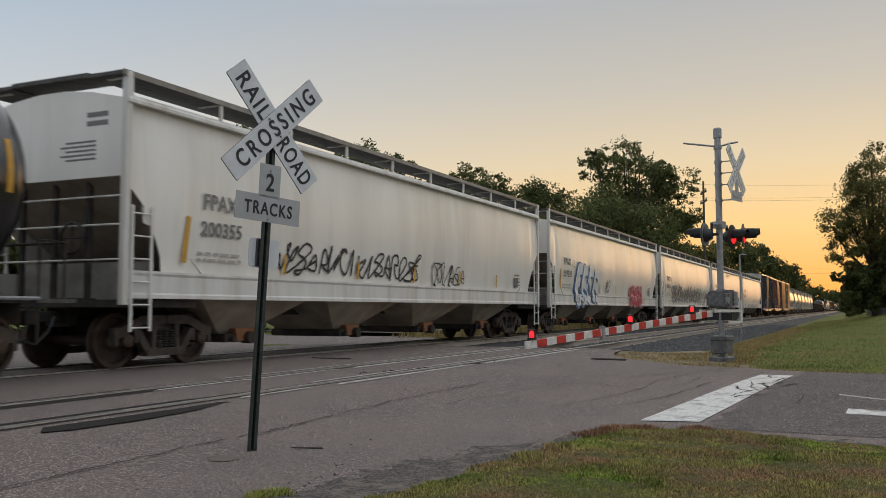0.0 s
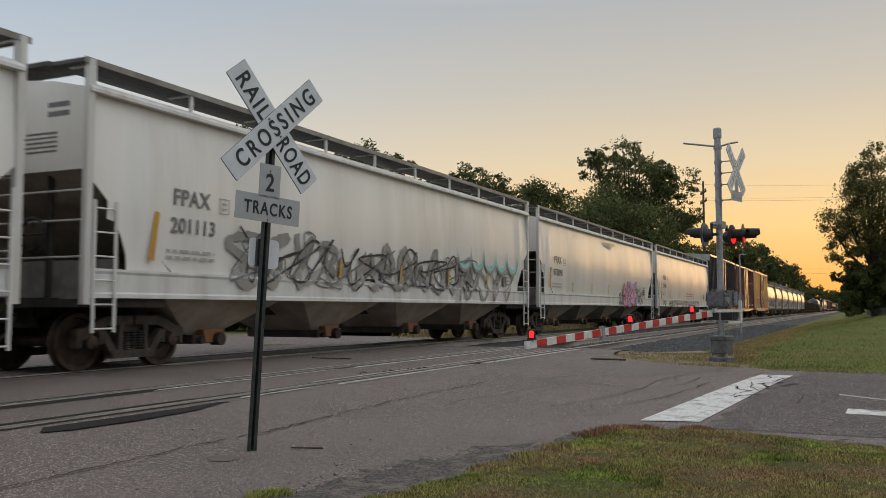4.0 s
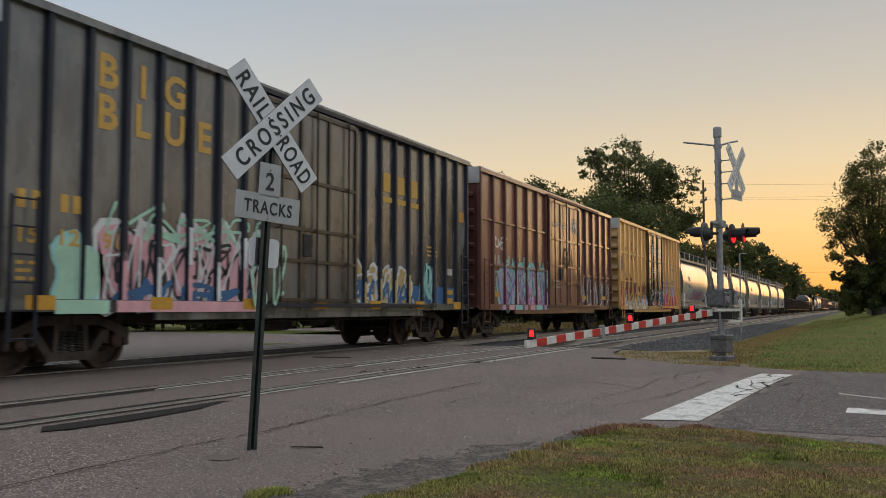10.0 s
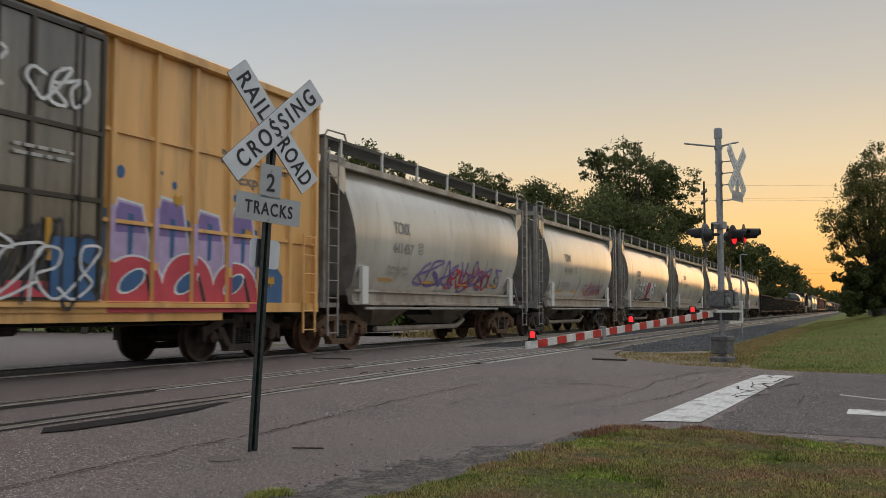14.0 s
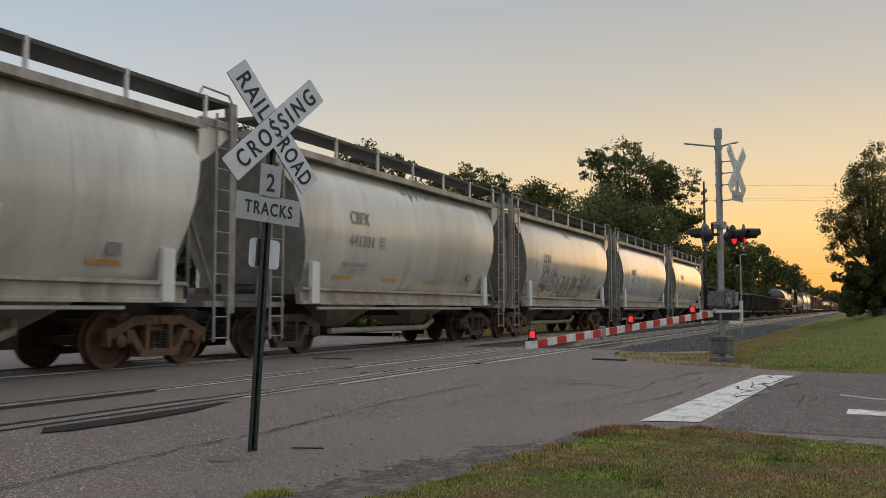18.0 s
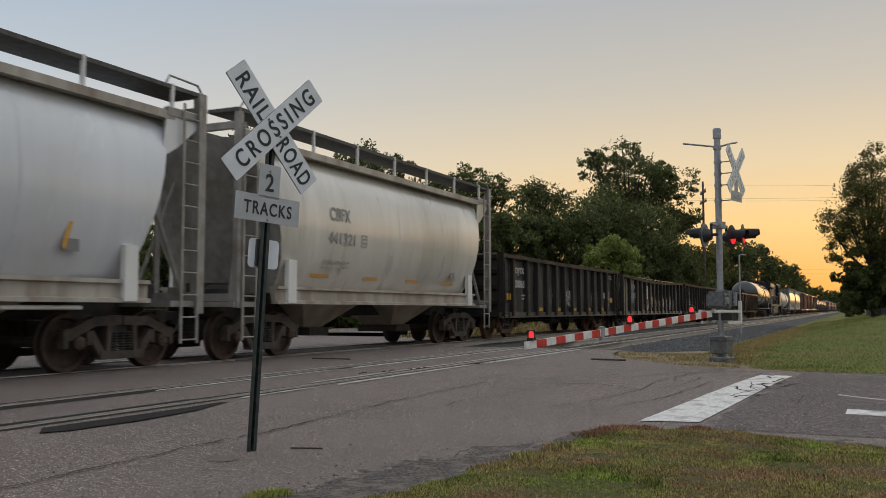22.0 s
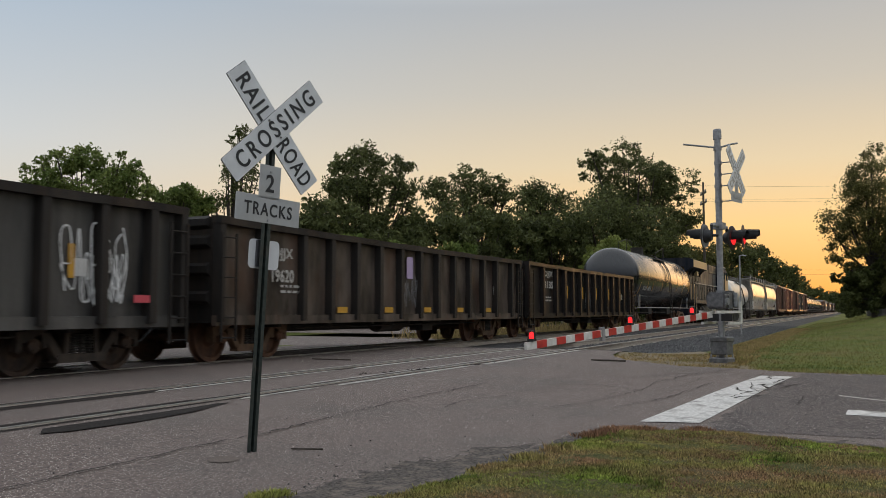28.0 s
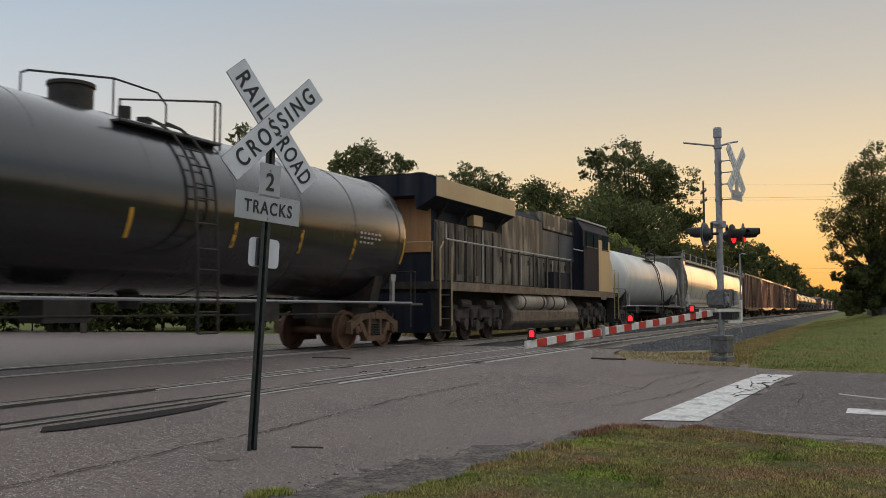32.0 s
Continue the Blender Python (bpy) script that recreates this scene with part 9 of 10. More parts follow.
    rect(c, -h + 11.0, 1.85, 2.8, 0.04, y(1.85), S["red"], "stripe", "faint red stripe")

    # three boxcars
    yb = -1.555
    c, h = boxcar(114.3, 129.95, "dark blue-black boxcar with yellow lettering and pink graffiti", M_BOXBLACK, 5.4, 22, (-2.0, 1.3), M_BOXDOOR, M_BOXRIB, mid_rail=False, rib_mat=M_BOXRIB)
    for txt, z in (("BIG", 4.57), ("BLUE", 3.93)):
        for i, ch in enumerate(txt):
            part("writing", lettering(ch, 0.72, M_STENCILY, bold=0.022), M_STENCILY, c, "yellow capital " + ch, at=pose(-h + 1.89 + i * 0.741, yb - 0.004, z, 90))
    stencils(c, -h + 0.34, 2.48, yb, (2,), 0.26, M_STENCILY, gap=0.95)
    stencils(c, -h + 1.07, 2.48, yb, (2,), 0.26, M_STENCILY, gap=0.85)
    for word, xa, xe in (("15", 0.38, 0.69), ("12", 1.08, 1.43), ("90", 1.87, 2.3)):
        painted_word(c, word, -h + xa, -h + xe, 1.87, 0.24, M_STENCILY, yb)
    fine_print(c, -h + 0.36, 1.6, yb, 3, 0.35, M_STENCILY)
    fine_print(c, -h + 1.08, 1.6, yb, 2, 0.35, M_STENCILY)
    blob_letters(c, -h + 1.8, 1.0, 4.1, 1.35, 5, yb, S["pink"], S["white"], 51, S["black"])
    blob_letters(c, -h + 1.0, 1.0, 0.9, 0.95, 1, yb, S["mint"], S["cyan"], 52, S["mint"])
    over_ribs(c, h, 22, -h + 1.0, -h + 1.9, [(1.08, 1.75, [S["mint"]])], 152)
    over_ribs(c, h, 22, -h + 1.9, -h + 5.8, [(1.08, 1.7, [S["pink"], S["pink"], S["white"]]), (1.7, 2.2, [S["white"], S["mint"], S["black"]])], 153)
    over_ribs(c, h, 22, 1.2, 4.3, [(1.08, 1.7, [S["ochre"], S["ochre"], S["white"]])], 154)
    rect(c, -h + 1.45, 0.99, 1.0, 0.2, -1.653, S["mint"], "sill_paint", "mint overspray along the sill")
    rect(c, -h + 3.9, 1.0, 3.6, 0.18, -1.653, S["pink"], "sill_paint", "pink overspray along the sill")
    scribble(c, -h + 1.9, 2.05, 4.2, 0.6, yb - 0.008, S["mint"], 53, 6, 0.055)
    scribble(c, -h + 1.9, 1.1, 4.0, 1.1, yb - 0.01, S["black"], 55, 8, 0.06)
    scribble(c, -h + 1.8, 1.1, 4.2, 1.3, yb - 0.012, S["white"], 56, 8, 0.04)
    scribble(c, -h + 1.9, 1.0, 4.0, 0.4, yb - 0.014, S["blue"], 57, 5, 0.09)
    blob_letters(c, 1.25, 1.0, 3.0, 0.95, 5, yb - 0.002, S["ochre"], S["white"], 54, S["blue"])
    scribble(c, 1.3, 1.1, 3.0, 0.85, yb - 0.01, S["white"], 58, 6, 0.06)
    scribble(c, 1.3, 1.0, 3.2, 0.6, yb - 0.012, S["blue"], 59, 6, 0.09)
    scribble(c, -2.6, 1.1, 1.2, 1.2, -1.72, S["mint"], 60, 4, 0.06)
    fine_print(c, h - 2.6, 2.6, yb, 3, 0.6, M_STENCILY)
    for k in range(3):
        rect(c, h - 4.85 + k * 0.745, 4.04, 0.36, 0.46, yb - 0.004, M_STENCILY, "mark_block", "large yellow painted mark")
        rect(c, h - 4.85 + k * 0.745, 3.62, 0.52, 0.13, yb - 0.004, M_STENCILY, "mark_underline", "yellow painted underline")
    for zz in (1.15, 1.42):
        rect(c, h - 1.2, zz, 0.42, 0.2 if zz < 1.3 else 0.13, yb - 0.02, M_REFLECT, "end_reflector", "yellow reflector plate")
    rect(c, h - 1.2, 1.98, 0.4, 0.18, yb - 0.004, M_STENCILW, "stencil_plate", "small white stencilled frame")
    rect(c, h - 0.35, 3.6, 0.34, 0.3, yb - 0.004, S["orange"], "placard", "faded orange placard")
    scribble(c, h - 0.6, 2.75, 0.5, 0.75, yb - 0.008, S["grey"], 91, 4, 0.05)
    scribble(c, h - 3.1, 1.15, 1.0, 1.1, yb - 0.016, S["cyan"], 92, 5, 0.09)
    rect(c, h - 2.45, 1.3, 3.8, 0.5, yb - 0.001, S["blue"], "paint_ground", "blue overspray along the lower side")
    for k in range(7):
        rect(c, -h + 0.7 + k * 2.35, 1.05, 0.5, 0.2, -1.655, M_REFLECT, label="yellow reflector")

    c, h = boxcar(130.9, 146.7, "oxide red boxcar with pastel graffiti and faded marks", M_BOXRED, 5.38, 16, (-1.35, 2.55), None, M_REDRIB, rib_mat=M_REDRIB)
    stencils(c, -h + 1.24, 2.52, yb, (2,), 0.3, M_STENCILW, gap=1.1)
    stencils(c, -h + 2.2, 2.55, yb, (2,), 0.3, M_STENCILW, gap=1.0)
    painted_word(c, "728", -h + 1.14, -h + 1.86, 1.87, 0.3, M_STENCILW, yb)
    painted_word(c, "430", -h + 2.2, -h + 2.88, 1.88, 0.3, M_STENCILW, yb)
    fine_print(c, -h + 1.2, 1.62, yb, 2, 0.45, M_STENCILW)
    blob_letters(c, -h + 1.6, 1.0, 5.0, 1.4, 5, yb, S["lilac"], S["cyan"], 61, S["magenta"])
    blob_letters(c, -h + 3.6, 1.0, 2.3, 1.2, 3, yb - 0.006, S["pink"], S["magenta"], 62, S["white"])
    over_ribs(c, h, 16, -h + 1.6, -h + 6.4, [(1.08, 1.7, [S["lilac"], S["pink"], S["magenta"]]), (1.7, 2.25, [S["cyan"], S["lilac"]])], 155)
    for k in range(7):
        rect(c, -h + 1.9 + 0.7 * k, 1.0, 0.3 + 0.18 * (k % 3), 0.16, -1.653, S[("lilac", "pink", "cyan")[k % 3]], "sill_paint", "patchy overspray along the sill")
    scribble(c, -h + 1.3, 2.9, 1.0, 0.4, yb, S["white"], 63, 4, 0.04)
    scribble(c, -h + 1.6, 1.2, 5.0, 1.5, yb - 0.012, S["cyan"], 65, 11, 0.05)
    scribble(c, -h + 1.6, 1.0, 5.0, 1.2, yb - 0.014, S["purple"], 66, 9, 0.07)
    scribble(c, 3.2, 1.2, 4.4, 0.8, yb, S["grey"], 64, 6, 0.05)
    fine_print(c, -0.9, 4.2, -1.67, 2, 1.6, M_STENCILW)
    fine_print(c, -0.9, 2.0, -1.67, 3, 1.0, M_STENCILW)
    scribble(c, 1.4, 4.0, 0.9, 0.5, -1.668, S["white"], 67, 4, 0.04)
    scribble(c, 3.0, 1.1, 4.6, 1.2, yb - 0.012, S["white"], 68, 10, 0.04)
    scribble(c, 0.0, 2.6, 1.4, 0.7, -1.668, S["black"], 69, 4, 0.06)
    for k in range(5):
        rect(c, -h + 1.5 + k * 3.2, 1.42, 0.6, 0.16, -1.655 if k > 1 else yb - 0.01, M_REFLECT, label="yellow reflector")

    c, h = boxcar(148.45, 164.45, "faded yellow boxcar with a grimy door and white graffiti", M_BOXYEL, 5.44, 18, (-1.65, 2.05), M_DOORDARK, M_YELEND, seam=True)
    part("writing", lettering("next", 0.3, M_STENCIL), M_STENCIL, c, "faded lettering reading next", at=pose(-h + 1.3, yb - 0.004, 3.98, 90))
    part("writing", lettering("load", 0.3, M_STENCIL), M_STENCIL, c, "faded lettering reading load", at=pose(-h + 1.3, yb - 0.004, 3.74, 90))
    for word, xa, xe, zz in (("FB", 0.97, 1.53, 2.48), ("OX", 1.95, 2.52, 2.48), ("50", 0.98, 1.47, 1.98), ("51", 2.04, 2.46, 1.99), ("6", 2.91, 3.1, 1.98)):
        painted_word(c, word, -h + xa, -h + xe, zz, 0.24, M_STENCIL, yb)
    for word, xa, xe, zz in (("any", 3.6, 4.05, 3.9), ("road", 3.58, 4.18, 3.64)):
        painted_word(c, word, -h + xa, -h + xe, zz, 0.22, M_STENCIL, yb)
    for word, xa, xe, zz in (("Railcar", 12.95, 13.85, 3.6), ("Pooling", 14.1, 15.3, 3.55), ("Experts", 13.45, 14.65, 3.22)):
        painted_word(c, word, -h + xa, -h + xe, zz, 0.26, M_STENCIL, yb)
    for k in range(3):
        rect(c, -h + 13.95 + 0.5 * k, 4.15, 0.34, 0.75, yb - 0.004, M_FADEDPINK, "mark_block", "faded pink painted mark")
    b = nb()
    for (xa, xe, za, ze) in ((-5.35, -4.6, 4.3, 3.7), (-5.35, -4.6, 3.5, 3.9)):
        bar(b, (xa, yb - 0.003, za), (xe, yb - 0.003, ze), 0.16, 0.003)
    part("emblem", b, S["blue"], c, "faded blue and red arrow shape")
    b = nb()
    bar(b, (-5.35, yb - 0.003, 4.05), (-4.5, yb - 0.003, 3.45), 0.14, 0.003)
    part("emblem", b, S["red"], c, "faded blue and red arrow shape")
    # dark red clouds above a broken white and black lettering
    crest = [(-h + 1.0 + 5.4 * k / 36, 2.2 + 0.2 * abs(math.sin(k * 0.42)) + 0.16 * math.sin(k * 0.19)) for k in range(37)]
    trough = [(-h + 1.0 + 5.4 * k / 36, 1.62 + 0.22 * abs(math.sin(k * 0.35 + 0.8)) - 0.1 * math.sin(k * 0.21)) for k in range(37)]
    paint_shape(c, crest + trough[::-1], yb - 0.003, S["maroon"], "dark red sprayed cloud", "paint_cloud")
    rng = random.Random(7)
    for k in range(16):
        a, w0 = -h + 0.9 + k * 0.345, rng.uniform(0.22, 0.5)
        zt, zb = rng.uniform(1.35, 1.95), 1.0
        shape = [(a, zb), (a + w0, zb), (a + w0 * rng.uniform(0.5, 1.1), zt - 0.25), (a + w0 * 0.6, zt), (a + w0 * rng.uniform(-0.1, 0.3), zt - rng.uniform(0.1, 0.4))]
        paint_shape(c, shape, yb - 0.005 - 0.0006 * k, S[rng.choice(("white", "white", "black", "grey", "cream"))], "angular piece of white and black graffiti", "paint_wedge")
    scribble(c, -h + 1.0, 1.0, 5.6, 0.8, yb - 0.018, S["black"], 75, 8, 0.06)
    scribble(c, -h + 1.0, 0.98, 5.6, 0.5, yb - 0.02, S["white"], 76, 7, 0.1)
    scribble(c, -1.5, 1.1, 3.4, 1.1, -1.712, S["black"], 77, 8, 0.06)
    scribble(c, -1.5, 1.15, 3.4, 0.9, -1.714, S["white"], 78, 6, 0.04)
    scribble(c, -1.3, 4.0, 1.6, 0.6, -1.714, S["white"], 85, 4, 0.05)
    scribble(c, 0.6, 3.9, 1.1, 0.5, -1.714, S["white"], 86, 3, 0.05)
    scribble(c, -h + 0.15, 1.0, 0.95, 1.2, yb - 0.01, S["red"], 79, 3, 0.11)
    scribble(c, -h + 0.15, 2.9, 0.75, 0.8, yb - 0.01, S["grey"], 80, 5, 0.04)
    scribble(c, -h + 0.2, 2.0, 0.9, 0.4, yb - 0.01, S["black"], 82, 2, 0.04)
    scribble(c, -h + 0.9, 1.0, 6.2, 0.3, yb - 0.016, S["white"], 83, 12, 0.07)
    for ya, yo, za, ze in ((-0.75, -0.15, 1.85, 2.35), (0.15, 0.85, 1.8, 2.3)):
        part("end_box", box(nb(), -h - 0.12, -h, ya, yo, za, ze), M_UNDER, c, "dark steel box on the end wall")
    for zz in (1.5, 2.75, 4.1):
        b = nb()
        for k in range(3):
            box(b, -h - 0.012, -h - 0.004, -0.9, 0.1 + 0.2 * (k % 2), zz + k * 0.07, zz + k * 0.07 + 0.03)
        part("fine_print", b, M_STENCIL, c, "rows of small faded print")
    fine_print(c, -1.2, 3.2, -1.712, 3, 1.0, M_STENCILW)
    fine_print(c, 0.5, 3.2, -1.712, 2, 1.0, M_STENCILW)
    rect(c, -2.2, 2.0, 0.5, 0.62, yb - 0.05, M_UNDER, "data_plate", "dark square plate")
    for xx in (-1.0, 1.1):
        rect(c, xx, 1.95, 0.1, 0.6, -1.71, M_REFLECT, label="yellow reflector strip")
    wild_mural(c, 2.25, 1.06, 3.75, yb, S, M_REFLECT)
    over_ribs(c, h, 18, 2.1, 6.1, [(1.08, 1.72, [S["red"]]), (1.72, 2.5, [S["lilac"], S["purple"]])], 156)
    over_ribs(c, h, 18, -h + 0.5, -1.7, [(1.08, 1.5, [S["white"], S["white"], S["black"]]), (1.5, 2.1, [S["maroon"], S["white"]])], 157)
    for k in range(7):
        rect(c, -h + 1.2 + 0.8 * k, 1.0, 0.35 + 0.2 * (k % 3), 0.17, -1.653, S["white"] if k % 2 else S["cream"], "sill_paint", "patchy pale overspray along the sill")
    rect(c, 4.1, 1.0, 3.7, 0.16, -1.654, S["red"], "sill_paint", "red overspray along the sill")
    rect(c, 1.55, 1.55, 0.8, 0.9, -1.713, S["blue"], "door_paint", "blue overspray on the door")
    rect(c, 0.0, 1.25, 2.2, 0.22, -1.713, S["red"], "door_paint", "red overspray on the door")

    # seven cement hoppers
    spans = [(164.85, 177.9), (178.9, 190.5), (191.5, 204.4), (205.3, 218.2), (218.9, 232.2), (233.0, 246.1), (247.0, 259.6)]
    paints = [M_CEMENT, M_CEMENT, M_CEMENT, M_CEMENT, M_CEMENT, M_CEMENT2, M_CEMENT]
    rusty = [1, 0, 1, 0, 1, 0, 0]
    captions = ["grey cement hopper with purple and red graffiti", "grey cement hopper with a grimy shell", "grey cement hopper with dark scrawled graffiti", "grey cement hopper with sooty stains near the roof",
             "grey cement hopper with torn paint and pale graffiti", "cool grey cement hopper with a smooth shell", "grey cement hopper with dark marks and stains"]
    for i, ((a, e), paint) in enumerate(zip(spans, paints)):
        c, h, skin = cement_hopper(a, e, captions[i], paint, M_FRAMEGREY, M_WHEELRUST if rusty[i] else M_WHEEL, M_TRUCKRUST if rusty[i] else M_TRUCK, i != 6)
        name, number, za, zb = (("TCMX", "441457", 2.84, 2.36), ("TCMX", "441470", 2.84, 2.36), ("LCEX", "1359", 2.68, 2.32), ("CBFX", "441331", 2.9, 2.4), ("LCEX", "1355", 2.68, 2.32), ("MWCX", "468", 2.7, 2.34), ("CBFX", "441321", 2.9, 2.4))[i]
        ink = M_STENCIL if name == "LCEX" else M_STENCILMID
        painted_word(c, name, -h + 3.05, -h + 3.9, za, 0.3, ink, skin)
        painted_word(c, number, -h + 3.0, -h + 3.0 + 0.185 * len(number), zb, 0.26, ink, skin)
        frame_mark(c, -h + 4.4, 2.4, 0.24, 0.28, skin, M_STENCILMID)
        fine_print(c, -h + 2.9, 2.02, skin(2.02) - 0.012, 2, 1.1, M_STENCILMID)
        rect(c, h - 2.9, 1.95, 0.3, 0.26, skin(1.95) - 0.01, M_STENCIL, "plate", "small dark data plate")
        for k in range(4):
            xx = -h + 3.0 + k * (2 * h - 6) / 3
            if i == 5:
                rect(c, xx, 2.1, 0.07, 0.5, skin(2.1) - 0.02, M_REFLECT, label="faded yellow reflector strip", lean=18)
            else:
                rect(c, xx, 1.72, 0.72, 0.12, skin(1.68) - 0.012, M_REFLECTDULL, label="faded orange reflector")
        if i == 0:
            scribble(c, -h + 4.5, 1.6, 6, 0.7, skin, S["purple"], 81, 9, 0.07)
            scribble(c, -h + 6.5, 1.6, 3, 0.6, skin, S["red"], 82, 6, 0.06)
        if i == 2:
            slanted_letters(c, -h + 3.7, 1.46, 4.1, 0.98, 6, skin, 84, [S["white"], S["white"], S["white"], S["red"], S["white"], S["white"]], S["black"])
        if i == 1:
            scribble(c, h - 5.5, 1.6, 3, 0.5, skin, S["magenta"], 86, 6, 0.05)
        if i in (2, 3, 4):
            stain(c, -h + 6.0 - 0.4 * (i - 2), 4.16, 2.2, 0.4, skin, S["soot"], 89 + i, "dark smeared soot stain near the roof")
        if i == 4:
            scribble(c, -h + 2.8, 1.6, 6.6, 0.8, skin, S["grey"], 87, 11, 0.05)
            slanted_letters(c, -h + 4.9, 1.46, 3.6, 0.75, 6, skin, 88, [M_CEMENT, M_CEMSILL], S["soot"])

    # five gondolas
    gs = [(260.3, 275.5, "black gondola with white marks and tall side ribs", M_GONDOLA, 2.8, 14, 0.03, 1), (276.4, 293.1, "sagging dusty grey gondola with dented sides and white graffiti", M_GONDOLA3, 2.72, 16, 0.16, 0),
          (294.0, 309.3, "black gondola with white scrawled graffiti", M_GONDOLA, 2.72, 14, 0.03, 0), (310.1, 325.8, "dusty rust-brown gondola with yellow reflectors", M_GONDOLA4, 2.66, 15, 0.03, 1),
          (326.5, 342.5, "rust-streaked black gondola with white marks", M_GONDOLA2, 2.68, 15, 0.02, 1)]
    for i, (a, e, caption, paint, top, ribs, sag, rust) in enumerate(gs):
        c, h = gondola(a, e, caption, paint, top, ribs, sag, M_WHEELRUST if rust else M_WHEEL, M_TRUCKRUST if rust else M_TRUCK, upright=i in (2, 4), rib_mat=M_GONDOLA2 if i == 4 else M_GONRIB, rib_at=((1.0, 2.4, 14.55), (1.73, 3.23, 15.36), (1.3, 2.72, 14.5), (1.3, 2.72, 14.83), (1.7, 3.25, 15.15))[i])
        yg = -1.552
        name, number, xa, xe, za, zb = (("DJTX", "30065", 1.36, 2.24, 2.12, 1.7), ("DJTX", "320538", 2.06, 3.12, 1.92, 1.53), ("DJJX", "19611", 1.7, 2.4, 1.94, 1.52), ("DJJX", "19620", 1.7, 2.4, 1.94, 1.52), ("DJJX", "3135", 1.98, 2.95, 2.16, 1.78))[i]
        painted_word(c, name, -h + xa + 0.04, -h + xe, za, 0.32 if i == 1 else 0.26, M_STENCILW, yg, 0.005)
        painted_word(c, number, -h + xa, -h + xe + 0.03, zb, 0.31 if i == 1 else 0.26, M_STENCILW, yg, 0.005)
        fine_print(c, -h + 2.0, 1.45, yg, 2, 0.8, M_STENCILW)
        rect(c, h - 2.2, 1.6, 0.3, 0.26, yg, M_STENCILW, "plate", "small white stencilled frame")
        for k, (fx, seed) in enumerate(((0.3, 1), (0.46, 2), (0.7, 3), (0.86, 4)) if i in (0, 2) else ((0.46, 2),)):
            scribble(c, -h + 2 * h * fx, 1.1, 0.8, 0.7, yg, S["white"] if k % 2 else S["grey"], 90 + 5 * i + seed, 6, 0.022)
        if i == 2:
            scribble(c, h - 2.6, 1.2, 1.3, 1.0, yg, S["white"], 191, 5, 0.025)
            rect(c, h - 1.05, 1.15, 0.34, 0.12, yg - 0.1, S["red"], "stripe", "small red mark")
        if i == 1:
            for k, (xx, mat) in enumerate(((6.05, "rust"), (7.0, "cream"), (7.3, "rust"), (8.2, "rust"), (8.5, "cream"), (9.4, "rust"), (10.4, "cream"), (10.9, "rust"), (11.6, "cream"), (12.6, "rust"))):
                stain(c, -h + xx, 1.55 + 0.2 * math.sin(k * 2.1), 0.6, 0.75, lambda zz: yg - 0.002, S[mat], 300 + k, "blurred smear of pale and rusty graffiti")
            scribble(c, -h + 5.2, 0.92, 1.6, 0.45, yg - 0.008, S["white"], 192, 5, 0.045)
            scribble(c, -h + 7.1, 0.95, 2.3, 0.6, yg - 0.008, S["cream"], 193, 8, 0.04)
            scribble(c, -h + 10.3, 0.95, 3.6, 0.75, yg - 0.008, S["white"], 194, 9, 0.045)
            rect(c, -h + 0.5, 1.75, 0.14, 0.75, yg - 0.1, M_REFLECT, "reflector", "upright yellow reflector strip")
            rect(c, -h + 5.92, 1.9, 0.72, 0.72, yg, S["white"], "stripe", "white upper half of a painted panel")
            for k in range(6):
                rect(c, -h + 5.92, 2.18 - 0.1 * k, 0.6, 0.035, yg - 0.004, M_STENCILFAINT, "fine_print", "rows of small grey bars")
            rect(c, -h + 5.92, 1.36, 0.72, 0.34, yg, S["blue"], "stripe", "blue lower half of a painted panel")
        if i == 0:
            for xx in (-h + 0.75, h - 1.08):
                rect(c, xx, 1.4, 0.5, 0.22, yg - 0.02, M_REFLECT, "panel", "yellow painted panel")
            fine_print(c, h - 1.4, 2.5, yg, 2, 0.55, M_STENCILW)
        if i == 3:
            rect(c, -h + 7.6, 2.05, 0.34, 0.55, yg, S["lilac"], "stripe", "pale blue sticker")
    # dark tank car, then the engine
    c, h = tank_car(343.3, 361.0, "black tank car with pale marks and yellow strips", M_TANK, 1.56, 2.78, M_WHEELRUST, M_TRUCKRUST, mid=-0.6)
    for x, deg, tall in ((-7.3, -28, 0.95), (-5.47, -15, 0.36), (-4.1, -18, 0.5), (-1.53, -17, 0.5), (1.08, -17, 0.5), (3.23, -16, 0.5), (5.35, -17, 0.5), (7.75, -14, 0.65)):
        on_tank(c, x, deg, 0.085, tall, 1.56, 2.78, M_REFLECT)
    shell = lambda zz: -math.sqrt(max(0.01, 1.56 ** 2 - (zz - 2.78) ** 2)) - 0.014
    painted_word(c, "SHQX", -6.52, -5.58, 2.05, 0.23, M_STENCILW, shell, 0.004)
    painted_word(c, "6056", -5.4, -4.5, 2.07, 0.23, M_STENCILW, shell, 0.004)
    for k in range(6):
        for r in range(3 if k < 4 else 2):
            on_tank(c, 5.6 + k * 0.17, -2 - 4 * r, 0.09, 0.05, 1.56, 2.78, M_STENCILW, "fine_print", "small pale bars of lettering")
        on_tank(c, -6.2 + k * 0.34, -40, 0.26, 0.04, 1.56, 2.78, M_STENCILW, "fine_print", "small pale bars of lettering")
    locomotive(361.7, 382.6, "dirty navy and yellow diesel locomotive in the train")
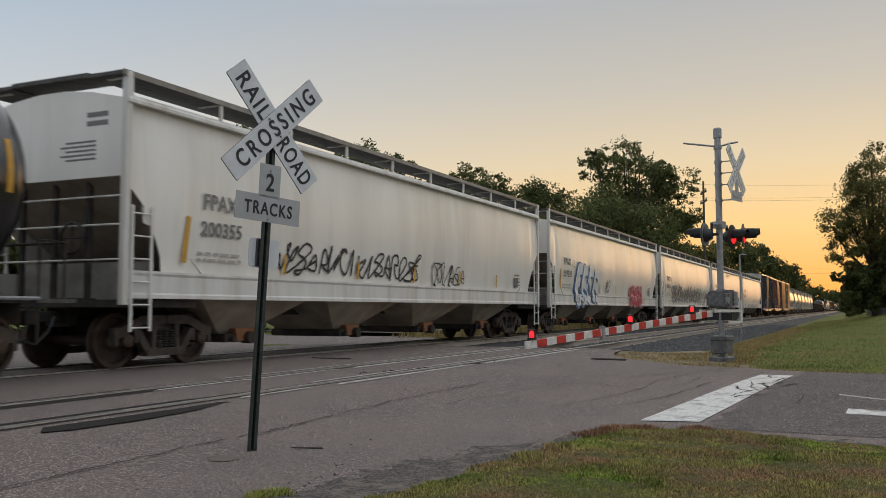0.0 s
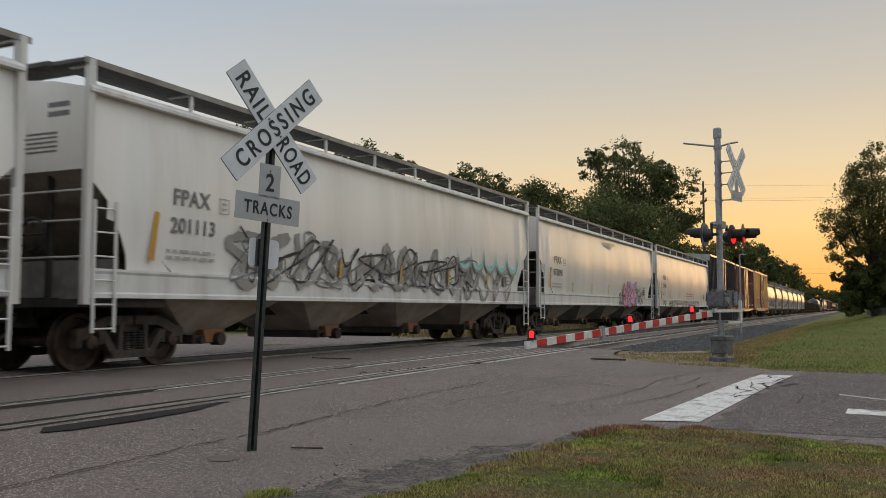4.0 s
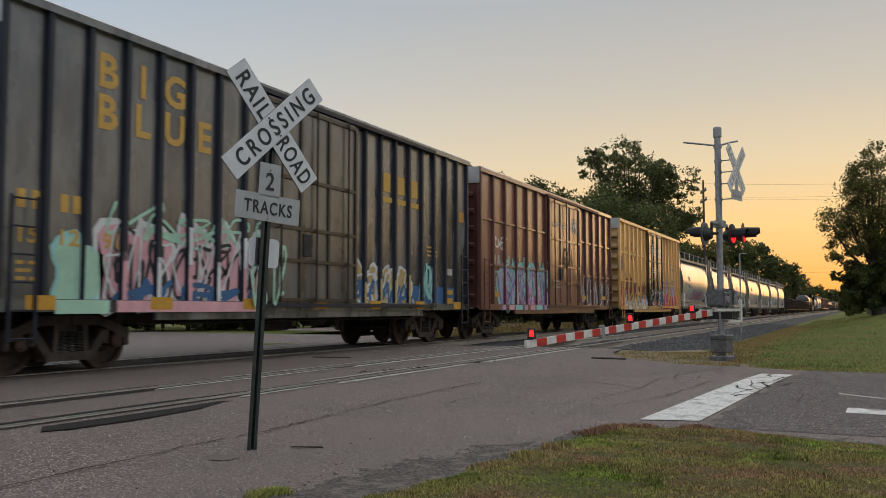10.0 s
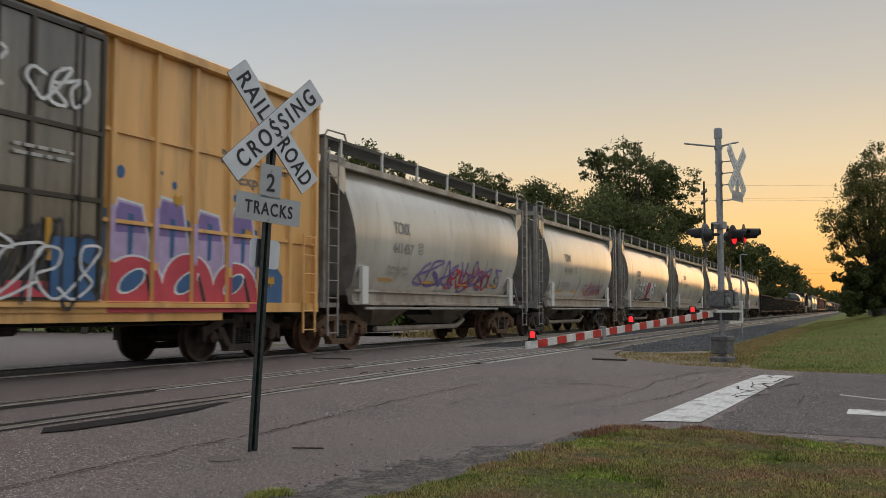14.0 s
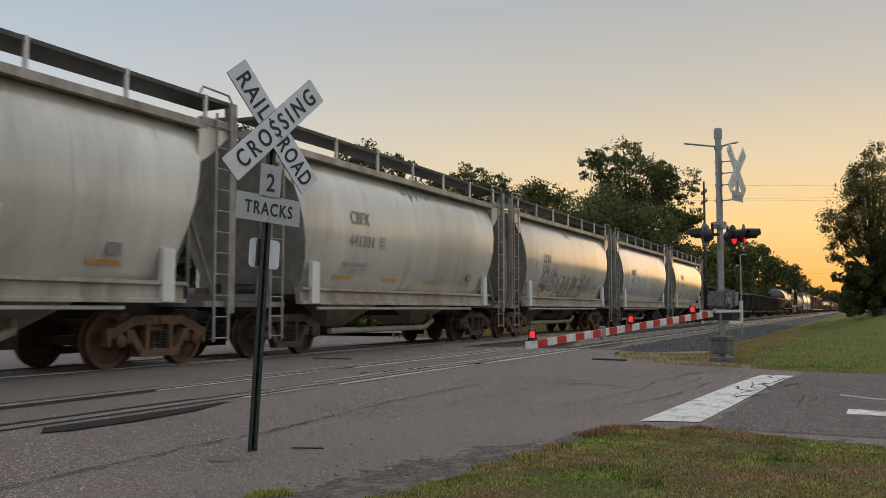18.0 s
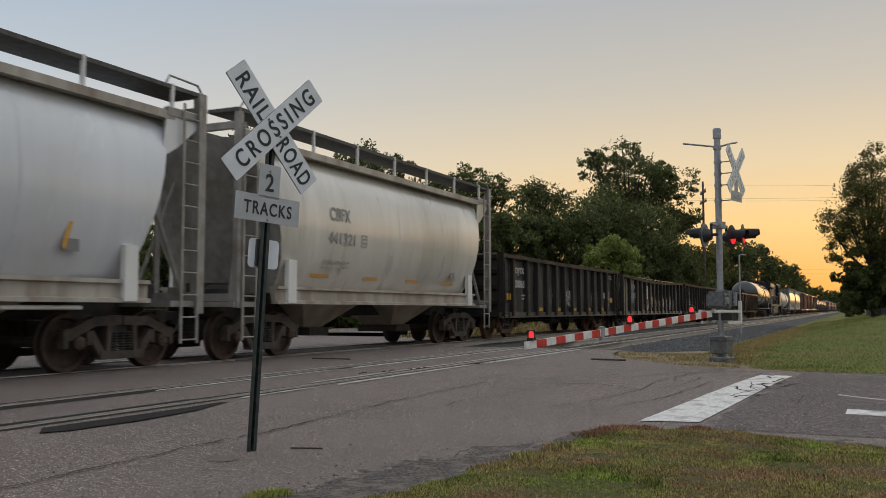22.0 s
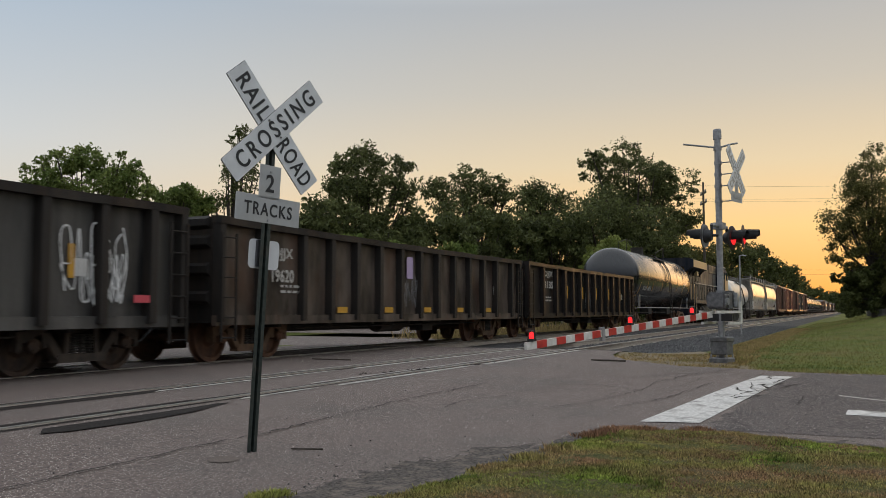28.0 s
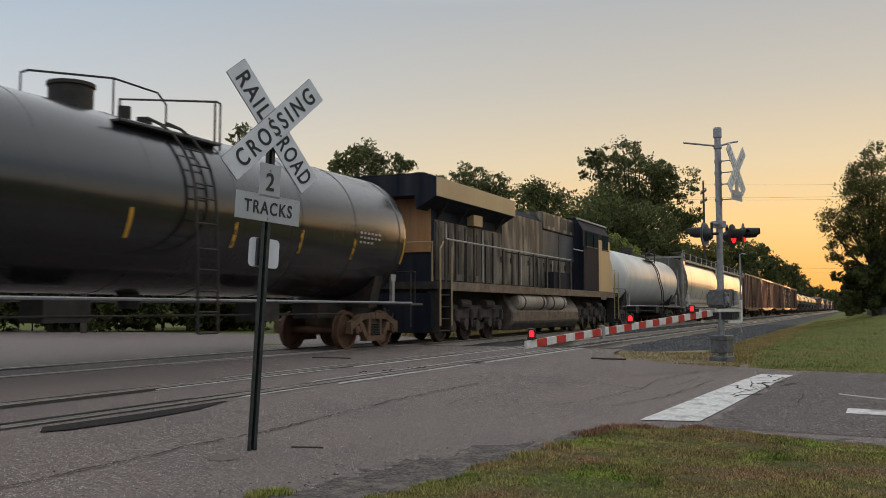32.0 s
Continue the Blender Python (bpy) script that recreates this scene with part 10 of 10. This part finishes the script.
    tank_car(383.3, 399.4, "white tank car with grimy lower half", M_TANKWHITE, 1.45, 2.6)
    cement_hopper(400.4, 417.0, "distant pale grey covered hopper in the train")
    cement_hopper(418.0, 434.6, "distant pale grey covered hopper in the train")
    x = 435.6
    for i, p in enumerate((M_BOXBROWN, M_BOXRED, M_BOXBROWN, M_BOXBLACK, M_BOXBROWN)):
        boxcar(x, x + 17.0, "distant weathered boxcar in brown or dark paint", p, 4.75, 12, (-1.4, 1.4), None, p, mid_rail=False)
        x += 18.2
    for i in range(6):
        tank_car(x, x + 15.6, "distant black tank car catching the sunset glow", M_TANK)
        x += 16.8
    for i in range(14):
        k = (i * 5 + 1) % 4
        if k == 0:
            cement_hopper(x, x + 13.2, "distant grey cement hopper far down the line")
            x += 14.2
        elif k == 1:
            gondola(x, x + 16.2, "distant dark gondola far down the line", M_GONDOLA)
            x += 17.2
        elif k == 2:
            boxcar(x, x + 16.8, "distant brown boxcar far down the line", M_BOXBROWN, 4.75, 12, (-1.4, 1.4), None, M_BOXBROWN, mid_rail=False)
            x += 18
        else:
            tank_car(x, x + 15.6, "distant black tank car catching the sunset glow", M_TANK)
            x += 16.8


build_train()
build_ties(track_near, NEAR_Y, 110)
build_ties(track_far, TRACK_Y, 90)


def motions():
    # the whole train rolls by at one steady speed
    for car, x in CARS:
        walk(car, [(0, pose(x, TRACK_Y, 0)), (16, pose(x - 16 * SPEED, TRACK_Y, 0)), (32, pose(x - 32 * SPEED, TRACK_Y, 0))])
    # wheels roll without slipping; those at the same place on their truck share the same turning
    turn = -math.degrees(SPEED / WHEEL_R)
    for key, wheels in WHEELSETS.items():
        if not wheels:
            continue
        x = wheels[0].location.x
        rows = [(k / 15, pose(x, 0, WHEEL_R) @ pose(0, 0, 0, 0, turn * k / 15, 0)) for k in range(481)]
        walk(wheels[0], rows)
        keys = wheels[0].animation_data
        for w in wheels[1:]:
            w.rotation_mode = "QUATERNION"
            w.animation_data_create()
            w.animation_data.action = keys.action
            w.animation_data.action_slot = keys.action_slot


motions()
